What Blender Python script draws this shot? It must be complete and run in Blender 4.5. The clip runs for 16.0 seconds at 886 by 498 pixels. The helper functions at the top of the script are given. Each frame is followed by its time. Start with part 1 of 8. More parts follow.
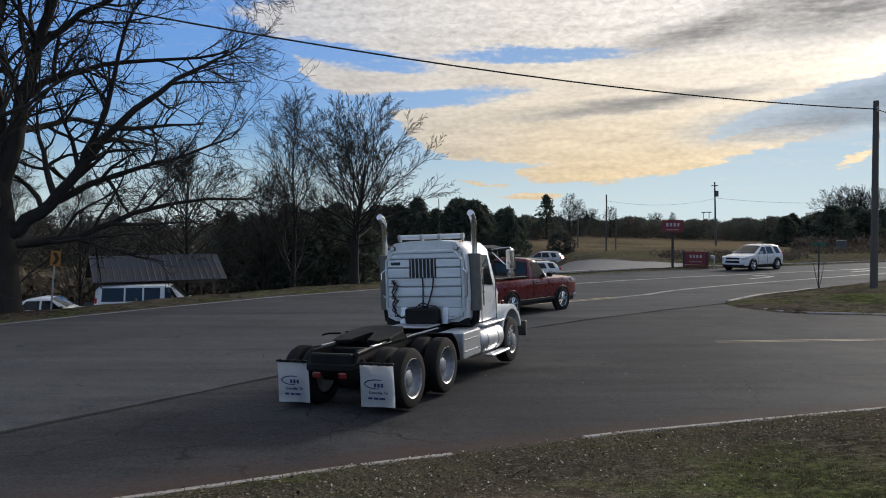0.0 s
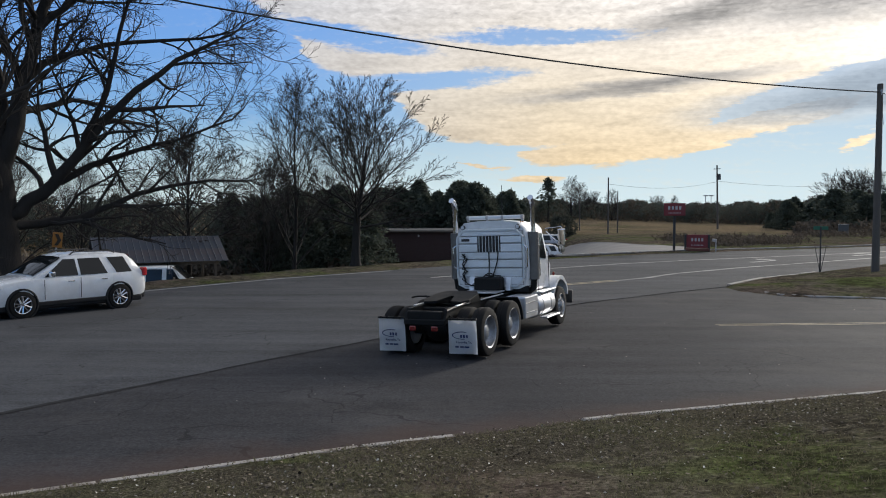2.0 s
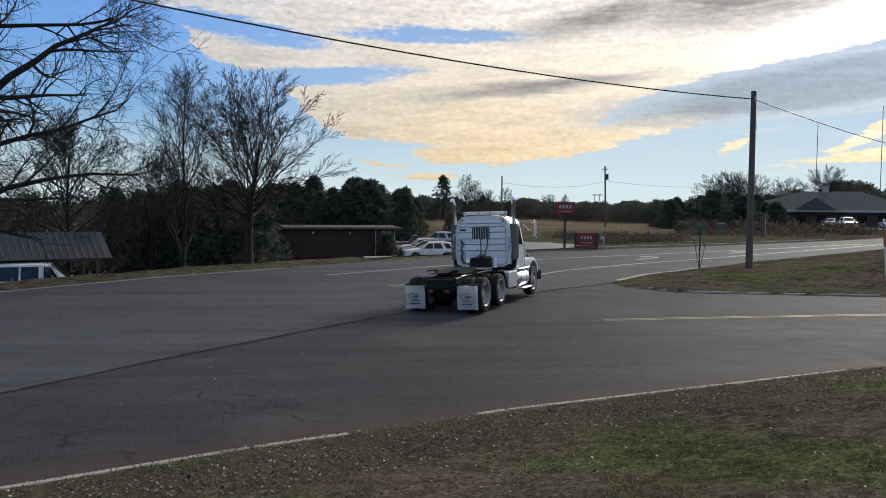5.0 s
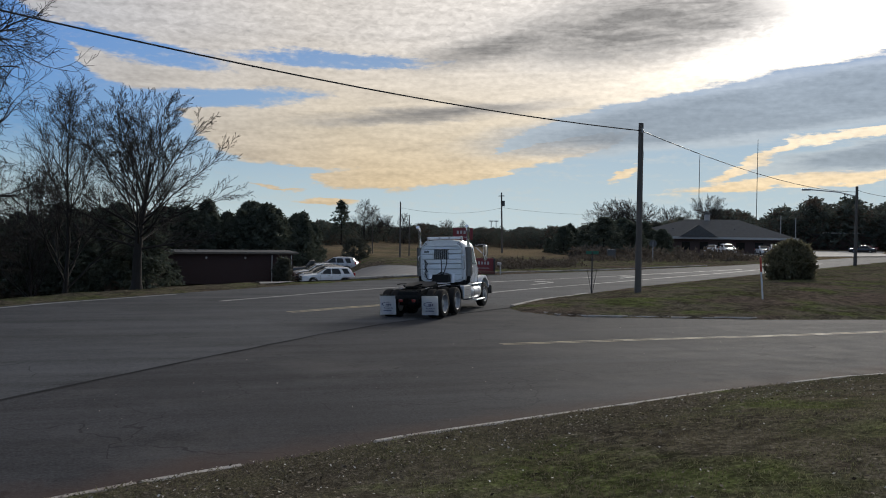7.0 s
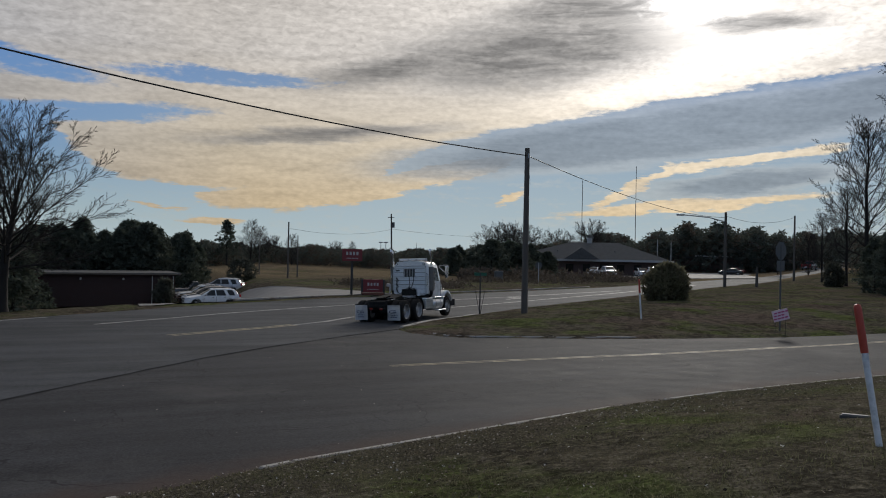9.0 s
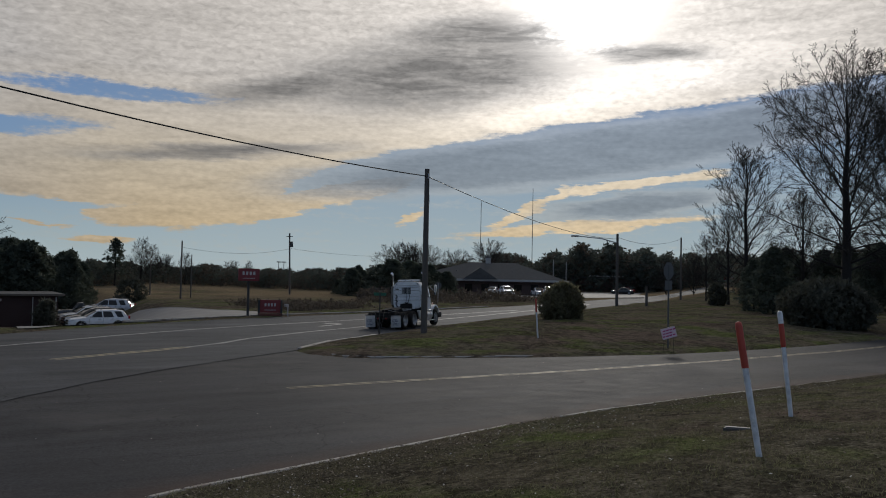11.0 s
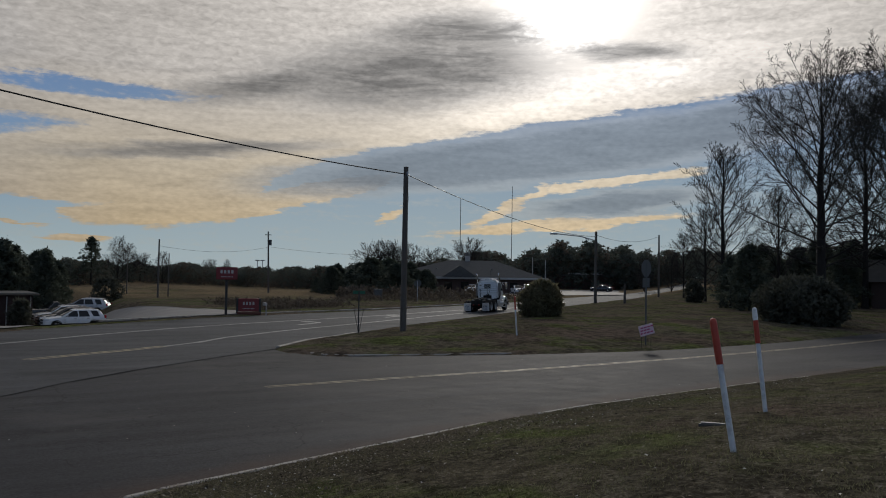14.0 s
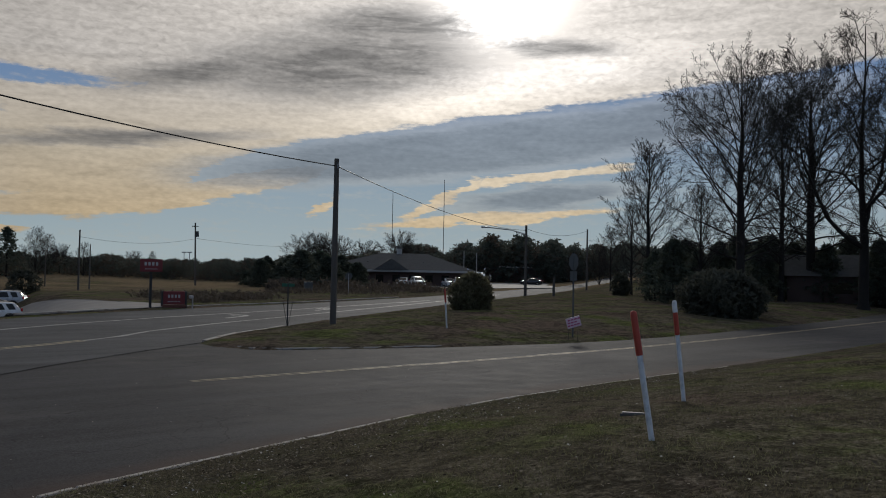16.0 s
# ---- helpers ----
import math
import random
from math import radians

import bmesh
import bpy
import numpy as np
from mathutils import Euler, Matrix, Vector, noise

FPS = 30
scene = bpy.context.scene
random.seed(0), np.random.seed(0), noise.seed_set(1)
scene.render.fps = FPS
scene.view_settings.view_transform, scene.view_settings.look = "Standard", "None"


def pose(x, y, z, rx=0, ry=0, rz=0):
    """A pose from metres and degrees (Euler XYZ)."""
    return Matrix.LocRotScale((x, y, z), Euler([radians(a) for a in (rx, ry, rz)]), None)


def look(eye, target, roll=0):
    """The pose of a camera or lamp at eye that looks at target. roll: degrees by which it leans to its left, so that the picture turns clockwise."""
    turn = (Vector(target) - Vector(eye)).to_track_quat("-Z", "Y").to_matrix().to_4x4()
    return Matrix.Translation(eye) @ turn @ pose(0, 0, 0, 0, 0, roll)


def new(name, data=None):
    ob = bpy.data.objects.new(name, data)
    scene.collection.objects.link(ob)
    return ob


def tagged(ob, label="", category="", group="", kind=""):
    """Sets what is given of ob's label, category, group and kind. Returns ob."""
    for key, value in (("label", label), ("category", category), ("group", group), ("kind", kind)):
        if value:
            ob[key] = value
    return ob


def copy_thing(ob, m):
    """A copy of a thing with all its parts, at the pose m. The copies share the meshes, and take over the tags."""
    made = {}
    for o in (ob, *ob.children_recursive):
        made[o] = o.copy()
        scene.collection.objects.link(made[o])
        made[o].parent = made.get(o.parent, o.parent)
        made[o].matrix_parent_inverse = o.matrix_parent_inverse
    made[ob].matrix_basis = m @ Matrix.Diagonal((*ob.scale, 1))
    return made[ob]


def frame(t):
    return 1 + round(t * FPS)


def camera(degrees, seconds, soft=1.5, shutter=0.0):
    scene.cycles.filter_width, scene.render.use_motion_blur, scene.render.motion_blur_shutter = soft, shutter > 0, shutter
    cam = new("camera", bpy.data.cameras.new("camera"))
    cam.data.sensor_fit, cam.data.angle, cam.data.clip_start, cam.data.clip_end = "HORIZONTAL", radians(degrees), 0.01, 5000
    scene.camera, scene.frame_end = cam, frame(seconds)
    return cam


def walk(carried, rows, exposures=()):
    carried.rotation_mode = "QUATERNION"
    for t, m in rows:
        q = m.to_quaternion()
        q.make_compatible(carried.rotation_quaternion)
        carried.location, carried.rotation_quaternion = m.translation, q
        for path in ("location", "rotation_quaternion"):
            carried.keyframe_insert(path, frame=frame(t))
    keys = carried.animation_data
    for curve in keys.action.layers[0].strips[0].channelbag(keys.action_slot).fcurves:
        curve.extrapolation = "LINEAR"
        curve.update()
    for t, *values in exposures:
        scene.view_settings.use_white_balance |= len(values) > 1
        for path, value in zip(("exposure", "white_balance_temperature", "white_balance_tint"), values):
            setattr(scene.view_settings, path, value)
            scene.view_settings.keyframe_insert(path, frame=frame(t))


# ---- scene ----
cam = camera(57.57, 16.0, soft=1.0)
EYE = (0.0, 0.0, 3.0)
# seconds, then the camera's turn: rx, ry, rz
PATH = [
    (0, 88.34, 0.17, -0.30), (0.5, 88.18, 0.10, -0.02), (1, 87.86, 0.12, 0.07), (1.5, 87.47, 0.07, -0.02),
    (2, 87.10, 0.00, -0.19), (2.5, 86.81, -0.09, -0.52), (3, 86.63, -0.22, -1.17), (5.5, 87.21, -0.58, -9.98),
    (6, 87.80, -0.70, -12.33), (6.5, 88.33, -0.81, -13.75), (7, 88.81, -0.83, -14.79), (7.5, 89.26, -0.88, -15.79),
    (8, 89.62, -0.91, -16.75), (8.5, 89.91, -0.97, -17.73), (9, 90.46, -1.15, -22.62), (9.5, 91.02, -1.27, -27.96),
    (12, 92.19, -1.09, -29.98), (12.5, 92.16, -1.04, -30.22), (13, 92.05, -1.05, -30.43), (13.5, 91.99, -1.04, -30.72),
    (14, 91.90, -1.00, -31.17), (14.5, 91.78, -1.03, -31.88), (15, 91.65, -1.02, -32.82), (15.5, 91.54, -1.11, -34.14),
    (16, 91.49, -1.17, -36.00)]
EXPOSURES = [(0, 0.62), (2, 0.74), (3, 0.76), (5.5, 0.72), (6.5, 0.5), (8.5, 0.1), (9.5, -0.02), (12, -0.22), (16, -0.27)]
# a small sidestep late in the shot: seconds, metres to the right
STEP = [(0, 0.0), (12, 0.0), (13, 0.012), (14, 0.03), (15, 0.055), (16, 0.095)]


def eye_at(t):
    u = float(np.interp(t, [p[0] for p in STEP], [p[1] for p in STEP]))
    return EYE[0] + 0.77 * u, EYE[1] - 0.64 * u, EYE[2]


walk(cam, [(t, pose(*eye_at(t), a, b, c)) for t, a, b, c in PATH], EXPOSURES)

# ---- sky and sun ----
SUN_AZ, SUN_EL = 39.8, 20.3          # degrees right of the y axis, degrees up


def num(tree, op, a, b=None, c=None, clamp=False):
    n = tree.nodes.new("ShaderNodeMath")
    n.operation = op
    n.use_clamp = clamp
    for i, v in enumerate((a, b, c)):
        if v is None:
            continue
        if isinstance(v, (int, float)):
            n.inputs[i].default_value = v
        else:
            tree.links.new(v, n.inputs[i])
    return n.outputs[0]


def ramp(tree, fac, stops):
    n = tree.nodes.new("ShaderNodeValToRGB")
    while len(n.color_ramp.elements) < len(stops):
        n.color_ramp.elements.new(0.5)
    for e, (p, c) in zip(n.color_ramp.elements, stops):
        e.position = p
        e.color = (c, c, c, 1) if isinstance(c, (int, float)) else (*c, 1)
    if fac is not None:
        tree.links.new(fac, n.inputs[0])
    return n.outputs[0]


def mixc(tree, fac, a, b, mode="MIX"):
    n = tree.nodes.new("ShaderNodeMix")
    n.data_type, n.blend_type = "RGBA", mode
    for sock, v in ((n.inputs[0], fac), (n.inputs[6], a), (n.inputs[7], b)):
        if isinstance(v, (int, float)):
            sock.default_value = v
        elif isinstance(v, tuple):
            sock.default_value = (*v, 1)
        else:
            tree.links.new(v, sock)
    return n.outputs[2]


def make_world():
    w = bpy.data.worlds.new("sky")
    scene.world = w
    w.use_nodes = True
    t = w.node_tree
    t.nodes.clear()
    L = t.links.new
    out = t.nodes.new("ShaderNodeOutputWorld")
    bg = t.nodes.new("ShaderNodeBackground")
    L(bg.outputs[0], out.inputs[0])
    sky = t.nodes.new("ShaderNodeTexSky")
    sky.sky_type = "NISHITA"
    sky.sun_disc = False
    sky.sun_elevation, sky.sun_rotation = radians(SUN_EL), radians(SUN_AZ)
    sky.air_density, sky.dust_density, sky.ozone_density = 1.0, 0.0, 3.0
    tc = t.nodes.new("ShaderNodeTexCoord")
    sep = t.nodes.new("ShaderNodeSeparateXYZ")
    L(tc.outputs["Generated"], sep.inputs[0])
    x, y, z = sep.outputs
    az = num(t, "MULTIPLY", num(t, "ARCTAN2", x, y), 180 / math.pi)       # degrees, right positive
    el = num(t, "MULTIPLY", num(t, "ARCSINE", z), 180 / math.pi)
    comb = t.nodes.new("ShaderNodeCombineXYZ")
    L(az, comb.inputs[0])
    L(el, comb.inputs[1])
    # uneven edges: the place is pushed about by noise before the shapes are read
    warp = t.nodes.new("ShaderNodeTexNoise")
    warp.inputs["Scale"].default_value, warp.inputs["Detail"].default_value = 0.5, 7
    warp.inputs["Roughness"].default_value = 0.68
    mp = t.nodes.new("ShaderNodeMapping")
    mp.inputs["Rotation"].default_value = (0, 0, radians(-9))
    mp.inputs["Scale"].default_value = (0.42, 2.6, 1)
    L(comb.outputs[0], mp.inputs[0])
    L(mp.outputs[0], warp.inputs["Vector"])
    off = t.nodes.new("ShaderNodeVectorMath")
    off.operation = "MULTIPLY_ADD"
    L(warp.outputs["Color"], off.inputs[0])
    off.inputs[1].default_value = (4.4, 1.5, 0)
    off.inputs[2].default_value = (-2.2, -0.75, 0)
    place = t.nodes.new("ShaderNodeVectorMath")
    place.operation = "ADD"
    L(comb.outputs[0], place.inputs[0])
    L(off.outputs[0], place.inputs[1])

    def blob(a, e, wide, tall, turn, soft=0.25):
        """1 inside an ellipse of the sky (degrees), 0 outside."""
        m = t.nodes.new("ShaderNodeMapping")
        m.vector_type = "TEXTURE"
        m.inputs["Location"].default_value = (a, e, 0)
        m.inputs["Rotation"].default_value = (0, 0, radians(turn))
        m.inputs["Scale"].default_value = (wide, tall, 1)
        L(place.outputs[0], m.inputs[0])
        ln = t.nodes.new("ShaderNodeVectorMath")
        ln.operation = "LENGTH"
        L(m.outputs[0], ln.inputs[0])
        r = t.nodes.new("ShaderNodeMapRange")
        r.interpolation_type = "SMOOTHSTEP"
        r.inputs[1].default_value, r.inputs[2].default_value = 1 + soft, 1 - soft
        L(ln.outputs["Value"], r.inputs[0])
        return r.outputs[0]

    def union(shapes):
        v = shapes[0]
        for s in shapes[1:]:
            v = num(t, "MAXIMUM", v, s)
        return v

    def edge(points, soft):
        """1 above a curve over the azimuth (degrees), 0 below."""
        r = t.nodes.new("ShaderNodeValToRGB")
        while len(r.color_ramp.elements) < len(points):
            r.color_ramp.elements.new(0.5)
        for el_, (pa, pe) in zip(r.color_ramp.elements, points):
            el_.position, el_.color = (pa + 30) / 120, (pe / 20, pe / 20, pe / 20, 1)
        ps = t.nodes.new("ShaderNodeSeparateXYZ")
        L(place.outputs[0], ps.inputs[0])
        L(num(t, "DIVIDE", num(t, "ADD", ps.outputs[0], 30.0), 120.0), r.inputs[0])
        d_ = num(t, "SUBTRACT", ps.outputs[1], num(t, "MULTIPLY", r.outputs[0], 20.0))
        g = t.nodes.new("ShaderNodeMapRange")
        g.interpolation_type = "SMOOTHSTEP"
        g.inputs[1].default_value, g.inputs[2].default_value = -soft, soft
        L(d_, g.inputs[0])
        return g.outputs[0]

    cloud = edge(SHEET, 0.5)
    cloud = num(t, "MAXIMUM", cloud, union([blob(*b) for b in CLOUDS]))
    gaps = union([blob(*b) for b in GAPS])
    cloud = num(t, "MULTIPLY", cloud, num(t, "SUBTRACT", 1.0, num(t, "MULTIPLY", gaps, 0.80)))
    cloud = num(t, "MAXIMUM", cloud, union([blob(*b) for b in STREAKS]))
    # ripples and fibres within the sheet
    rip = t.nodes.new("ShaderNodeTexNoise")
    rip.inputs["Scale"].default_value, rip.inputs["Detail"].default_value = 1.0, 7
    rip.inputs["Roughness"].default_value, rip.inputs["Distortion"].default_value = 0.62, 0.6
    m2 = t.nodes.new("ShaderNodeMapping")
    m2.inputs["Rotation"].default_value = (0, 0, radians(-10))
    m2.inputs["Scale"].default_value = (0.20, 1.5, 1)
    L(comb.outputs[0], m2.inputs[0])
    L(m2.outputs[0], rip.inputs["Vector"])
    fine = t.nodes.new("ShaderNodeTexNoise")
    fine.inputs["Scale"].default_value, fine.inputs["Detail"].default_value = 2.4, 5
    m3 = t.nodes.new("ShaderNodeMapping")
    m3.inputs["Rotation"].default_value = (0, 0, radians(25))
    m3.inputs["Scale"].default_value = (0.8, 1.6, 1)
    L(comb.outputs[0], m3.inputs[0])
    L(m3.outputs[0], fine.inputs["Vector"])
    # mackerel cells high up, drawn out in slanting rows
    cell = t.nodes.new("ShaderNodeTexNoise")
    cell.inputs["Scale"].default_value, cell.inputs["Detail"].default_value = 1.0, 2.5
    cell.inputs["Distortion"].default_value = 0.8
    m4 = t.nodes.new("ShaderNodeMapping")
    m4.inputs["Rotation"].default_value = (0, 0, radians(-24))
    m4.inputs["Scale"].default_value = (1.35, 3.0, 1)
    L(comb.outputs[0], m4.inputs[0])
    L(m4.outputs[0], cell.inputs["Vector"])
    high = ramp(t, num(t, "DIVIDE", el, 30.0), [(0.33, 0.12), (0.44, 1.0)])
    cells = num(t, "MULTIPLY", num(t, "SUBTRACT", cell.outputs[0], 0.5), high)
    tex = num(t, "ADD", num(t, "MULTIPLY", rip.outputs[0], 0.6), num(t, "MULTIPLY", fine.outputs[0], 0.4))
    tex = num(t, "ADD", tex, num(t, "MULTIPLY", cells, 0.5))
    texc = num(t, "SUBTRACT", tex, 0.5)
    mr = t.nodes.new("ShaderNodeMapRange")
    mr.interpolation_type = "SMOOTHSTEP"
    mr.inputs[1].default_value, mr.inputs[2].default_value = 0.18, 0.78
    L(num(t, "ADD", cloud, num(t, "MULTIPLY", texc, 1.25)), mr.inputs[0])
    cover = num(t, "MULTIPLY", mr.outputs[0], num(t, "MINIMUM", num(t, "MULTIPLY", cloud, 6.0), 1.0))
    veil = num(t, "MULTIPLY", num(t, "SUBTRACT", tex, 0.50), 0.8, clamp=True)
    cover = num(t, "MAXIMUM", cover, veil)
    # light in the cloud: brightest round the sun, thick parts grey
    d = t.nodes.new("ShaderNodeVectorMath")
    d.operation = "DOT_PRODUCT"
    L(tc.outputs["Generated"], d.inputs[0])
    a, e = radians(SUN_AZ), radians(SUN_EL)
    d.inputs[1].default_value = (math.sin(a) * math.cos(e), math.cos(a) * math.cos(e), math.sin(e))
    ang = num(t, "MULTIPLY", num(t, "ARCCOSINE", num(t, "MINIMUM", d.outputs["Value"], 0.99999)), 180 / math.pi)
    core = num(t, "EXPONENT", num(t, "MULTIPLY", num(t, "POWER", num(t, "DIVIDE", num(t, "ADD", ang, num(t, "MULTIPLY", texc, 5.0)), 3.1), 2.0), -1.0))
    halo = num(t, "EXPONENT", num(t, "MULTIPLY", ang, -1 / 15.0))
    grey = num(t, "MULTIPLY", union([blob(*b) for b in THICK]), num(t, "ADD", 0.84, num(t, "MULTIPLY", num(t, "SUBTRACT", rip.outputs[0], 0.5), 1.6)), clamp=True)
    haze = num(t, "MULTIPLY", union([blob(*b) for b in HAZE]), 0.92)
    cover = num(t, "MAXIMUM", cover, num(t, "MULTIPLY", haze, 0.85))
    lum = num(t, "ADD", 0.42, num(t, "MULTIPLY", halo, 0.92))
    lum = num(t, "MULTIPLY", lum, num(t, "ADD", 1.0, num(t, "MULTIPLY", texc, 1.15)))
    lum = num(t, "MULTIPLY", lum, num(t, "ADD", 1.0, num(t, "MULTIPLY", union([blob(*b) for b in THIN]), 0.35)))
    lum = num(t, "MULTIPLY", lum, num(t, "SUBTRACT", 1.0, num(t, "MULTIPLY", grey, 0.74)))
    lum = num(t, "MULTIPLY", lum, num(t, "SUBTRACT", 1.0, num(t, "MULTIPLY", haze, 0.66)))
    low = ramp(t, num(t, "DIVIDE", el, 30.0), [(0.08, (1.0, 0.78, 0.49)), (0.24, (1.0, 0.87, 0.68)), (0.45, (1.0, 0.94, 0.88))])
    away = ramp(t, num(t, "DIVIDE", ang, 120.0), [(0.28, 0.0), (0.75, 1.0)])
    low = mixc(t, away, low, (0.62, 0.78, 1.08))
    lum = num(t, "MULTIPLY", lum, num(t, "SUBTRACT", 1.0, num(t, "MULTIPLY", away, 0.22)))
    tint = mixc(t, haze, mixc(t, grey, low, (0.99, 0.96, 0.94)), (0.80, 0.93, 1.08))
    ccol = mixc(t, 1.0, tint, (1, 1, 1), "MULTIPLY")
    cl = t.nodes.new("ShaderNodeVectorMath")
    cl.operation = "SCALE"
    L(ccol, cl.inputs[0])
    L(num(t, "ADD", lum, num(t, "MULTIPLY", core, 4.0)), cl.inputs["Scale"])
    sk = t.nodes.new("ShaderNodeVectorMath")
    sk.operation = "MULTIPLY"
    L(sky.outputs[0], sk.inputs[0])
    sk.inputs[1].default_value = SKY_GAIN
    # the haze dims the glare round the veiled sun
    bw = t.nodes.new("ShaderNodeRGBToBW")
    L(sk.outputs[0], bw.inputs[0])
    sk2 = t.nodes.new("ShaderNodeVectorMath")
    sk2.operation = "SCALE"
    L(sk.outputs[0], sk2.inputs[0])
    L(num(t, "DIVIDE", 1.0, num(t, "ADD", 1.0, num(t, "MULTIPLY", bw.outputs[0], 2.6))), sk2.inputs["Scale"])
    # pale haze towards the horizon
    hz = ramp(t, num(t, "DIVIDE", el, 20.0), [(0.05, 0.8), (0.7, 0.0)])
    hz_far = ramp(t, num(t, "DIVIDE", el, 20.0), [(0.03, 0.75), (0.32, 0.0)])
    far_side = ramp(t, num(t, "DIVIDE", ang, 100.0), [(0.28, 0.0), (0.52, 1.0)])
    hz = mixc(t, far_side, hz, hz_far)
    # thin veil over the blue on the side of the sun
    veiled = mixc(t, num(t, "MULTIPLY", num(t, "SUBTRACT", 1.0, far_side), 0.55), sk2.outputs[0], (0.19, 0.25, 0.35))
    pale = mixc(t, hz, veiled, (0.45, 0.54, 0.57))
    base = mixc(t, cover, pale, cl.outputs[0])
    L(base, bg.inputs[0])
    bg.inputs[1].default_value = 1.0


# the lower edge of the great sheet: az, el
SHEET = [(-30, 17.5), (-13, 14.0), (-10.5, 12.0), (-9.0, 9.9), (-4.0, 8.3), (-1.0, 5.4), (0.6, 4.7), (5.0, 4.2), (6.5, 3.1), (12, 3.2), (16.5, 3.5), (19.0, 6.4), (22.5, 7.8),
         (26.7, 8.9), (33, 10.0), (40.6, 11.1), (48, 12.0), (52, 12.6), (59, 13.0), (66, 13.8), (90, 15.5)]
# cloud sheets, gaps in them, single streaks, thick grey parts: az, el, half width, half height, turn, soft
# last four sheets are unseen, added to brighten sides turned from the sun
CLOUDS = [(19.5, 5.05, 8.8, 0.75, 13, .3), (0, 62, 260, 34, 0, .25), (150, 26, 55, 12, 0, .3), (-150, 26, 60, 12, 0, .3), (-75, 22, 22, 6, 5, .4)]
GAPS = [(7.0, 11.8, 7.5, 0.6, 0, .5), (-6.5, 11.75, 6.5, 0.8, -8, .5), (-2.0, 8.75, 8.4, 0.75, 4, .5), (3.0, 4.2, 5.2, 0.22, 2, .6), (-9, 7.6, 5, 0.8, 0, .5), (-16.5, 16.2, 7.0, 2.3, 8, .35)]
STREAKS = [(35.8, 4.95, 3.4, 0.42, 27, .5), (43.5, 6.75, 5.6, 0.34, 7, .5), (39.5, 3.72, 8.5, 0.36, 5, .45), (27.4, 4.15, 1.3, 0.3, 26, .6), (6.6, 2.1, 1.7, 0.18, -2, .6), (3.0, 3.0, 1.9, 0.13, -4, .7)]
THICK = [(29.0, 14.2, 9.5, 2.2, 6, .6), (33, 16.7, 7.0, 1.4, 3, .6), (43.5, 15.5, 4.2, 0.6, -4, .7), (19, 12.9, 5.5, 0.9, 9, .8), (14, 8.3, 7, 0.45, 5, .9)]
THIN = [(44, 13.7, 9, 1.3, 10, .8), (36, 11.5, 7, 0.8, 9, .8)]
HAZE = [(39, 8.7, 19.5, 1.75, 7, .35), (54, 11.2, 9, 1.2, 6, .4), (43.0, 5.2, 6, 0.8, 6, .5)]
SKY_GAIN = (0.116, 0.145, 0.196)
make_world()
sun = new("sun", bpy.data.lights.new("sun", "SUN"))
sun.data.energy, sun.data.angle, sun.data.color = 1.6, radians(11.0), (1.0, 0.95, 0.87)
_a, _e = radians(SUN_AZ), radians(SUN_EL)
sun.matrix_world = look((0, 0, 60), (-60 * math.sin(_a) * math.cos(_e), -60 * math.cos(_a) * math.cos(_e), 60 - 60 * math.sin(_e)))


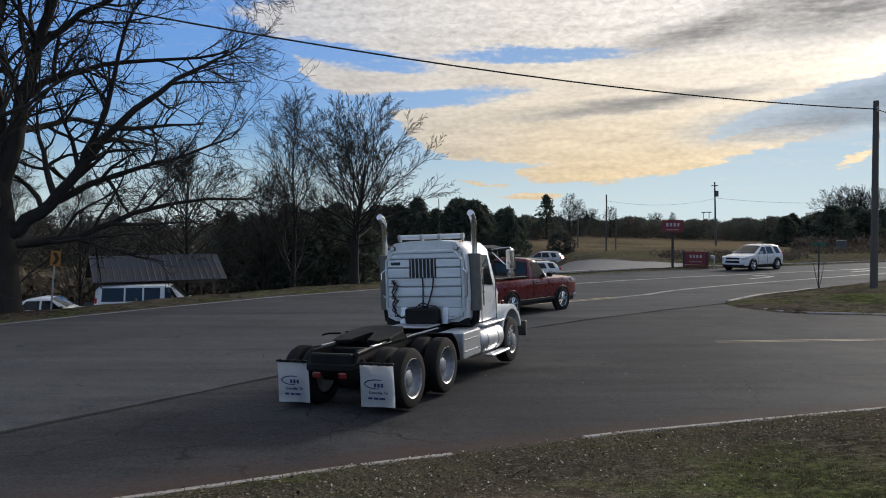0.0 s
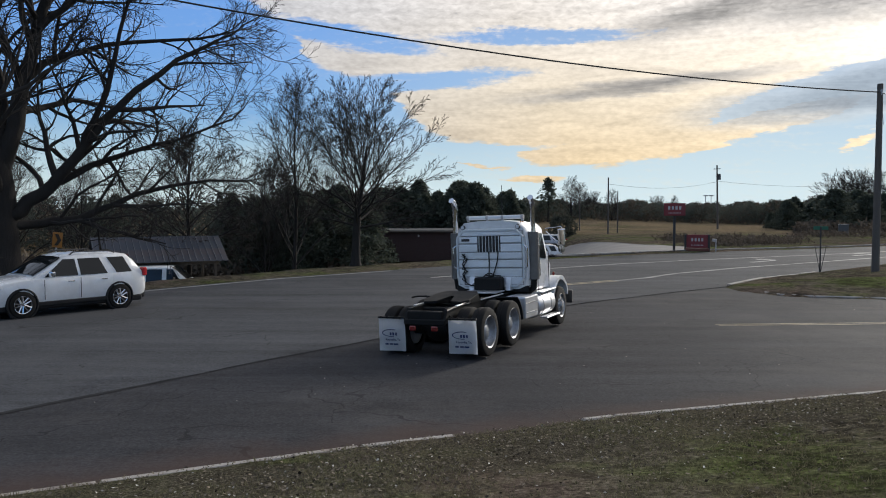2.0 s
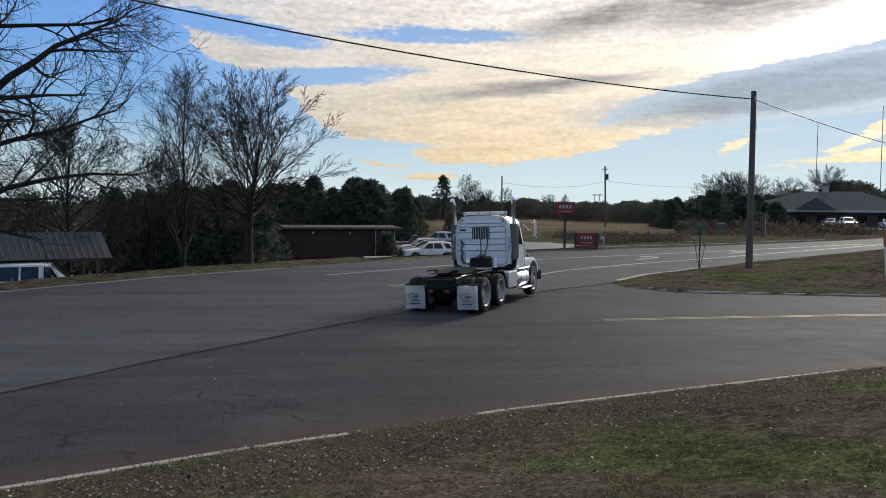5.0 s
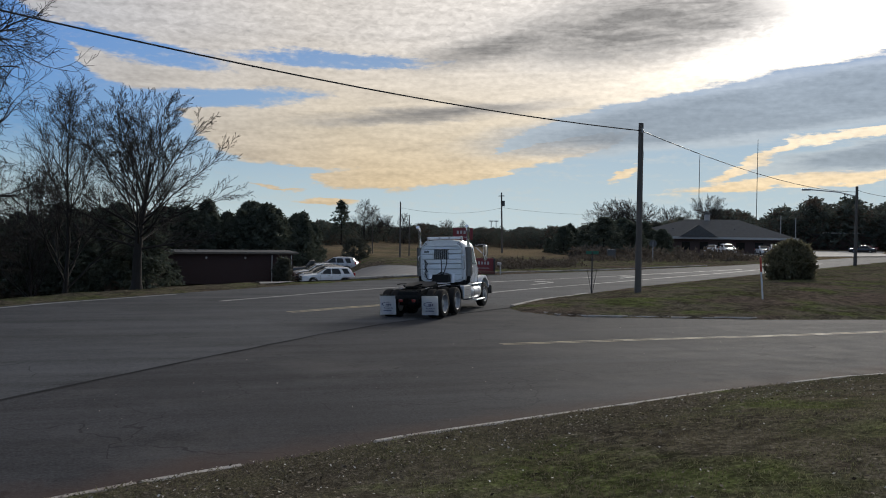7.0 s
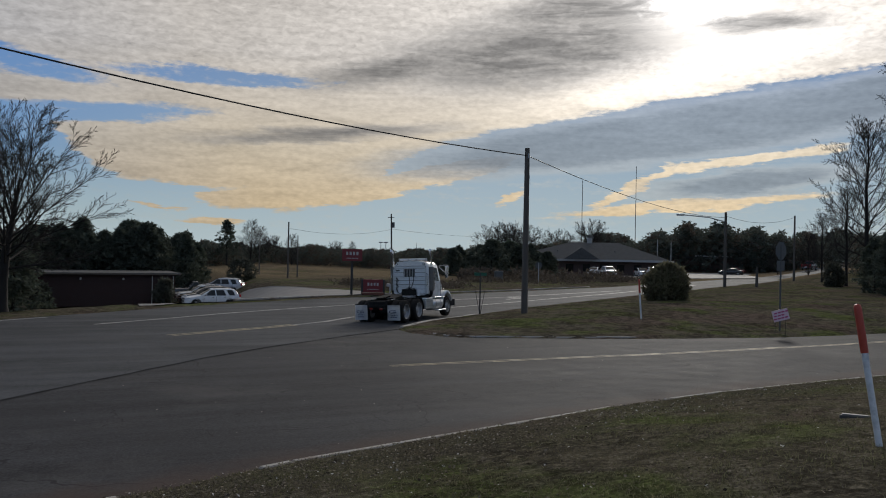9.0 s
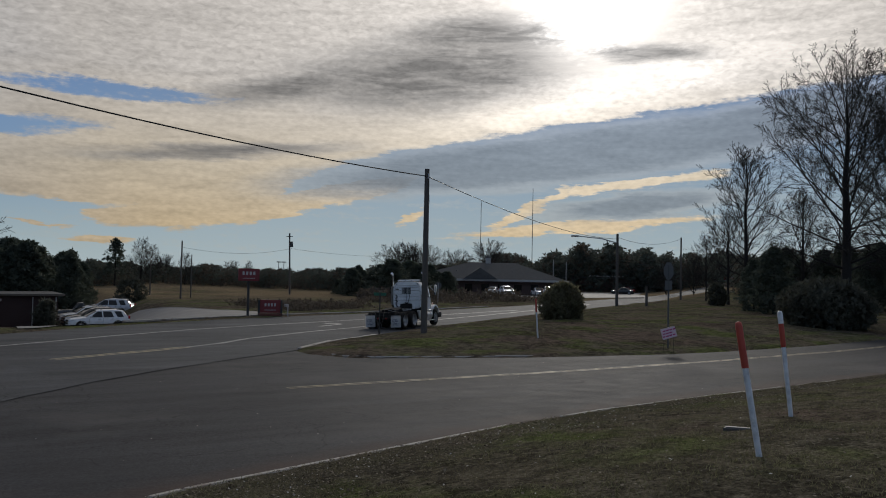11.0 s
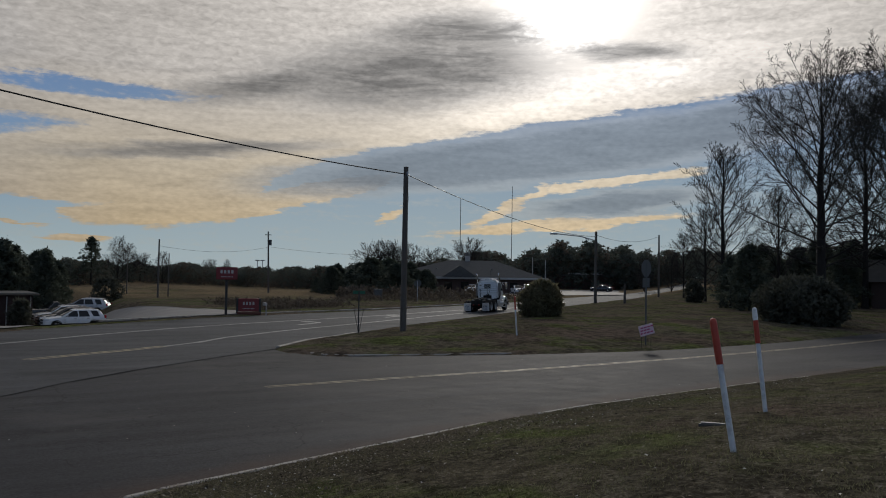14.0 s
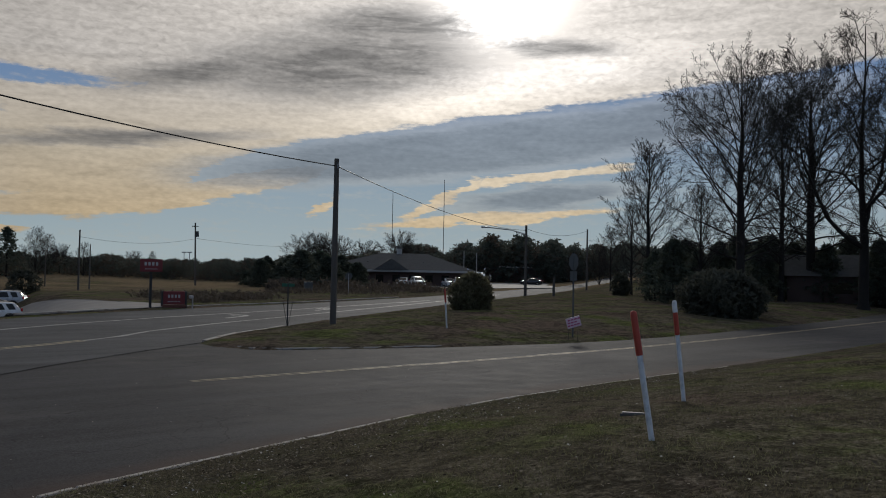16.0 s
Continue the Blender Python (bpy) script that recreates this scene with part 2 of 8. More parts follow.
# ---- materials ----
def material(name, base, rough=0.6, metal=0.0, vary=0.25, scale=3.0, bump=0.0, bump_scale=30.0, dirt=None, dirt_scale=0.6,
             dirt_amount=0.5, coat=0.0, spec=0.5, per_object=0.0, stretch=(1, 1, 1), per_island=0.0, thin=0.0):
    m = bpy.data.materials.new(name)
    m.use_nodes = True
    t = m.node_tree
    b = t.nodes["Principled BSDF"]
    tc = t.nodes.new("ShaderNodeTexCoord")
    mp = t.nodes.new("ShaderNodeMapping")
    mp.inputs["Scale"].default_value = stretch
    t.links.new(tc.outputs["Object"], mp.inputs[0])

    def tex(s, d=5, r=0.6):
        n = t.nodes.new("ShaderNodeTexNoise")
        n.inputs["Scale"].default_value, n.inputs["Detail"].default_value, n.inputs["Roughness"].default_value = s, d, r
        t.links.new(mp.outputs[0], n.inputs["Vector"])
        return n.outputs[0]
    n1, n2 = tex(scale), tex(scale * 9, 3)
    v = num(t, "ADD", num(t, "MULTIPLY", num(t, "SUBTRACT", n1, 0.5), 2.2 * vary), num(t, "MULTIPLY", num(t, "SUBTRACT", n2, 0.5), 1.1 * vary))
    v = num(t, "ADD", v, 1.0)
    if per_object:
        oi = t.nodes.new("ShaderNodeObjectInfo")
        v = num(t, "MULTIPLY", v, num(t, "ADD", 1 - per_object, num(t, "MULTIPLY", oi.outputs["Random"], 2 * per_object)))
    if per_island:
        ge = t.nodes.new("ShaderNodeNewGeometry")
        v = num(t, "MULTIPLY", v, num(t, "ADD", 1 - per_island, num(t, "MULTIPLY", ge.outputs["Random Per Island"], 2 * per_island)))
    sc = t.nodes.new("ShaderNodeVectorMath")
    sc.operation = "SCALE"
    sc.inputs[0].default_value = base
    t.links.new(v, sc.inputs["Scale"])
    col = sc.outputs[0]
    if dirt:
        f = ramp(t, tex(dirt_scale, 6, 0.65), [(0.45, 0.0), (0.68, 1.0)])
        col = mixc(t, num(t, "MULTIPLY", f, dirt_amount), col, dirt)
    t.links.new(col, b.inputs["Base Color"])
    rr = num(t, "ADD", rough, num(t, "MULTIPLY", num(t, "SUBTRACT", n1, 0.5), 0.25), clamp=True)
    t.links.new(rr, b.inputs["Roughness"])
    b.inputs["Metallic"].default_value = metal
    b.inputs["Specular IOR Level"].default_value = spec
    b.inputs["Coat Weight"].default_value = coat
    b.inputs["Coat Roughness"].default_value = 0.06
    if bump:
        bn = t.nodes.new("ShaderNodeBump")
        bn.inputs["Strength"].default_value, bn.inputs["Distance"].default_value = min(1, bump * 4), bump * 0.05
        t.links.new(tex(bump_scale, 4), bn.inputs["Height"])
        t.links.new(bn.outputs[0], b.inputs["Normal"])
    if thin:
        # leaves and blades let some light through
        tr = t.nodes.new("ShaderNodeBsdfTranslucent")
        t.links.new(col, tr.inputs["Color"])
        mx = t.nodes.new("ShaderNodeMixShader")
        mx.inputs[0].default_value = thin
        t.links.new(b.outputs[0], mx.inputs[1])
        t.links.new(tr.outputs[0], mx.inputs[2])
        t.links.new(mx.outputs[0], t.nodes["Material Output"].inputs[0])
    return m


def asphalt(name, base, patch, joints):
    """Worn asphalt: grit, tyre-polished lanes, pale patches, fine cracks."""
    m = bpy.data.materials.new(name)
    m.use_nodes = True
    t = m.node_tree
    b = t.nodes["Principled BSDF"]
    tc = t.nodes.new("ShaderNodeTexCoord")

    def tex(s, d=5, r=0.6, stretch=(1, 1, 1), turn=0):
        mp = t.nodes.new("ShaderNodeMapping")
        mp.inputs["Scale"].default_value = stretch
        mp.inputs["Rotation"].default_value = (0, 0, radians(turn))
        t.links.new(tc.outputs["Object"], mp.inputs[0])
        n = t.nodes.new("ShaderNodeTexNoise")
        n.inputs["Scale"].default_value, n.inputs["Detail"].default_value, n.inputs["Roughness"].default_value = s, d, r
        t.links.new(mp.outputs[0], n.inputs["Vector"])
        return n.outputs[0]
    grit = tex(55, 2)
    mid = tex(1.3, 6, 0.65)
    lane = tex(0.5, 4, 0.6, (0.10, 1.3, 1), -52 if joints == "main" else -8)
    v = num(t, "ADD", 0.45, num(t, "MULTIPLY", grit, 0.35))
    v = num(t, "ADD", v, num(t, "MULTIPLY", num(t, "SUBTRACT", mid, 0.5), 0.7))
    v = num(t, "ADD", v, num(t, "MULTIPLY", num(t, "SUBTRACT", lane, 0.5), 1.3))
    v = num(t, "ADD", v, num(t, "MULTIPLY", num(t, "SUBTRACT", tex(7, 4, 0.7), 0.5), 0.9))
    v = num(t, "ADD", v, num(t, "MULTIPLY", num(t, "SUBTRACT", tex(0.9, 6, 0.7, (0.25, 1.6, 1), -40 if joints == "main" else 2), 0.5), 0.9))
    v = num(t, "ADD", v, 0.35)
    v = num(t, "ADD", v, num(t, "MULTIPLY", num(t, "SUBTRACT", ramp(t, tex(22, 3, 0.7), [(0.40, 0.0), (0.62, 1.0)]), 0.4), 0.5))
    v = num(t, "MAXIMUM", v, 0.15)
    sc = t.nodes.new("ShaderNodeVectorMath")
    sc.operation = "SCALE"
    sc.inputs[0].default_value = base
    t.links.new(v, sc.inputs["Scale"])
    pf = ramp(t, tex(0.16, 7, 0.68), [(0.50, 0.0), (0.68, 1.0)])
    dk = ramp(t, tex(0.11, 5, 0.6), [(0.50, 0.0), (0.60, 1.0)])
    col = mixc(t, num(t, "MULTIPLY", pf, 0.6), sc.outputs[0], patch)
    col = mixc(t, num(t, "MULTIPLY", dk, 0.35), col, (0.038, 0.038, 0.040))
    vo = t.nodes.new("ShaderNodeTexVoronoi")
    vo.feature = "DISTANCE_TO_EDGE"
    vo.inputs["Scale"].default_value = 0.33
    wv = t.nodes.new("ShaderNodeVectorMath")
    wv.operation = "MULTIPLY_ADD"
    nn = t.nodes.new("ShaderNodeTexNoise")
    nn.inputs["Scale"].default_value = 1.2
    t.links.new(tc.outputs["Object"], nn.inputs["Vector"])
    t.links.new(nn.outputs["Color"], wv.inputs[0])
    wv.inputs[1].default_value = (1.2, 1.2, 0)
    t.links.new(tc.outputs["Object"], wv.inputs[2])
    t.links.new(wv.outputs[0], vo.inputs["Vector"])
    ck = num(t, "MULTIPLY", num(t, "LESS_THAN", vo.outputs["Distance"], 0.0035), num(t, "GREATER_THAN", tex(0.3, 2), 0.52 if joints == "main" else 0.46))
    col = mixc(t, num(t, "MULTIPLY", ck, 0.55), col, (0.012, 0.012, 0.013))
    if joints == "apron":
        # red clay washed from the bank along the kerb
        sp = t.nodes.new("ShaderNodeSeparateXYZ")
        t.links.new(tc.outputs["Object"], sp.inputs[0])
        edge = num(t, "ADD", 10.5, num(t, "ADD", num(t, "MULTIPLY", sp.outputs[0], 0.40), num(t, "MULTIPLY", num(t, "MULTIPLY", sp.outputs[0], sp.outputs[0]), -0.0068)))
        d = num(t, "SUBTRACT", sp.outputs[1], edge)
        mud = num(t, "MULTIPLY", ramp(t, num(t, "ADD", d, num(t, "MULTIPLY", num(t, "SUBTRACT", tex(0.8, 5), 0.5), 1.6)), [(0.05, 1.0), (0.9, 0.0)]), 0.6)
        col = mixc(t, mud, col, (0.075, 0.048, 0.038))
    t.links.new(col, b.inputs["Base Color"])
    t.links.new(num(t, "ADD", 0.68, num(t, "MULTIPLY", mid, 0.3)), b.inputs["Roughness"])
    b.inputs["Specular IOR Level"].default_value = 0.06
    bn = t.nodes.new("ShaderNodeBump")
    bn.inputs["Strength"].default_value, bn.inputs["Distance"].default_value = 0.5, 0.008
    t.links.new(num(t, "ADD", grit, num(t, "MULTIPLY", mid, 0.6)), bn.inputs["Height"])
    t.links.new(bn.outputs[0], b.inputs["Normal"])
    return m


def turf():
    """Winter grass: green and straw patches, bare red-brown soil, dark leaf litter."""
    m = bpy.data.materials.new("winter_grass")
    m.use_nodes = True
    t = m.node_tree
    b = t.nodes["Principled BSDF"]
    tc = t.nodes.new("ShaderNodeTexCoord")

    def tex(s, d=5, r=0.65):
        n = t.nodes.new("ShaderNodeTexNoise")
        n.inputs["Scale"].default_value, n.inputs["Detail"].default_value, n.inputs["Roughness"].default_value = s, d, r
        t.links.new(tc.outputs["Object"], n.inputs["Vector"])
        return n.outputs[0]
    fine = tex(16, 5, 0.75)
    col = ramp(t, fine, [(0.34, (0.040, 0.036, 0.026)), (0.5, (0.118, 0.103, 0.074)), (0.66, (0.225, 0.200, 0.150))])
    lush = ramp(t, fine, [(0.34, (0.032, 0.038, 0.014)), (0.5, (0.098, 0.114, 0.042)), (0.66, (0.185, 0.206, 0.088))])
    soil = ramp(t, fine, [(0.34, (0.050, 0.038, 0.031)), (0.5, (0.124, 0.094, 0.076)), (0.66, (0.205, 0.164, 0.132))])
    col = mixc(t, ramp(t, tex(0.42, 6), [(0.47, 0.0), (0.60, 1.0)]), col, lush)
    col = mixc(t, ramp(t, tex(0.19, 7), [(0.50, 0.0), (0.60, 0.9)]), col, soil)
    col = mixc(t, num(t, "MULTIPLY", ramp(t, tex(2.6, 5, 0.7), [(0.42, 1.0), (0.54, 0.0)]), 0.58), col, (0.030, 0.026, 0.019))
    l = num(t, "MULTIPLY", ramp(t, tex(0.30, 5), [(0.47, 0.0), (0.58, 1.0)]), ramp(t, tex(6, 3), [(0.44, 0.0), (0.54, 1.0)]))
    col = mixc(t, num(t, "MULTIPLY", l, 0.65), col, (0.018, 0.016, 0.013))
    # the mown straw field beyond the road
    fp = t.nodes.new("ShaderNodeSeparateXYZ")
    t.links.new(tc.outputs["Object"], fp.inputs[0])
    field = num(t, "MULTIPLY", ramp(t, num(t, "DIVIDE", num(t, "SUBTRACT", fp.outputs[1], 84.0), 30.0), [(0.0, 0.0), (0.6, 1.0)]), ramp(t, tex(0.06, 4), [(0.36, 0.2), (0.5, 0.8)]))
    straw = ramp(t, fine, [(0.34, (0.090, 0.066, 0.042)), (0.5, (0.185, 0.138, 0.088)), (0.66, (0.28, 0.215, 0.14))])
    col = mixc(t, field, col, straw)
    # dead leaves drifted against the kerb
    sp = t.nodes.new("ShaderNodeSeparateXYZ")
    t.links.new(tc.outputs["Object"], sp.inputs[0])
    edge = num(t, "ADD", 10.5, num(t, "ADD", num(t, "MULTIPLY", sp.outputs[0], 0.40), num(t, "MULTIPLY", num(t, "MULTIPLY", sp.outputs[0], sp.outputs[0]), -0.0068)))
    drift = num(t, "ADD", num(t, "SUBTRACT", edge, sp.outputs[1]), num(t, "MULTIPLY", num(t, "SUBTRACT", tex(0.5, 6), 0.5), 4.5))
    drift = ramp(t, num(t, "DIVIDE", drift, 6.0), [(0.0, 0.0), (0.06, 1.0), (0.32, 0.9), (0.48, 0.0)])
    leafy = ramp(t, tex(24, 5, 0.75), [(0.38, (0.020, 0.018, 0.013)), (0.53, (0.078, 0.068, 0.050)), (0.66, (0.22, 0.195, 0.150))])
    col = mixc(t, num(t, "MULTIPLY", drift, 0.75), col, leafy)
    t.links.new(col, b.inputs["Base Color"])
    b.inputs["Roughness"].default_value = 0.95
    b.inputs["Specular IOR Level"].default_value = 0.0
    bn = t.nodes.new("ShaderNodeBump")
    bn.inputs["Strength"].default_value, bn.inputs["Distance"].default_value = 0.9, 0.05
    t.links.new(fine, bn.inputs["Height"])
    t.links.new(bn.outputs[0], b.inputs["Normal"])
    return m


def glass(name="car_glass", tint=(0.010, 0.012, 0.013)):
    m = bpy.data.materials.new(name)
    m.use_nodes = True
    b = m.node_tree.nodes["Principled BSDF"]
    b.inputs["Base Color"].default_value = (*tint, 1)
    b.inputs["Roughness"].default_value = 0.05
    b.inputs["Specular IOR Level"].default_value = 0.4
    return m


M_ROAD = asphalt("worn_asphalt", (0.066, 0.068, 0.073), (0.086, 0.086, 0.088), "main")
M_APRON = asphalt("old_asphalt", (0.045, 0.045, 0.048), (0.098, 0.092, 0.088), "apron")
M_TURF = turf()
M_LOT = material("pale_concrete", (0.16, 0.152, 0.145), 0.85, vary=0.2, scale=0.6, bump=0.05)
M_KERB = material("kerb_concrete", (0.35, 0.325, 0.295), 0.9, vary=0.35, scale=2.5, bump=0.15, dirt=(0.13, 0.085, 0.06), dirt_scale=1.3, dirt_amount=0.8)
M_WHITE_LINE = material("worn_white_line", (0.25, 0.245, 0.24), 0.7, vary=0.4, scale=2, dirt=(0.085, 0.085, 0.09), dirt_scale=2.2, dirt_amount=0.85)
M_YELLOW_LINE = material("worn_yellow_line", (0.31, 0.25, 0.14), 0.7, vary=0.35, scale=2, dirt=(0.09, 0.085, 0.08), dirt_scale=2.2, dirt_amount=0.8)
M_SEAM = material("tar_seam", (0.042, 0.042, 0.043), 0.95, vary=0.5, scale=3, spec=0.0)
M_BARK = material("bark", (0.030, 0.027, 0.025), 0.95, vary=0.4, scale=6, bump=0.5, bump_scale=18, stretch=(1, 1, 0.25), spec=0.2)
M_TWIG = material("twig_bark", (0.036, 0.032, 0.029), 0.95, vary=0.3, scale=3, spec=0.2)
M_PINE = material("pine_needles", (0.082, 0.096, 0.074), 0.8, thin=0.35, vary=0.5, scale=1.2, spec=0.25, per_island=0.22)
M_WOODS = material("far_woods", (0.088, 0.100, 0.084), 0.85, thin=0.35, vary=0.5, scale=0.3, spec=0.1, per_island=0.22)
M_SHRUB = material("dark_shrub", (0.085, 0.086, 0.066), 0.8, thin=0.35, vary=0.5, scale=1.5, spec=0.25, per_island=0.22)
M_BRUSH = material("winter_brush", (0.100, 0.083, 0.066), 0.9, thin=0.3, vary=0.5, scale=1.0, spec=0.2, per_island=0.4)
M_WOOD_POLE = material("weathered_pole_wood", (0.10, 0.088, 0.078), 0.9, vary=0.35, scale=5, bump=0.3, bump_scale=20, stretch=(1, 1, 0.1))
M_WIRE = material("black_cable", (0.012, 0.012, 0.012), 0.6, vary=0.1)
M_WHITE = material("white_vehicle_paint", (0.74, 0.75, 0.76), 0.28, vary=0.04, scale=1.5, coat=0.6, dirt=(0.45, 0.42, 0.38), dirt_scale=2.5, dirt_amount=0.25)
M_RED = material("red_vehicle_paint", (0.14, 0.008, 0.012), 0.28, vary=0.08, coat=0.8)
M_SILVER = material("silver_vehicle_paint", (0.42, 0.43, 0.45), 0.3, metal=0.3, vary=0.05, coat=0.6)
M_BLACKCAR = material("black_vehicle_paint", (0.012, 0.012, 0.014), 0.25, vary=0.1, coat=0.8)
M_BLACK = material("grimy_black_steel", (0.008, 0.008, 0.008), 0.6, vary=0.5, scale=5, dirt=(0.018, 0.016, 0.014), dirt_scale=3, dirt_amount=0.5, spec=0.2)
M_PLASTIC = material("black_plastic", (0.014, 0.014, 0.015), 0.55, vary=0.2, spec=0.3)
M_RUBBER = material("tyre_rubber", (0.011, 0.0105, 0.0105), 0.8, spec=0.2, vary=0.3, scale=6, dirt=(0.026, 0.023, 0.020), dirt_scale=3, dirt_amount=0.45, bump=0.1)
M_CHROME = material("chrome", (0.75, 0.76, 0.78), 0.12, metal=1.0, vary=0.05)
M_ALU = material("polished_aluminium", (0.66, 0.67, 0.69), 0.42, metal=0.9, vary=0.12, scale=4)
M_RIM = material("road_grimed_aluminium", (0.42, 0.43, 0.45), 0.5, metal=0.85, vary=0.25, scale=6, dirt=(0.10, 0.095, 0.09), dirt_scale=4, dirt_amount=0.6)
# the glow of lit tail lamps is put into this brighter red
M_TAIL = material("bright_red_lens", (0.42, 0.016, 0.022), 0.2, vary=0.1, coat=0.6)
M_GLASS = glass()
M_REDLAMP = material("red_lamp_lens", (0.17, 0.012, 0.010), 0.25, vary=0.1, coat=0.5)
M_AMBER = material("amber_lens", (0.5, 0.18, 0.02), 0.3, vary=0.1)
M_LENS = material("clear_lens", (0.6, 0.62, 0.65), 0.3, vary=0.05, coat=0.8)
M_FLAP = material("white_mud_flap", (0.72, 0.73, 0.75), 0.6, vary=0.06, dirt=(0.45, 0.42, 0.38), dirt_scale=3, dirt_amount=0.35)
M_BLUE_INK = material("dark_blue_print", (0.03, 0.045, 0.13), 0.6, vary=0.1)
M_SIGN_RED = material("red_sign_panel", (0.18, 0.020, 0.024), 0.45, vary=0.08, scale=1.2)
M_SIGN_WHITE = material("white_sign_paint", (0.42, 0.39, 0.38), 0.5, vary=0.08)
M_STEEL = material("galvanised_steel", (0.36, 0.36, 0.37), 0.5, metal=0.6, vary=0.25)
M_DARK_STEEL = material("dark_painted_steel", (0.035, 0.034, 0.034), 0.6, vary=0.3)
M_GREEN_SIGN = material("green_street_sign", (0.012, 0.10, 0.06), 0.45, vary=0.1)
M_SIGN_BACK = material("dull_sign_back", (0.085, 0.088, 0.09), 0.7, metal=0.0, vary=0.15)
M_YELLOW_SIGN = material("yellow_warning_sign", (0.26, 0.115, 0.012), 0.45, vary=0.1)
M_POST_WHITE = material("scuffed_white_plastic", (0.66, 0.67, 0.69), 0.5, vary=0.08, scale=6, dirt=(0.25, 0.26, 0.29), dirt_scale=9, dirt_amount=0.6)
M_POST_RED = material("faded_red_plastic", (0.38, 0.050, 0.028), 0.5, vary=0.12, scale=6)
M_PINK = material("pink_white_yard_sign", (0.72, 0.52, 0.58), 0.6, vary=0.08)
M_MAGENTA = material("magenta_print", (0.45, 0.05, 0.16), 0.6, vary=0.1)
M_BRICK = material("dark_red_brick", (0.13, 0.052, 0.040), 0.9, vary=0.3, scale=6, per_object=0.2)
M_BRICK_FAR = material("brown_brick", (0.085, 0.055, 0.048), 0.9, vary=0.25, scale=4)
M_SHINGLE = material("grey_shingles", (0.095, 0.094, 0.092), 0.95, spec=0.05, vary=0.3, scale=2, bump=0.1)
M_TIN = material("weathered_tin_roof", (0.050, 0.058, 0.075), 0.65, spec=0.25, metal=0.0, vary=0.2, scale=1.5, dirt=(0.12, 0.065, 0.04), dirt_scale=0.8, dirt_amount=0.4)
M_TIMBER = material("grey_timber", (0.13, 0.105, 0.085), 0.9, vary=0.35, scale=4, stretch=(1, 1, 0.2))
M_TRIM = material("white_trim", (0.40, 0.39, 0.375), 0.6, vary=0.1)
M_LITTER = material("dry_leaves", (0.125, 0.105, 0.080), 0.8, vary=0.4, scale=4, per_island=0.9, spec=0.05)
# this pale colour stands for light glinting off leaves
M_PALE_LEAF = material("bleached_leaves", (0.42, 0.40, 0.36), 0.7, vary=0.3, scale=5, per_island=0.5, spec=0.1)
M_BLADE = material("grass_blades", (0.140, 0.136, 0.078), 0.8, vary=0.5, scale=0.8, per_island=0.6, spec=0.05, thin=0.45, dirt=(0.150, 0.120, 0.090), dirt_scale=0.33, dirt_amount=0.9)
M_PAMPAS = material("ornamental_grass", (0.15, 0.138, 0.086), 0.85, thin=0.45, vary=0.4, scale=1.5, spec=0.2, per_island=0.4)
M_PLUME = material("straw_plumes", (0.20, 0.175, 0.125), 0.9, thin=0.5, vary=0.3, scale=2, per_island=0.3)


# ---- shaping helpers ----
def part(name, bm, mat, parent=None, label="", smooth=False):
    me = bpy.data.meshes.new(name)
    bmesh.ops.recalc_face_normals(bm, faces=bm.faces[:])
    bm.to_mesh(me)
    bm.free()
    me.materials.append(mat)
    if smooth:
        me.shade_smooth()
        me.set_sharp_from_angle(angle=radians(38))
    ob = new(name, me)
    ob.parent = parent
    if label:
        tagged(ob, label)
    return ob


def share(ob, name, m, parent):
    """A further object on the mesh of ob."""
    o = new(name, ob.data)
    o.parent = parent
    o.matrix_basis = m
    if "label" in ob:
        o["label"] = ob["label"]
    return o


def raw(name, verts, faces, mat, parent=None, label="", smooth=False):
    me = bpy.data.meshes.new(name)
    me.from_pydata(verts, [], faces)
    me.materials.append(mat)
    if smooth:
        me.shade_smooth()
    ob = new(name, me)
    ob.parent = parent
    if label:
        tagged(ob, label)
    return ob


def empty(name, m, label, category, group="", kind=""):
    ob = new(name)
    ob.empty_display_size = 0.2
    ob.matrix_basis = m
    return tagged(ob, label, category, group, kind)


def box(bm, size, at=(0, 0, 0), turn=(0, 0, 0), bevel=0.0, seg=1):
    r = bmesh.ops.create_cube(bm, size=1.0, matrix=pose(*at, *turn) @ Matrix.Diagonal((*size, 1)))
    if bevel:
        es = {e for v in r["verts"] for e in v.link_edges}
        bmesh.ops.bevel(bm, geom=list(es), offset=bevel, segments=seg, affect="EDGES", profile=0.6)
    return bm


def cyl(bm, p, q, r0, r1=None, seg=12, cap=True):
    p, q = Vector(p), Vector(q)
    r1 = r0 if r1 is None else r1
    d = q - p
    m = Matrix.Translation((p + q) / 2) @ d.to_track_quat("Z", "Y").to_matrix().to_4x4()
    bmesh.ops.create_cone(bm, cap_ends=cap, segments=seg, radius1=r0, radius2=r1, depth=d.length, matrix=m)
    return bm


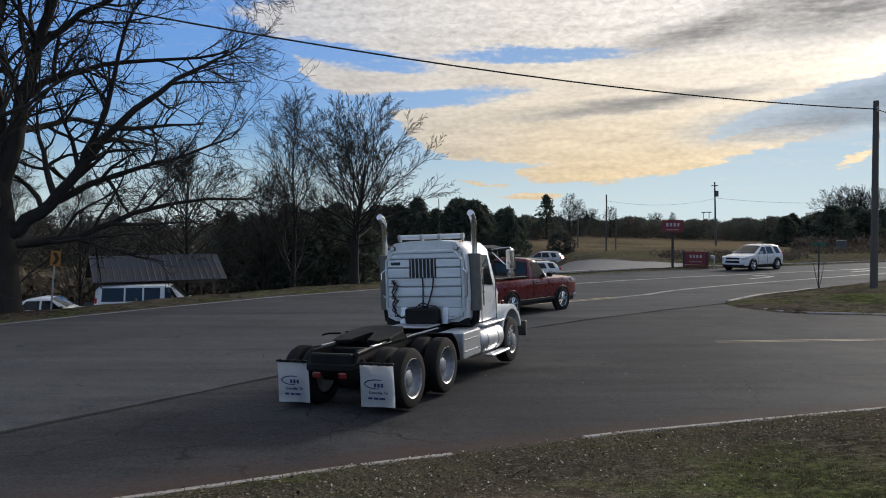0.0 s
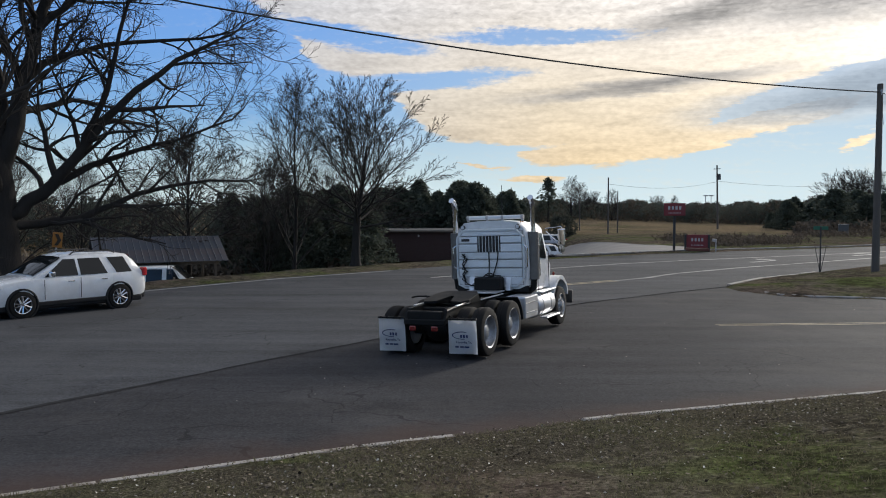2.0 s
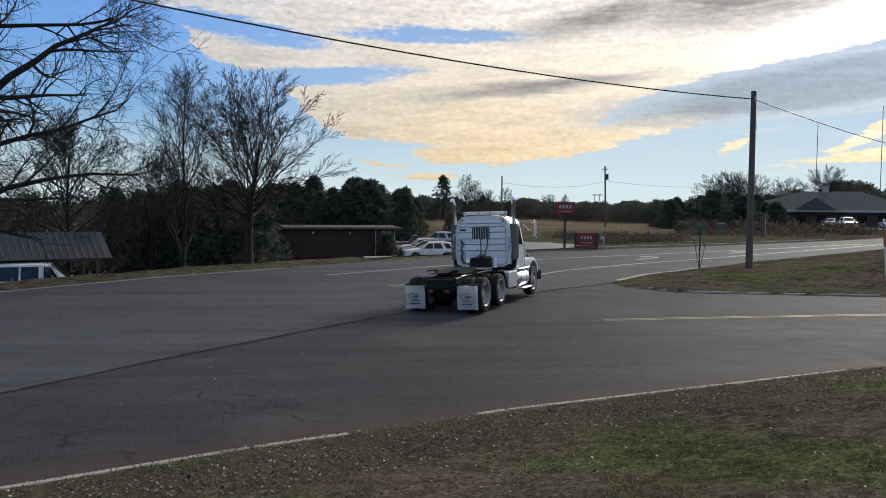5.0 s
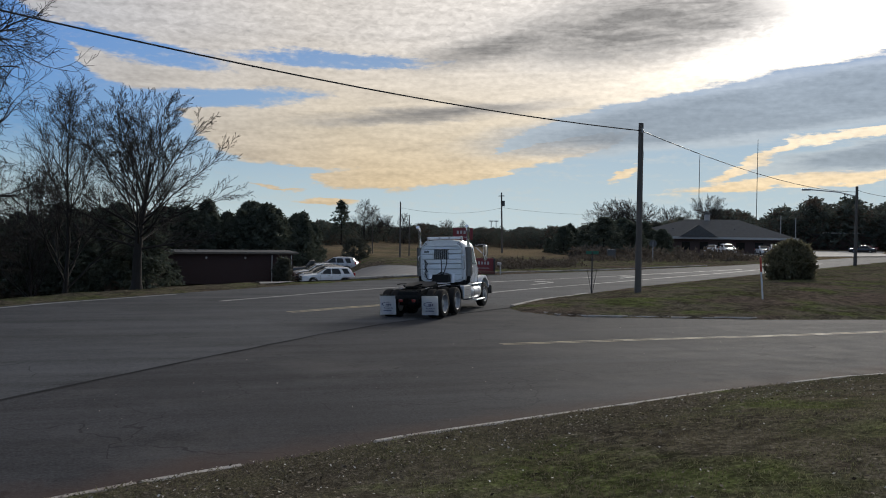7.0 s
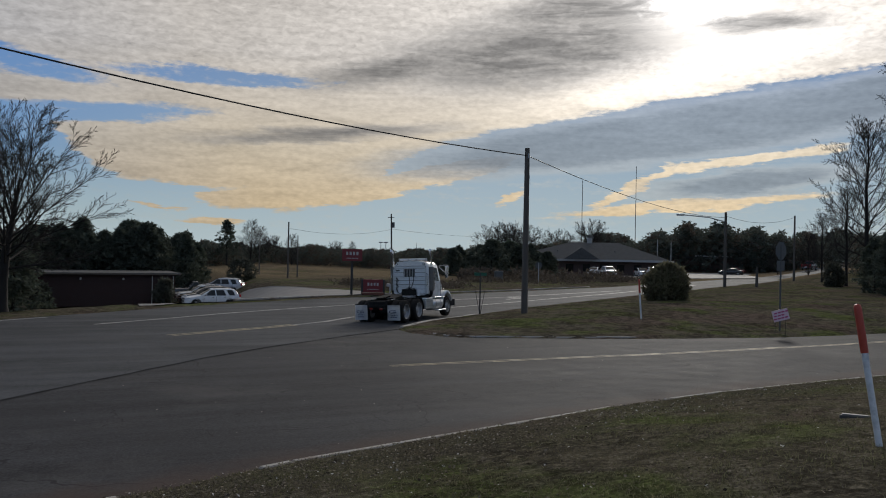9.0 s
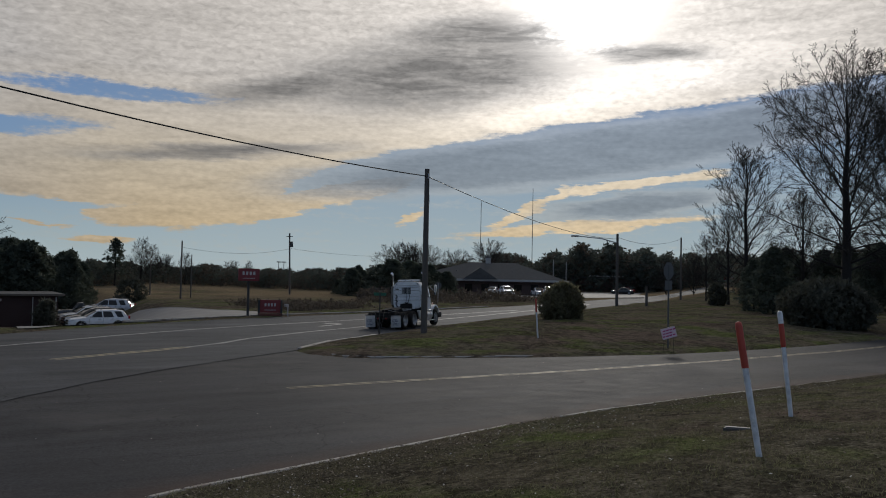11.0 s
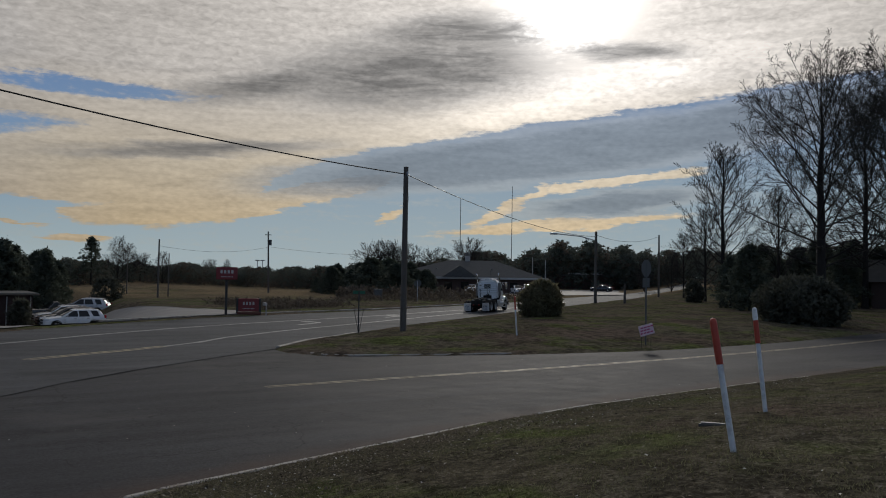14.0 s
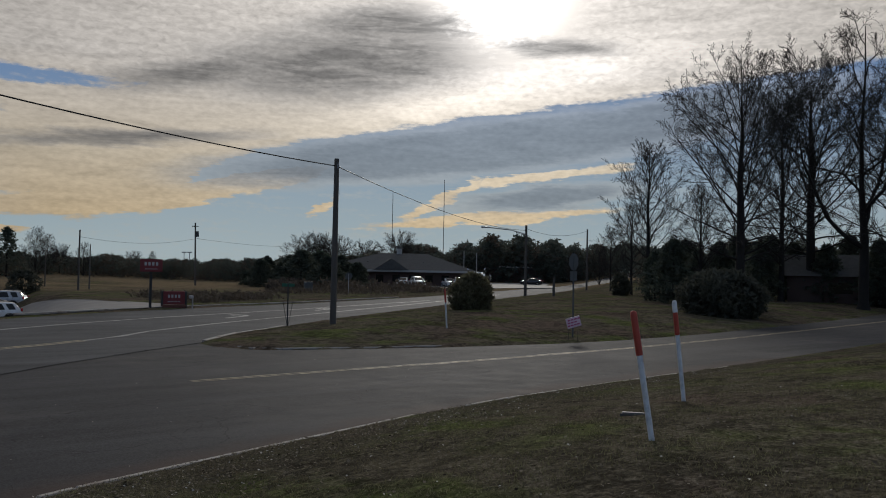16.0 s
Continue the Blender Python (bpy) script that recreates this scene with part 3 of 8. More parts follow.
def tube(bm, pts, r, seg=6):
    """A bent round bar through pts."""
    pts = [Vector(p) for p in pts]
    rings = []
    for i, p in enumerate(pts):
        d = (pts[min(i + 1, len(pts) - 1)] - pts[max(i - 1, 0)]).normalized()
        a = d.orthogonal().normalized() if i == 0 else (ua - d * ua.dot(d)).normalized()
        ua = a
        b = d.cross(a)
        rr = r[i] if isinstance(r, (list, tuple)) else r
        rings.append([bm.verts.new(p + rr * (math.cos(k * 2 * math.pi / seg) * a + math.sin(k * 2 * math.pi / seg) * b)) for k in range(seg)])
    for s, e in zip(rings, rings[1:]):
        for k in range(seg):
            bm.faces.new((s[k], s[(k + 1) % seg], e[(k + 1) % seg], e[k]))
    bm.faces.new(rings[0][::-1])
    bm.faces.new(rings[-1])
    return bm


def prism(bm, outline, a, b, axis="y", bevel=0.0):
    """A flat outline (pairs) drawn out along an axis from a to b. Pairs are the other two axes in order."""
    def place(u, v, w):
        return {"x": (w, u, v), "y": (u, w, v), "z": (u, v, w)}[axis]
    lo = [bm.verts.new(place(u, v, a)) for u, v in outline]
    hi = [bm.verts.new(place(u, v, b)) for u, v in outline]
    n = len(outline)
    fs = [bm.faces.new(lo[::-1]), bm.faces.new(hi)]
    for i in range(n):
        fs.append(bm.faces.new((lo[i], lo[(i + 1) % n], hi[(i + 1) % n], hi[i])))
    if bevel:
        es = list({e for f in fs for e in f.edges})
        bmesh.ops.bevel(bm, geom=es, offset=bevel, segments=2, affect="EDGES", profile=0.6)
    return bm


def lathe(bm, profile, m=Matrix(), seg=24, caps=True):
    """profile: pairs (radius, height along z), turned round z, then placed by m."""
    rings = []
    for r, h in profile:
        rings.append([bm.verts.new(m @ Vector((r * math.cos(k * 2 * math.pi / seg), r * math.sin(k * 2 * math.pi / seg), h))) for k in range(seg)])
    for s, e in zip(rings, rings[1:]):
        for k in range(seg):
            bm.faces.new((s[k], s[(k + 1) % seg], e[(k + 1) % seg], e[k]))
    if caps:
        bm.faces.new(rings[0][::-1])
        bm.faces.new(rings[-1])
    return bm


def lettering(name, text, size, m, mat, parent, label="", depth=0.004):
    cu = bpy.data.curves.new(name, "FONT")
    cu.body, cu.size, cu.align_x, cu.align_y, cu.extrude = text, size, "CENTER", "CENTER", depth
    tmp = bpy.data.objects.new(name, cu)
    scene.collection.objects.link(tmp)
    me = bpy.data.meshes.new_from_object(tmp.evaluated_get(bpy.context.evaluated_depsgraph_get()))
    bpy.data.objects.remove(tmp)
    me.materials.clear()
    me.materials.append(mat)
    ob = new(name, me)
    ob.parent = parent
    ob.matrix_basis = m
    if label:
        tagged(ob, label)
    return ob


# ---- the lie of the land ----
KERB = [(-300, -140), (-30, -4.5), (-12, 4.9), (-3.7, 8.9), (-1, 10.2), (2.5, 11.65), (6.5, 12.95), (9.4, 13.9), (13, 14.7), (16.1, 15.2), (20.2, 15.7),
        (28.5, 16.9), (39, 18.6), (60, 22.5), (90, 29), (140, 40), (300, 80)]
FAR = [(-300, -360), (-60, -40), (-20.5, 14.5), (-13.7, 25.2), (-10.5, 30), (-7, 34.6), (-2.6, 38.8), (3.3, 44.4), (8, 48.4), (13.4, 52.1), (20.6, 56), (30, 60.5),
       (48.4, 71.5), (66, 84), (85, 98), (105, 112), (140, 133), (190, 158), (300, 200)]
NEAR = [(10.9, 30.6), (13.6, 33.9), (17.8, 37.4), (23, 41.9), (39.8, 54.6), (52, 63.3), (66, 73.8), (85, 87.5), (105, 101), (140, 122), (190, 147), (300, 189)]
SIDE = [(10.9, 30.6), (10.95, 28.9), (11.8, 27.2), (14.6, 26.3), (18.8, 25.2), (24.6, 24.5), (28.1, 24.6), (35, 25.4), (50, 28.4), (82, 36), (140, 50), (300, 90)]


def line(pts, x):
    return np.interp(x, [p[0] for p in pts], [p[1] for p in pts])


def smooth(a, b, v):
    u = np.clip((v - a) / (b - a), 0, 1)
    return u * u * (3 - 2 * u)


def lift(x, y):
    """The rise of the road and the land far off."""
    r = np.hypot(x, y)
    az = np.degrees(np.arctan2(x, np.maximum(y, 1)))
    return smooth(43, 51, az) * np.clip(r - 105, 0, 130) * 0.030 * (y > 0)


def ground_height(x, y):
    x, y = np.asarray(x, float), np.asarray(y, float)
    base = lift(x, y)
    k = (line(KERB, x) - 0.18 - y) * 0.93
    f = (y - line(FAR, x)) * 0.74
    i = np.minimum((y - line(SIDE, x)) * 0.96, (line(NEAR, x) - y) * 0.76)
    i = np.where(x < 10.9, -5, i)
    r = np.hypot(x, y)
    z = np.full(x.shape, -0.05)
    rise = (0.122 + 0.075 * smooth(2, 8, x)) * np.maximum(k, 0)
    bank = -0.05 + 0.10 * smooth(-0.05, 0.2, k) + 1.32 * np.tanh((rise / 1.32) ** 1.15)
    z = np.where(k > -0.05, bank, z)
    isl = -0.05 + 0.15 * smooth(-0.1, 0.25, i) + 0.38 * smooth(0.2, 7, i)
    z = np.where(i > -0.1, isl, z)
    verge = -0.05 + 0.07 * smooth(0, 0.5, f) + 0.10 * smooth(0.5, 2.5, f) * (1 - smooth(1, 5, x) * smooth(16, 12, x))
    fall = (2.0 + 0.6 * smooth(2, -9, x)) * smooth(15, 9, x)
    near_end = 2.2 - 1.2 * smooth(-2, 8, x)
    verge = verge - fall * np.clip((f - near_end) / (17 - near_end), 0, 1) ** (1.1 - 0.25 * smooth(0, 6, x)) + 0.9 * smooth(45, 75, f) * smooth(14, 28, x) * smooth(70, 45, x)
    z = np.where(f > 0, verge, z)
    bumps = 0.03 * np.sin(x * 1.9 + 0.7 * y) * np.sin(1.3 * y - 0.4 * x) * smooth(0.3, 1.5, np.maximum(np.maximum(k, f), i))
    return base + z + bumps


def spaced(lo, hi, fine_lo, fine_hi, step, grow=1.12):
    v = list(np.arange(fine_lo, fine_hi, step))
    s, a = step, fine_hi
    while a < hi:
        v.append(a)
        s *= grow
        a += s
    v.append(hi)
    s, a = step, fine_lo
    while a > lo:
        s *= grow
        a -= s
        v.insert(0, max(a, lo))
    return np.array(v)


def make_ground():
    xs = spaced(-3500, 3500, -16, 34, 0.3, 1.06)
    ys = spaced(-3500, 4500, 2, 58, 0.3, 1.06)
    X, Y = np.meshgrid(xs, ys)
    Z = ground_height(X, Y)
    n, m = len(xs), len(ys)
    verts = np.stack([X, Y, Z], -1).reshape(-1, 3)
    idx = np.arange(n * m).reshape(m, n)
    faces = np.stack([idx[:-1, :-1], idx[:-1, 1:], idx[1:, 1:], idx[1:, :-1]], -1).reshape(-1, 4)
    g = raw("ground", verts.tolist(), faces.tolist(), M_TURF, smooth=True)
    tagged(g, "patchy winter grass with bare soil and dead leaves", "ground", kind="structure")


def strip(name, lower, upper, xs, z, mat, rows=3, label="", category="", kind="structure"):
    """A sheet between two lines y(x), a little above the ground."""
    verts, faces = [], []
    for x in xs:
        a, b = float(lower(x)), float(upper(x))
        for j in range(rows + 1):
            y = a + (b - a) * j / rows
            verts.append((x, y, float(lift(x, y)) + z))
    for i in range(len(xs) - 1):
        for j in range(rows):
            p = i * (rows + 1) + j
            faces.append((p, p + rows + 1, p + rows + 2, p + 1))
    ob = raw(name, verts, faces, mat)
    return tagged(ob, label, category, kind=kind)


SEAM = [(-60, -62), (-20, -6.5), (-6.4, 11.7), (-4.7, 14.0), (-3.2, 16.1), (-0.3, 19.8), (2.7, 23.5), (4.7, 25.5), (8.3, 28.6), (10.9, 30.6)]


def make_roads():
    xs = list(np.arange(-300, -20, 10)) + list(np.arange(-20, 40, 0.5)) + list(np.arange(40, 301, 4))
    main_low = SEAM[:-1] + NEAR
    main_low = [(-300, -398)] + main_low
    strip("road", lambda x: line(main_low, x) - 0.02, lambda x: line(FAR, x) + 0.06, xs, 0.0, M_ROAD, 6,
          "worn grey asphalt highway with faded lane lines", "road")
    xa = [x for x in xs if -60 <= x <= 10.9] + [10.9]
    strip("road_apron", lambda x: line(KERB, x) - 0.34, lambda x: line(SEAM, x) - 0.02, xa, 0.0, M_APRON, 4,
          "old cracked asphalt apron of a side road", "road")
    xb = [10.9] + [x for x in xs if x > 10.9]
    low = [(10.9, 30.5), (10.95, 28.9)] + SIDE[2:]
    strip("road_side", lambda x: line(KERB, x) - 0.34, lambda x: line(low, x) + 0.02, xb, 0.0, M_APRON, 4,
          "cracked asphalt side road with worn edges", "road")


def ribbon(name, pts, width, z, mat, label, category="road marking", wobble=0.0, parent=None):
    """A painted or poured line along pts."""
    verts, faces = [], []
    fine = []
    for (a, b), (c, d) in zip(pts, pts[1:]):
        n = max(1, int(math.hypot(c - a, d - b) / 0.6))
        fine += [(a + (c - a) * i / n, b + (d - b) * i / n) for i in range(n)]
    fine.append(pts[-1])
    for i, (x, y) in enumerate(fine):
        p, q = fine[max(i - 1, 0)], fine[min(i + 1, len(fine) - 1)]
        d = Vector((q[0] - p[0], q[1] - p[1])).normalized()
        w = width * (1 + wobble * random.uniform(-1, 1)) / 2
        o = wobble * random.uniform(-0.04, 0.04)
        for s in (-1, 1):
            xx, yy = x - d.y * (s * w + o), y + d.x * (s * w + o)
            verts.append((xx, yy, float(lift(xx, yy)) + z))
    for i in range(len(fine) - 1):
        faces.append((2 * i, 2 * i + 2, 2 * i + 3, 2 * i + 1))
    ob = raw(name, verts, faces, mat, parent)
    return tagged(ob, label, category, kind="structure") if parent is None else ob


def offset(pts, d):
    out = []
    for i, (x, y) in enumerate(pts):
        p, q = pts[max(i - 1, 0)], pts[min(i + 1, len(pts) - 1)]
        v = Vector((q[0] - p[0], q[1] - p[1])).normalized()
        out.append((x - v.y * d, y + v.x * d))
    return out


def make_markings():
    far = [p for p in FAR if -60 <= p[0] <= 190]
    ribbon("edge_line", offset([p for p in far if p[0] <= 0], -0.35), 0.22, 0.006, M_WHITE_LINE, "faded white edge line on asphalt", wobble=0.25)
    ribbon("lane_line", [(-0.4, 34.7), (2.2, 37.0), (5.1, 39.7), (9.5, 43.2), (14.5, 46.4), (24, 51.5), (45, 64)], 0.24, 0.006, M_WHITE_LINE, "faded white lane line on asphalt", wobble=0.3)
    ribbon("lane_line", [(7.2, 33.2), (8.9, 34.6), (10.7, 36.8), (15.0, 40.4), (22, 45.4), (40, 58.5), (66, 78.5)], 0.22, 0.006, M_WHITE_LINE, "faded white lane line on asphalt", wobble=0.3)
    for d in (-0.16, 0.16):
        ribbon("centre_line", offset([(2.1, 29.8), (4.2, 31.2), (6.1, 32.4), (7.2, 33.2)], d), 0.16, 0.006, M_YELLOW_LINE, "worn double yellow centre line", wobble=0.3)
    side = [(7.1, 20.55), (11.6, 20.85), (15.6, 21.0), (24.7, 21.8), (34, 23.1), (57, 27.3), (90, 35)]
    for d in (-0.10, 0.10):
        ribbon("centre_line", offset(side, d), 0.075, 0.006, M_YELLOW_LINE, "worn double yellow line on the side road", wobble=0.4)
    ribbon("tar_seam", SEAM[1:], 0.095, 0.008, M_SEAM, "dark cracked seam between two asphalt surfaces", "road seam", wobble=0.5)
    # turn arrows in the middle lane
    for x, y, a in ((18.6, 45.6, 40), (27.4, 51.6, 37)):
        bm = bmesh.new()
        c, s = math.cos(radians(a)), math.sin(radians(a))
        outline = [(1.2 * u, 1.2 * v) for u, v in ((-1.5, -0.1), (0.6, -0.1), (1.1, 0.25), (1.1, 0.75), (1.45, 0.7), (0.95, 1.3), (0.45, 0.7), (0.8, 0.72), (0.75, 0.4), (0.5, 0.15), (-1.5, 0.15))]
        vs = [bm.verts.new((x + c * u - s * v, y + s * u + c * v, 0.008)) for u, v in outline]
        bm.faces.new(vs)
        tagged(part("turn_arrow", bm, M_WHITE_LINE), "white painted turn arrow on asphalt", "road marking", kind="structure")


def kerb_run(pts, name, label, high=0.13, wide=0.2, length=3.0):
    """A kerb in cast lengths, each a piece of its own."""
    root = tagged(empty(name, pose(0, 0, 0), label, "kerb"), kind="structure")
    acc = []
    for (a, b), (c, d) in zip(pts, pts[1:]):
        n = max(1, round(math.hypot(c - a, d - b) / length))
        acc += [(a + (c - a) * i / n, b + (d - b) * i / n) for i in range(n)]
    acc.append(pts[-1])
    for p, q in zip(acc, acc[1:]):
        d = Vector((q[0] - p[0], q[1] - p[1], 0))
        bm = bmesh.new()
        box(bm, (d.length - 0.012, wide, high + 0.15), (0, 0, (high - 0.15) / 2), bevel=0.03)
        o = part("kerb_stone", bm, M_KERB, root)
        m = Vector(((p[0] + q[0]) / 2, (p[1] + q[1]) / 2, 0))
        o.matrix_basis = pose(m.x, m.y, float(lift(m.x, m.y)) + random.uniform(-0.012, 0.012), 0, 0, math.degrees(math.atan2(d.y, d.x)) + random.uniform(-0.4, 0.4))
    return root


def make_kerbs():
    kerb_run([(-12, 4.6), (-3.7, 8.6), (-1, 9.9), (0.2, 10.38)], "kerb", "dirty concrete kerb along the grass bank", 0.05, 0.15)
    kerb_run([(2.0, 11.22), (2.5, 11.42), (6.5, 12.72), (9.4, 13.65)], "kerb", "dirty concrete kerb partly grown over", 0.04, 0.14)
    kerb_run([(11, 14.0), (13, 14.45), (16.1, 14.95), (20.2, 15.5)], "kerb", "dirty concrete kerb partly grown over", 0.04, 0.13)
    kerb_run([(21, 15.6), (24.5, 16.1)], "kerb", "dirty concrete kerb partly grown over", 0.03, 0.12)
    kerb_run([(17.2, 36.8), (14.8, 34.8), (13.6, 33.8), (12.1, 32.1), (11.1, 30.9)], "kerb", "pale concrete kerb round the grass island", 0.09, 0.18, 1.6)
    kerb_run([(11.2, 29.2), (11.7, 27.6), (12.6, 27.0), (15.5, 26.2), (18.6, 25.4)], "kerb", "broken concrete kerb round the grass island", 0.06, 0.11, 1.6)
    # the paved lot across the road
    verts, faces = [], []
    n, m = 28, 36
    for i in range(n + 1):
        for j in range(m + 1):
            u, w = i / n, j / m
            x = (1.6 + 17.4 * u) * (1 - w) + (0.6 + 16 * u) * w
            y0 = float(line(FAR, x)) + 1.6
            y = y0 + (26 - 19 * float(smooth(0.72, 0.97, u))) * w
            verts.append((x, y, float(ground_height(x, y)) + 0.05))
    for i in range(n):
        for j in range(m):
            p = i * (m + 1) + j
            faces.append((p, p + m + 1, p + m + 2, p + 1))
    tagged(raw("parking_lot", verts, faces, M_LOT), "pale worn concrete parking lot", "parking lot", kind="structure")
    kerb_run([(7.2, 50.2), (13.3, 53.9), (19.3, 57.1), (30, 61.5), (46, 71)], "kerb", "low concrete kerb along the road", 0.12, 0.18, 4)


make_ground()
make_roads()
make_markings()
make_kerbs()


# ---- trees ----
def bare_tree(seed, limbs, levels, trunk, twig=0.008, droop=0.0, up=0.25, kids=(9, 8, 5), spread=(28, 58), wander=0.16, shrink=(0.42, 0.66), paths=()):
    """Branches of a leafless tree as polylines (points, radii, level). trunk: points and radii; limbs: (along trunk, direction, length, radius)."""
    rng = random.Random(seed)
    out = []
    tp = [Vector(p) for p, r in trunk]
    out.append((tp, [r for p, r in trunk], 0))

    def grow(p, d, length, r, level):
        n = max(3, min(9, int(length / (0.55 if level < 3 else 0.3))))
        pts, rad = [p.copy()], [r]
        d = d.normalized()
        for i in range(n):
            d = (d + Vector((rng.gauss(0, wander), rng.gauss(0, wander), rng.gauss(0, wander) + (up if level > 0 else 0) * 0.35 - droop * (i / n) * 0.3))).normalized()
            pts.append(pts[-1] + d * (length / n))
            rad.append(max(twig * 0.6, r + (max(twig * 0.7, r * 0.22) - r) * (i + 1) / n))
        out.append((pts, rad, level))
        if level < levels:
            sprout(pts, rad, length, level)

    def sprout(pts, rad, length, level):
        n = len(pts) - 1
        k = kids[min(level - 1, len(kids) - 1)]
        for j in range(k):
            u = 0.22 + 0.78 * (j + rng.random()) / k
            i = min(int(u * n), n - 1)
            q = pts[i].lerp(pts[i + 1], u * n - i if u * n - i <= 1 else 1)
            dd = (pts[i + 1] - pts[i]).normalized()
            side = dd.orthogonal().normalized()
            side.rotate(Matrix.Rotation(rng.uniform(0, 2 * math.pi), 3, dd))
            a = radians(rng.uniform(*spread))
            nd = dd * math.cos(a) + side * math.sin(a)
            nl = length * rng.uniform(*shrink) * (1.15 - 0.5 * u)
            grow(q, nd, nl, max(twig, rad[i] * rng.uniform(0.45, 0.68)), level + 1)
    # great limbs with a bend of their own: points, first and last radius
    for knots, r0, r1 in paths:
        kn = [Vector(p) for p in knots]
        pts = []
        for i in range(len(kn) - 1):
            a, b, c, d = kn[max(i - 1, 0)], kn[i], kn[i + 1], kn[min(i + 2, len(kn) - 1)]
            for j in range(3):
                u = j / 3
                pts.append(0.5 * (2 * b + (c - a) * u + (2 * a - 5 * b + 4 * c - d) * u * u + (3 * b - a - 3 * c + d) * u ** 3) + Vector((rng.gauss(0, 0.05), rng.gauss(0, 0.05), rng.gauss(0, 0.05))))
        pts.append(kn[-1])
        rad = [r0 + (r1 - r0) * i / (len(pts) - 1) for i in range(len(pts))]
        out.append((pts, rad, 1))
        sprout(pts, rad, sum((q - p).length for p, q in zip(pts, pts[1:])) * 0.75, 1)
        ahead = (pts[-1] - pts[-3]).normalized()
        for j in range(4):
            grow(pts[-1 - j % 2], ahead + Vector((rng.gauss(0, 0.35), rng.gauss(0, 0.35), rng.gauss(0, 0.25))), rng.uniform(1.8, 3.4), r1 * 0.8, 2)
    for h, d, length, r in limbs:
        i = min(int(h), len(tp) - 2)
        grow(tp[i].lerp(tp[i + 1], h - i), Vector(d), length, r, 1)
    return out


def branch_mesh(lines):
    verts, faces = [], []
    for pts, rad, level in lines:
        seg = 10 if level == 0 else 7 if rad[0] > 0.06 else 4 if rad[0] > 0.02 else 3
        base = len(verts)
        a = None
        for i, p in enumerate(pts):
            d = (pts[min(i + 1, len(pts) - 1)] - pts[max(i - 1, 0)]).normalized()
            a = d.orthogonal().normalized() if a is None else (a - d * a.dot(d)).normalized()
            b = d.cross(a)
            for k in range(seg):
                c, s = math.cos(2 * math.pi * k / seg), math.sin(2 * math.pi * k / seg)
                verts.append(p + rad[i] * (c * a + s * b))
        for i in range(len(pts) - 1):
            for k in range(seg):
                u, v = base + i * seg + k, base + i * seg + (k + 1) % seg
                faces.append((u, v, v + seg, u + seg))
    return verts, faces


def plant(name, label, lines, m, group=""):
    root = empty(name, m, label, "tree", group)
    thick = [l for l in lines if l[2] <= 1]
    thin = [l for l in lines if l[2] > 1]
    v, f = branch_mesh(thick)
    raw("trunk", v, f, M_BARK, root, smooth=True)
    v, f = branch_mesh(thin)
    raw("crown", v, f, M_TWIG, root)
    return root


def fan(rng, n, h0, h1, tilt0, tilt1, l0, l1, r0, r1, bend=1.0):
    """Limbs set round a trunk, steeper towards the top."""
    out = []
    for k in range(n):
        u = k / max(1, n - 1)
        a = k * 2.4 + rng.uniform(-0.4, 0.4)
        t = radians(tilt1 + (tilt0 - tilt1) * (1 - u) ** bend + rng.uniform(-6, 6))
        out.append((h0 + (h1 - h0) * u, (math.sin(t) * math.cos(a), math.sin(t) * math.sin(a), math.cos(t)), l0 + (l1 - l0) * u, r0 + (r1 - r0) * u))
    return out


def crown(rng, trunk, n, lo, hi, mid, rx, rz, low, top, r0, r1, mix=8):
    """Limbs from a trunk (between heights lo and hi) that end on an egg-shaped crown round height mid."""
    zs = [p[2] for p, _ in trunk]
    out = []
    for k in range(n):
        u = (k + 0.5) / n
        z = lo + (hi - lo) * u
        t = radians(max(2, low + (top - low) * u + rng.uniform(-mix, mix)))
        a = k * 2.4 + rng.uniform(-0.4, 0.4)
        s, c = math.sin(t), math.cos(t)
        # where the ray meets the egg
        qa, qb, qc = (s / rx) ** 2 + (c / rz) ** 2, 2 * c * (z - mid) / rz ** 2, ((z - mid) / rz) ** 2 - 1
        length = (-qb + math.sqrt(max(0.01, qb * qb - 4 * qa * qc))) / (2 * qa)
        i = max(j for j in range(len(zs) - 1) if zs[j] <= z)
        h = i + min(0.98, (z - zs[i]) / (zs[i + 1] - zs[i]))
        out.append((h, (s * math.cos(a), s * math.sin(a), c), max(0.8, length * rng.uniform(0.86, 1.0)), r0 + (r1 - r0) * u))
    return out


def at_az(az, r, dz=0.0):
    x, y = r * math.sin(radians(az)), r * math.cos(radians(az))
    return x, y, float(ground_height(x, y)) + dz


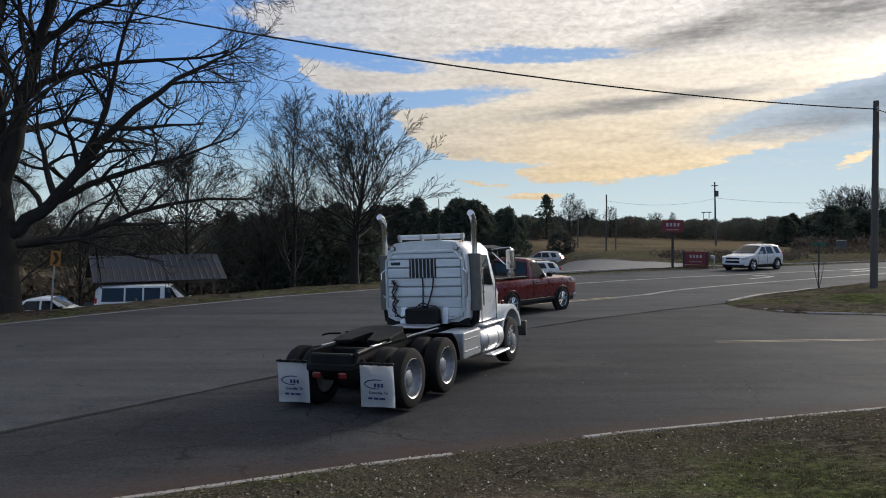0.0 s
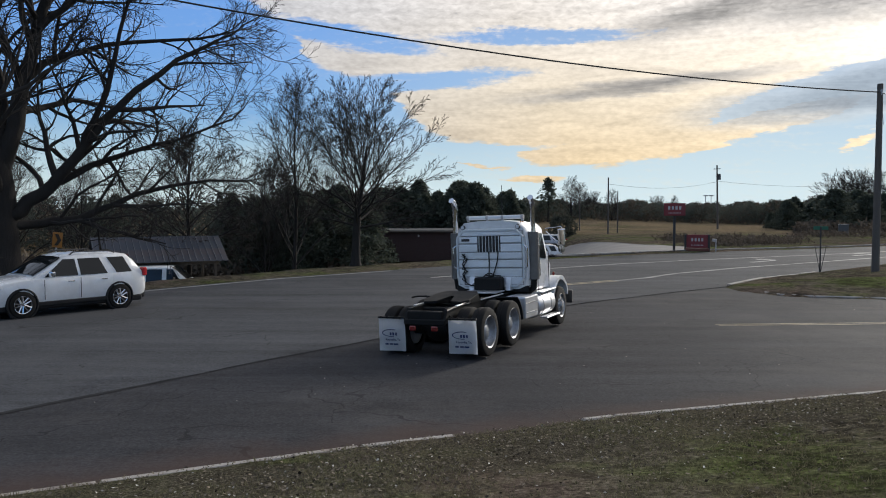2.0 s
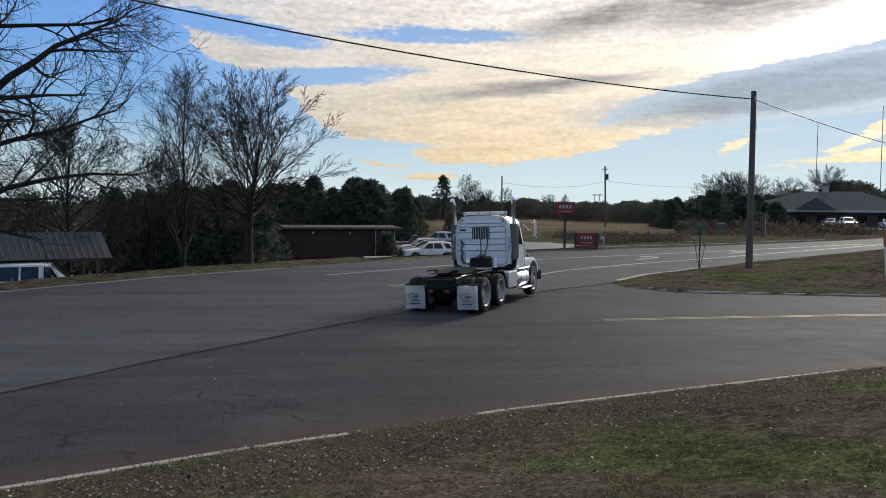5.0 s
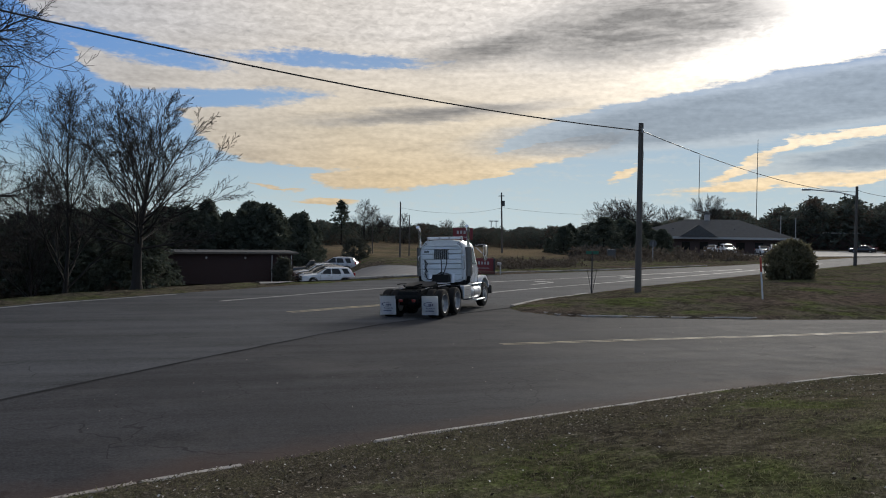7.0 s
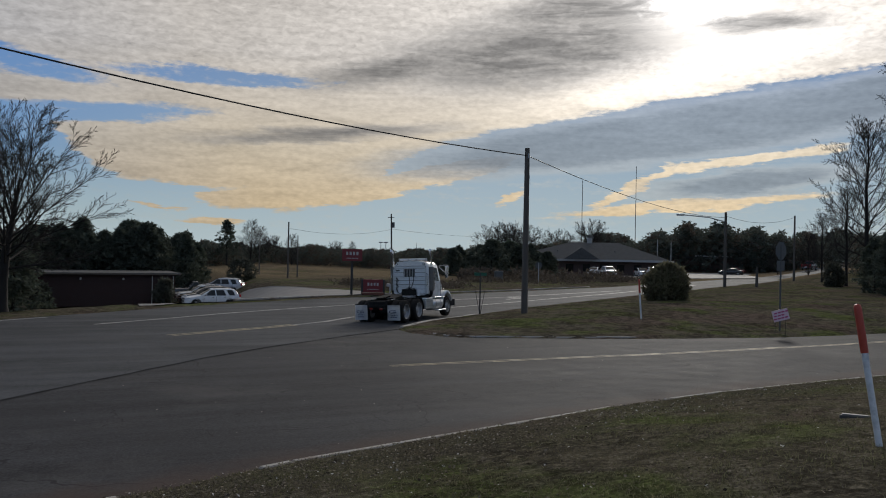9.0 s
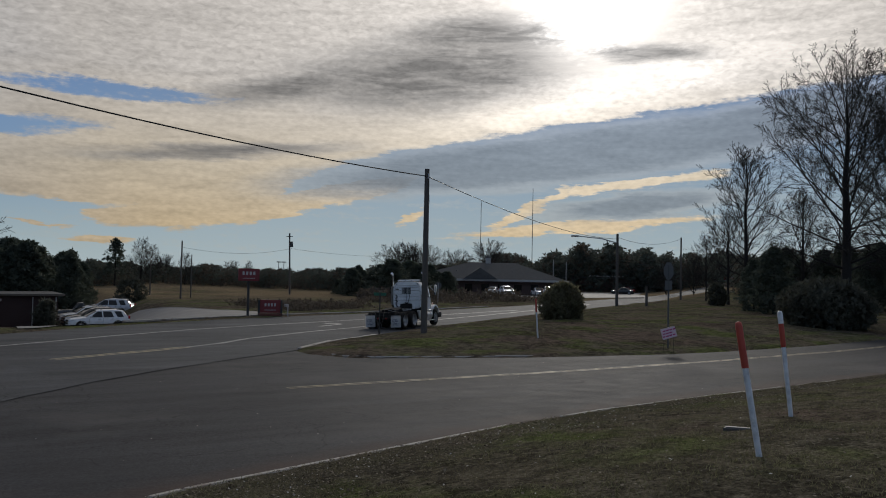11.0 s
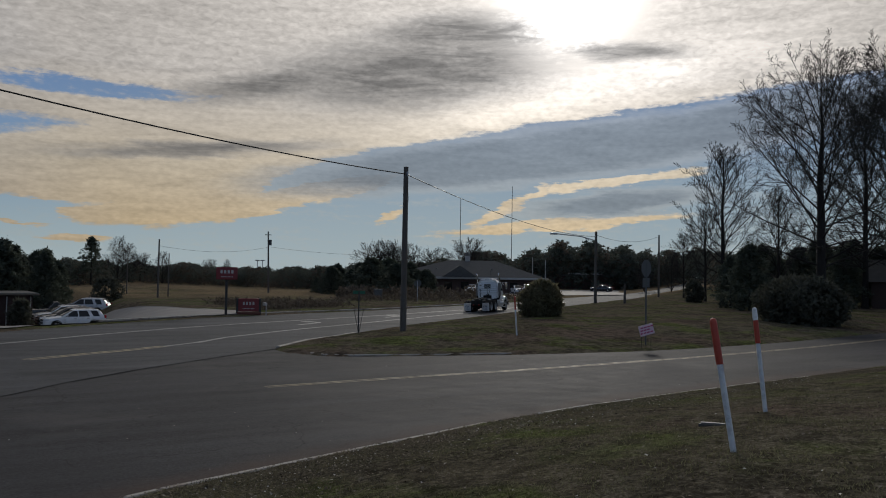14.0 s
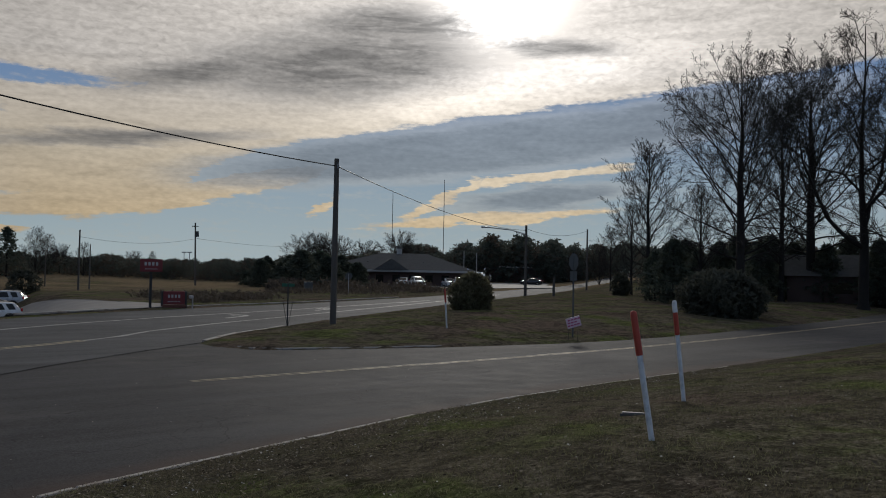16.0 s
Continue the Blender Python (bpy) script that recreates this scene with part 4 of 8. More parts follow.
def make_trees():
    rng = random.Random(5)
    # the great oak at the roadside; "right" and "deep" are across and along the view of it
    bx, by, bz = -15.3, 28.1, float(ground_height(-15.3, 28.1)) - 0.15
    rt, dp = Vector((0.88, 0.47, 0)), Vector((-0.47, 0.88, 0))

    def way(a, b, c):
        return tuple(rt * a + dp * b + Vector((0, 0, c)))
    trunk = [((0, 0, 0), 1.0), ((0.02, 0, 0.5), 0.72), ((-0.05, 0.05, 2.2), 0.62), ((-0.1, 0.1, 3.8), 0.58), ((-0.2, 0.1, 5.5), 0.42), ((-0.4, 0.1, 8.5), 0.30), ((-0.2, 0.2, 12), 0.20), ((0.1, 0.3, 15.5), 0.08)]
    great = [([way(0.2, 0, 2.9), way(0.9, -0.1, 3.5), way(2.0, -0.4, 4.5), way(3.3, -0.6, 6.3), way(5.2, -0.5, 8.2), way(7.6, 0, 9.8)], 0.30, 0.06),
             ([way(0.0, 0, 4.4), way(0.5, 0.2, 6.2), way(0.9, 0.5, 8.0), way(1.4, 0.4, 10), way(2.1, 0.3, 12.5), way(2.5, 0.6, 15.5)], 0.36, 0.08),
             ([way(0.2, 0, 2.7), way(1.2, 0.3, 2.7), way(2.6, 0.6, 2.9), way(4.5, 0.5, 3.8), way(6.6, 0.8, 4.3), way(9.0, 0.9, 4.4)], 0.20, 0.035),
             ([way(1.6, -0.3, 4.1), way(3.0, 0.3, 4.9), way(5.2, 0.9, 5.7), way(8.4, 1.2, 6.9)], 0.16, 0.035),
             ([way(0.8, 0.5, 7.8), way(2.2, 1.0, 8.9), way(4.5, 1.2, 9.6), way(8.2, 1.6, 10.4)], 0.17, 0.04),
             ([way(2.6, -0.5, 5.3), way(3.4, -1.2, 7.2), way(3.8, -1.6, 9.4), way(4.6, -1.8, 11.5)], 0.13, 0.04),
             ([way(1.3, 0.4, 9.6), way(2.8, 0.2, 11.0), way(5.0, -0.2, 12.2), way(8.2, -0.3, 12.9)], 0.14, 0.04)]
    limbs = [(2.6, way(-0.7, 0.2, 0.8), 9, 0.28), (2.9, way(0.15, -0.6, 0.8), 9, 0.2), (3.5, way(0.2, 0.7, 0.7), 9, 0.2), (4.6, way(-0.7, -0.3, 0.6), 8, 0.2), (5.2, way(0.5, -0.3, 0.62), 7, 0.15),
             (5.6, way(-0.5, 0.3, 0.7), 7, 0.15), (6.1, way(0.6, -0.2, 0.7), 6, 0.12), (6.5, way(-0.5, 0.2, 0.8), 5, 0.1)]
    plant("oak_tree", "great leafless oak with a thick dark trunk beside the road", bare_tree(11, limbs, 4, trunk, 0.0095, droop=0.05, up=0.10, kids=(11, 8, 5), wander=0.17, spread=(30, 66), shrink=(0.40, 0.60), paths=great), pose(bx, by, bz))
    # round-headed tree beyond the road
    trunk = [((0, 0, 0), 0.34), ((0, 0, 0.4), 0.24), ((0.03, 0, 1.6), 0.20), ((0.12, 0.02, 2.9), 0.17), ((0.35, 0.0, 4.3), 0.11), ((0.6, 0.05, 6.2), 0.05)]
    x, y, z = at_az(-6.0, 41.0, -0.1)
    round_tree = plant("round_tree", "leafless round-headed tree with many fine upright branches", bare_tree(23, crown(rng, trunk, 30, 2.0, 5.2, 5.4, 4.9, 3.8, 80, 13, 0.065, 0.035, 8), 4, trunk, 0.0075, up=0.03, kids=(14, 9, 5), spread=(20, 44), wander=0.055, shrink=(0.25, 0.42)), pose(x, y, z))
    x, y, z = at_az(-10.3, 44.0, -0.1)
    slim = [((0, 0, 0), 0.16), ((0.02, 0, 0.9), 0.12), ((0.15, 0.05, 3.2), 0.075), ((0.05, 0.1, 6.5), 0.045), ((0.2, 0.0, 9.6), 0.02)]
    slim_tree = plant("slender_tree", "slender leafless tree with thin upright branches", bare_tree(31, fan(rng, 24, 0.7, 3.7, 40, 20, 5.6, 2.0, 0.06, 0.022), 4, slim, 0.0075, up=0.12, kids=(8, 6, 4), spread=(20, 48), wander=0.1), pose(x, y, z))
    mid = [((0, 0, 0), 0.24), ((0.02, 0, 0.7), 0.17), ((0.1, 0.05, 2.8), 0.14), ((0.0, 0.1, 5.5), 0.09), ((0.15, 0.0, 8.2), 0.04)]
    plant("bare_tree", "leafless tree with a rounded twiggy crown behind a shed", bare_tree(37, crown(rng, mid, 30, 2.0, 7.6, 6.2, 4.3, 4.6, 66, 14, 0.07, 0.03, 10), 4, mid, 0.010, up=0.03, kids=(11, 7, 5), spread=(22, 50), wander=0.09, shrink=(0.3, 0.5)), pose(*at_az(-17.4, 52, -0.1)))
    for az, r, s, turn in ((-24.0, 56, 0.85, 290), (-28.5, 60, 1.1, 10), (-12.3, 58, 0.8, 77)):
        x, y, z = at_az(az, r, -0.1)
        copy_thing(slim_tree, pose(x, y, z, 0, 0, turn) @ Matrix.Scale(s, 4))
    # tall trees on the lawn along the side road
    tall = [((0, 0, 0), 0.55), ((0.02, 0, 0.6), 0.40), ((0.05, 0.05, 3.0), 0.34), ((0.1, 0.05, 7), 0.29), ((0.0, 0.1, 10.5), 0.21), ((0.15, 0.0, 13.5), 0.14), ((0.1, 0.1, 16.5), 0.06)]
    t1 = plant("maple_tree", "tall leafless tree with long ascending branches on a lawn", bare_tree(41, crown(rng, tall, 40, 3.4, 15.8, 11.4, 7.2, 8.8, 70, 22, 0.085, 0.045), 4, tall, 0.010, up=0.02, kids=(12, 8, 5), spread=(24, 52), wander=0.08, shrink=(0.28, 0.46)), pose(*at_az(56.3, 66, -0.1)) @ Matrix.Scale(1.0, 4))
    t1["group"] = "bare trees on the lawn"
    t2 = plant("maple_tree", "leafless tree with a narrow twiggy crown on a lawn", bare_tree(43, crown(rng, tall, 34, 3.0, 15.4, 10.2, 4.8, 7.8, 60, 18, 0.075, 0.04), 4, [(p, r * 0.7) for p, r in tall], 0.011, up=0.05, kids=(10, 7, 4), spread=(20, 46), wander=0.07, shrink=(0.28, 0.46)), pose(*at_az(50.3, 84, -0.1)) @ Matrix.Scale(0.9, 4), "bare trees on the lawn")
    fork = [((0, 0, 0), 0.60), ((0, 0, 0.6), 0.42), ((0.05, 0.0, 3.5), 0.37), ((0.1, 0.0, 6.0), 0.33), ((-0.2, 0.1, 10.0), 0.22), ((-0.3, 0.1, 15.0), 0.14), ((0.3, 0.1, 20.0), 0.08), ((0.2, 0.1, 24.0), 0.03)]
    t3 = plant("oak_tree", "tall leafless oak with heavy forking limbs on a lawn", bare_tree(47, [(2.7, (-0.75, 0.5, 0.8), 12, 0.22), (3.2, (0.6, -0.5, 0.8), 11, 0.2), (3.5, (0.2, -0.6, 0.8), 10, 0.17)] + fan(rng, 10, 3.6, 6.6, 58, 25, 8, 3, 0.12, 0.05), 4, fork, 0.013, up=0.15, kids=(8, 6, 4), wander=0.2), pose(*at_az(63.6, 82, -0.1)) @ Matrix.Scale(1.08, 4))
    for az, r, s, turn, src in ((53.8, 86, 0.74, 70, t2), (58.8, 90, 1.28, 200, t2), (60.6, 92, 1.34, 120, t1), (66, 80, 1.1, 30, t1), (47.8, 112, 0.55, 40, t2), (68, 80, 0.9, 10, t2), (49.2, 100, 0.7, 10, t2)):
        copy_thing(src, pose(*at_az(az, r, -0.1), 0, 0, turn) @ Matrix.Scale(s, 4))
    # bare trees on the skyline
    for az, r, s, turn in ((9.2, 150, 1.05, 10), (9.9, 155, 0.9, 80), (10.6, 160, 0.8, 30), (12.0, 150, 0.75, 50), (13.2, 170, 0.6, 150), (15.0, 190, 0.75, 60), (16.2, 200, 0.7, 100), (26.4, 150, 1.35, 60), (27.5, 155, 1.4, 150), (28.5, 150, 1.3, 60),
                            (30.6, 180, 1.35, 90), (32.9, 185, 1.7, 30), (2.5, 95, 0.75, 10), (-1, 92, 0.8, 60), (47.0, 150, 0.9, 10), (45.2, 170, 0.9, 70)):
        src = round_tree if (turn // 10) % 3 == 0 else slim_tree
        x, y, z = at_az(az, r, -0.3)
        c = copy_thing(src, pose(x, y, z, 0, 0, turn) @ Matrix.Scale(s * 0.74, 4))
        c["group"] = "bare trees on the skyline"


def clump(rng, c, size, n, flat=0.6):
    """A tuft of leaf triangles round c."""
    v, f = [], []
    for _ in range(n):
        d = Vector((rng.gauss(0, 1), rng.gauss(0, 1), rng.gauss(0, flat))).normalized()
        s = d.orthogonal().normalized()
        s.rotate(Matrix.Rotation(rng.uniform(0, 6.28), 3, d))
        p = Vector(c) + d * size * rng.uniform(0.0, 0.5)
        k = len(v)
        w = size * rng.uniform(0.16, 0.34)
        v += [p - s * w, p + s * w, p + d * size * rng.uniform(0.5, 1.0)]
        f.append((k, k + 1, k + 2))
    return v, f


def gather(parts):
    verts, faces = [], []
    for v, f in parts:
        b = len(verts)
        verts += [tuple(p) for p in v]
        faces += [tuple(i + b for i in t) for t in f]
    return verts, faces


def pine(seed, height, width, label, m, group, clumps=950, base=0.12):
    rng = random.Random(seed)
    root = empty("pine_tree", m, label, "tree", group)
    bm = bmesh.new()
    tube(bm, [(0, 0, 0), (0.05, 0.02, height * 0.4), (0.0, 0.05, height * 0.75), (0.02, 0, height * 0.97)], [height * 0.022, height * 0.017, height * 0.009, 0.015], 7)
    for k in range(22):
        u = base + (1 - base) * (k + 0.5) / 22
        a = k * 2.4
        l = width * (1 - u) ** 0.7 * 0.9
        cyl(bm, (0, 0, height * u), (l * math.cos(a), l * math.sin(a), height * u + 0.12 * l), 0.03, 0.01, 4)
    part("trunk", bm, M_BARK, root)
    bits = []
    for _ in range(clumps):
        u = base + (1 - base) * rng.random() ** 0.85
        a = rng.uniform(0, 2 * math.pi)
        rr = width * (min(1.0, 1.5 * (1 - u)) ** 0.6 + 0.05) * (0.75 + 0.25 * min(1, u * 4)) * (0.72 + 0.28 * math.sin(a * 3 + u * 17)) * rng.uniform(0.25, 1.0) ** 0.5
        bits.append(clump(rng, (rr * math.cos(a), rr * math.sin(a), height * u + rng.gauss(0, 0.1)), height * 0.045 * rng.uniform(0.6, 1.5), 9))
    v, f = gather(bits)
    raw("crown", v, f, M_PINE, root)
    return root


def make_pines():
    g = "dark pines behind the road"
    a = pine(1, 7.0, 2.3, "dark green pine standing in a dense row", pose(*at_az(-10.5, 62, -0.1)), g)
    b = pine(2, 8.2, 2.7, "dark green pine standing in a dense row", pose(*at_az(-1.5, 96, -0.1)), g, base=0.05)
    c = pine(3, 6.0, 2.5, "bushy dark green pine in a dense row", pose(*at_az(2.2, 99, -0.1)), g, base=0.03)
    rng = random.Random(9)
    for k in range(46):
        az = -14.5 + 20.0 * k / 45 + rng.uniform(-0.4, 0.4)
        r = rng.uniform(60, 74) if az < -5.2 else rng.uniform(90, 106)
        el = float(np.interp(az, [-14, -11, -8, -5, -2, 3.5, 5, 6], [0.6, 0.9, 1.2, 1.0, 1.5, 1.6, 1.1, 0.5])) + rng.uniform(-0.9, 0.35)
        x, y, z = at_az(az, r, -0.15)
        s = (3 + r * math.tan(radians(el)) - z) / (7.0, 8.2, 6.0)[k % 3]
        copy_thing((a, b, c)[k % 3], pose(x, y, z, 0, 0, rng.uniform(0, 360)) @ Matrix.Scale(s, 4))
    pine(4, 8.2, 2.6, "lone layered pine on the skyline", pose(*at_az(7.6, 150, -0.2)), "", 380, 0.25)
    for k in range(16):
        az = 22.6 + 7.4 * k / 15 + rng.uniform(-0.3, 0.3)
        r = rng.uniform(112, 132)
        el = float(np.interp(az, [22.6, 24.5, 26, 28, 30], [0.1, 0.9, 1.15, 0.8, 0.5])) + rng.uniform(-0.7, 0.2)
        x, y, z = at_az(az, r, -0.2)
        j = k % 2
        copy_thing((b, c)[j], pose(x, y, z, 0, 0, az * 50) @ Matrix.Diagonal((1.5, 1.5, 1.0, 1)) @ Matrix.Scale((3 + r * math.tan(radians(el)) - z) / (8.2, 6.0)[j], 4))["group"] = "evergreens beside the far building"
    # evergreen under the tall trees
    for az, r, s in ((52.0, 74, 0.95), (57.6, 90, 1.0), (61.5, 92, 1.0), (64.5, 90, 1.1), (67.5, 88, 1.1), (59.6, 96, 1.05), (55, 95, 1.05), (53.6, 92, .9), (50.8, 80, 0.8), (56.2, 98, 1.2), (62.8, 100, 1.2), (58.2, 100, 1.2), (66, 98, 1.3), (52.8, 98, 1.1)):
        copy_thing(c, pose(*at_az(az, r, -0.2), 0, 0, az * 33) @ Matrix.Scale(s, 4))["group"] = "evergreens on the lawn"


SKYLINE = [(-60, 1.5), (-35, 0.5), (-20, 0.3), (-14, 0.3), (-9, 0.8), (-3, 1.0), (3, 1.0), (5, 0.6), (6.5, 0.45), (12, 0.4), (18, 0.25), (23, 0.3), (26, 0.8), (30, 0.9), (34, 1.5), (38, 1.7), (41, 2.4), (43, 1.9), (48, 1.8), (55, 2.2), (75, 2.6), (110, 2)]


def make_woods():
    """Far woods as one mass of small leaf tufts with an uneven top."""
    rng = random.Random(77)
    green, brown = [], []
    for k in range(4600):
        az = rng.uniform(-60, 105) if k % 2 else rng.uniform(4.5, 26) if k % 4 else rng.uniform(26, 52)
        lo, hi = (112, 160) if az < 5 else (150, 205) if az < 23 else (150, 190) if az < 31 else (205, 270) if az < 50 else (125, 170)
        r = rng.uniform(lo, hi)
        x, y = r * math.sin(radians(az)), r * math.cos(radians(az))
        z0 = float(ground_height(x, y))
        top = 3 + r * math.tan(radians(np.interp(az, [s[0] for s in SKYLINE], [s[1] for s in SKYLINE])))
        h = max(2.0, (top - z0)) * rng.choice((0.8, 0.9, 1.0, 1.0, 1.06)) * (1 + 0.35 * noise.noise((az * 0.9, 3.0, r * 0.01)))
        w = h * rng.uniform(0.28, 0.5) + r * 0.006
        n = 28 if r < 200 else 22
        bag = green if rng.random() < 0.72 else brown
        for _ in range(n):
            u = rng.random() ** 0.8
            a = rng.uniform(0, 6.28)
            q = w * (1 - 0.75 * u) * rng.random() ** 0.5
            bag.append(clump(rng, (x + q * math.cos(a), y + q * math.sin(a), z0 + h * u * 0.97), h * rng.uniform(0.06, 0.11), 7))
    v, f = gather(green)
    tagged(raw("woods", v, f, M_WOODS), "dense dark evergreen woods on the skyline", "woods", kind="stuff")
    v, f = gather(brown)
    tagged(raw("bare_woods", v, f, M_BRUSH), "brown leafless woods on the skyline", "woods", kind="stuff")
    # winter brush: along the far verge and at the foot of the pines
    bits = []
    for k in range(3800):
        az = rng.uniform(-34, 40) if k % 3 else rng.uniform(7, 26)
        if az < 5:
            r = rng.uniform(60, 76) if az < -6 else rng.uniform(86, 100)
        elif az < 24:
            r = rng.uniform(64, 78) if rng.random() < 0.5 else rng.uniform(150, 250)
        else:
            r = rng.uniform(88, 112)
        x, y = r * math.sin(radians(az)), r * math.cos(radians(az))
        if -7 < x < 20 and 50 < y < 92 or y < line(FAR, x) + 4:
            continue
        h = rng.uniform(0.5, 1.6) * (1.3 if az < 5 else 0.42 if r < 100 else 0.9)
        z0 = float(ground_height(x, y))
        for _ in range(4):
            bits.append(clump(rng, (x + rng.gauss(0, 0.5), y + rng.gauss(0, 0.5), z0 + h * rng.random() * 0.8), h * 0.45, 6, 1.4))
    v, f = gather(bits)
    tagged(raw("brush", v, f, M_BRUSH), "dry brown winter brush and weeds", "brush", kind="stuff")


def shrub(name, label, m, w, h, seed, mat, n=900, leaf=0.16, dome=True):
    rng = random.Random(seed)
    root = empty(name, m, label, "shrub")
    bm = bmesh.new()
    for k in range(9):
        a = k * 2.4
        cyl(bm, (0.1 * math.cos(a), 0.1 * math.sin(a), -0.1), (w * 0.5 * math.cos(a), w * 0.5 * math.sin(a), h * 0.7), 0.03, 0.012, 5)
    part("stems", bm, M_BARK, root)
    bits = []
    for _ in range(n):
        a, u = rng.uniform(0, 6.28), rng.random()
        prof = math.sqrt(max(0.02, 1 - (2 * u - 0.85) ** 2 / 1.4)) if mat != M_PAMPAS else math.sqrt(max(0.02, 1 - (2 * u - 0.75) ** 2 / 1.56))
        q = w * prof * rng.uniform(0.55, 1.0) * (0.9 + 0.1 * math.sin(5 * a + 4 * u))
        bits.append(clump(rng, (q * math.cos(a), q * math.sin(a), h * u * 0.93), leaf * rng.uniform(0.7, 1.4) * (1 if u < 0.85 else 1.3), 9, 1.2))
    v, f = gather(bits)
    raw("foliage", v, f, mat, root)
    return root, rng


def make_shrubs():
    x, y, z = at_az(38.2, 54)
    root, rng = shrub("pampas_clump", "tall round clump of ornamental grass with straw plumes", pose(x, y, z - 0.05), 1.62, 2.4, 6, M_PAMPAS, 1800, 0.2)
    bits = []
    for _ in range(160):
        a, q = rng.uniform(0, 6.28), 1.0 * rng.random() ** 0.5
        bx, by = q * math.cos(a), q * math.sin(a)
        tip = Vector((bx * 1.2, by * 1.2, 2.15 + rng.uniform(0, 0.45) - q * q * 0.45))
        s = Vector((rng.gauss(0, 1), rng.gauss(0, 1), 0)).normalized() * 0.03
        b = Vector((bx, by, 1.5))
        bits.append(([b - s, b + s, tip], [(0, 1, 2)]))
    v, f = gather(bits)
    raw("plume", v, f, M_PLUME, root, "straw-coloured grass plumes")
    x, y, z = at_az(55.2, 57)
    shrub("evergreen_shrub", "wide dark evergreen shrub on the lawn", pose(x, y, z - 0.05), 3.1, 3.0, 8, M_SHRUB, 1700, 0.3)
    for az, r, w, h, s in ((3.6, 74.2, 0.9, 2.5, 21), (-3.8, 74.2, 0.8, 2.3, 22), (8.6, 90, 1.8, 2.6, 23), (48.5, 96, 1.2, 2.6, 26)):
        x, y, z = at_az(az, r)
        shrub("shrub", "dark shapeless winter shrub", pose(x, y, z - 0.05), w, h, s, M_SHRUB if s != 24 else M_BRUSH, 320, 0.3)


# ---- posts, poles, signs ----
def utility_pole(az, r, height, label, lean=0.0, arms=False, top=0.11):
    x, y, z = at_az(az, r, -0.1)
    root = empty("utility_pole", pose(x, y, z, 0, lean, 0), label, "utility pole")
    bm = bmesh.new()
    cyl(bm, (0, 0, 0), (0, 0, height), top * 1.4, top, 12)
    part("pole", bm, M_WOOD_POLE, root, smooth=True)
    if arms:
        bm = bmesh.new()
        box(bm, (0.9, 0.1, 0.1), (0, 0, height - 0.5), (0, 0, -20))
        part("crossarm", bm, M_WOOD_POLE, root)
        bm = bmesh.new()
        cyl(bm, (0.3, 0, height - 2.0), (0.3, 0, height - 1.2), 0.2, seg=12)
        part("transformer", bm, M_SIGN_BACK, root)
    return root, Vector((x, y, z))


def cable(name, p, q, sag, r, label, mat=None):
    cu = []
    for i in range(25):
        u = i / 24
        v = Vector(p).lerp(Vector(q), u)
        v.z -= sag * 4 * u * (1 - u)
        cu.append(v)
    bm = bmesh.new()
    tube(bm, cu, r, 6)
    return tagged(part(name, bm, mat or M_WIRE, smooth=True), label, "cable")


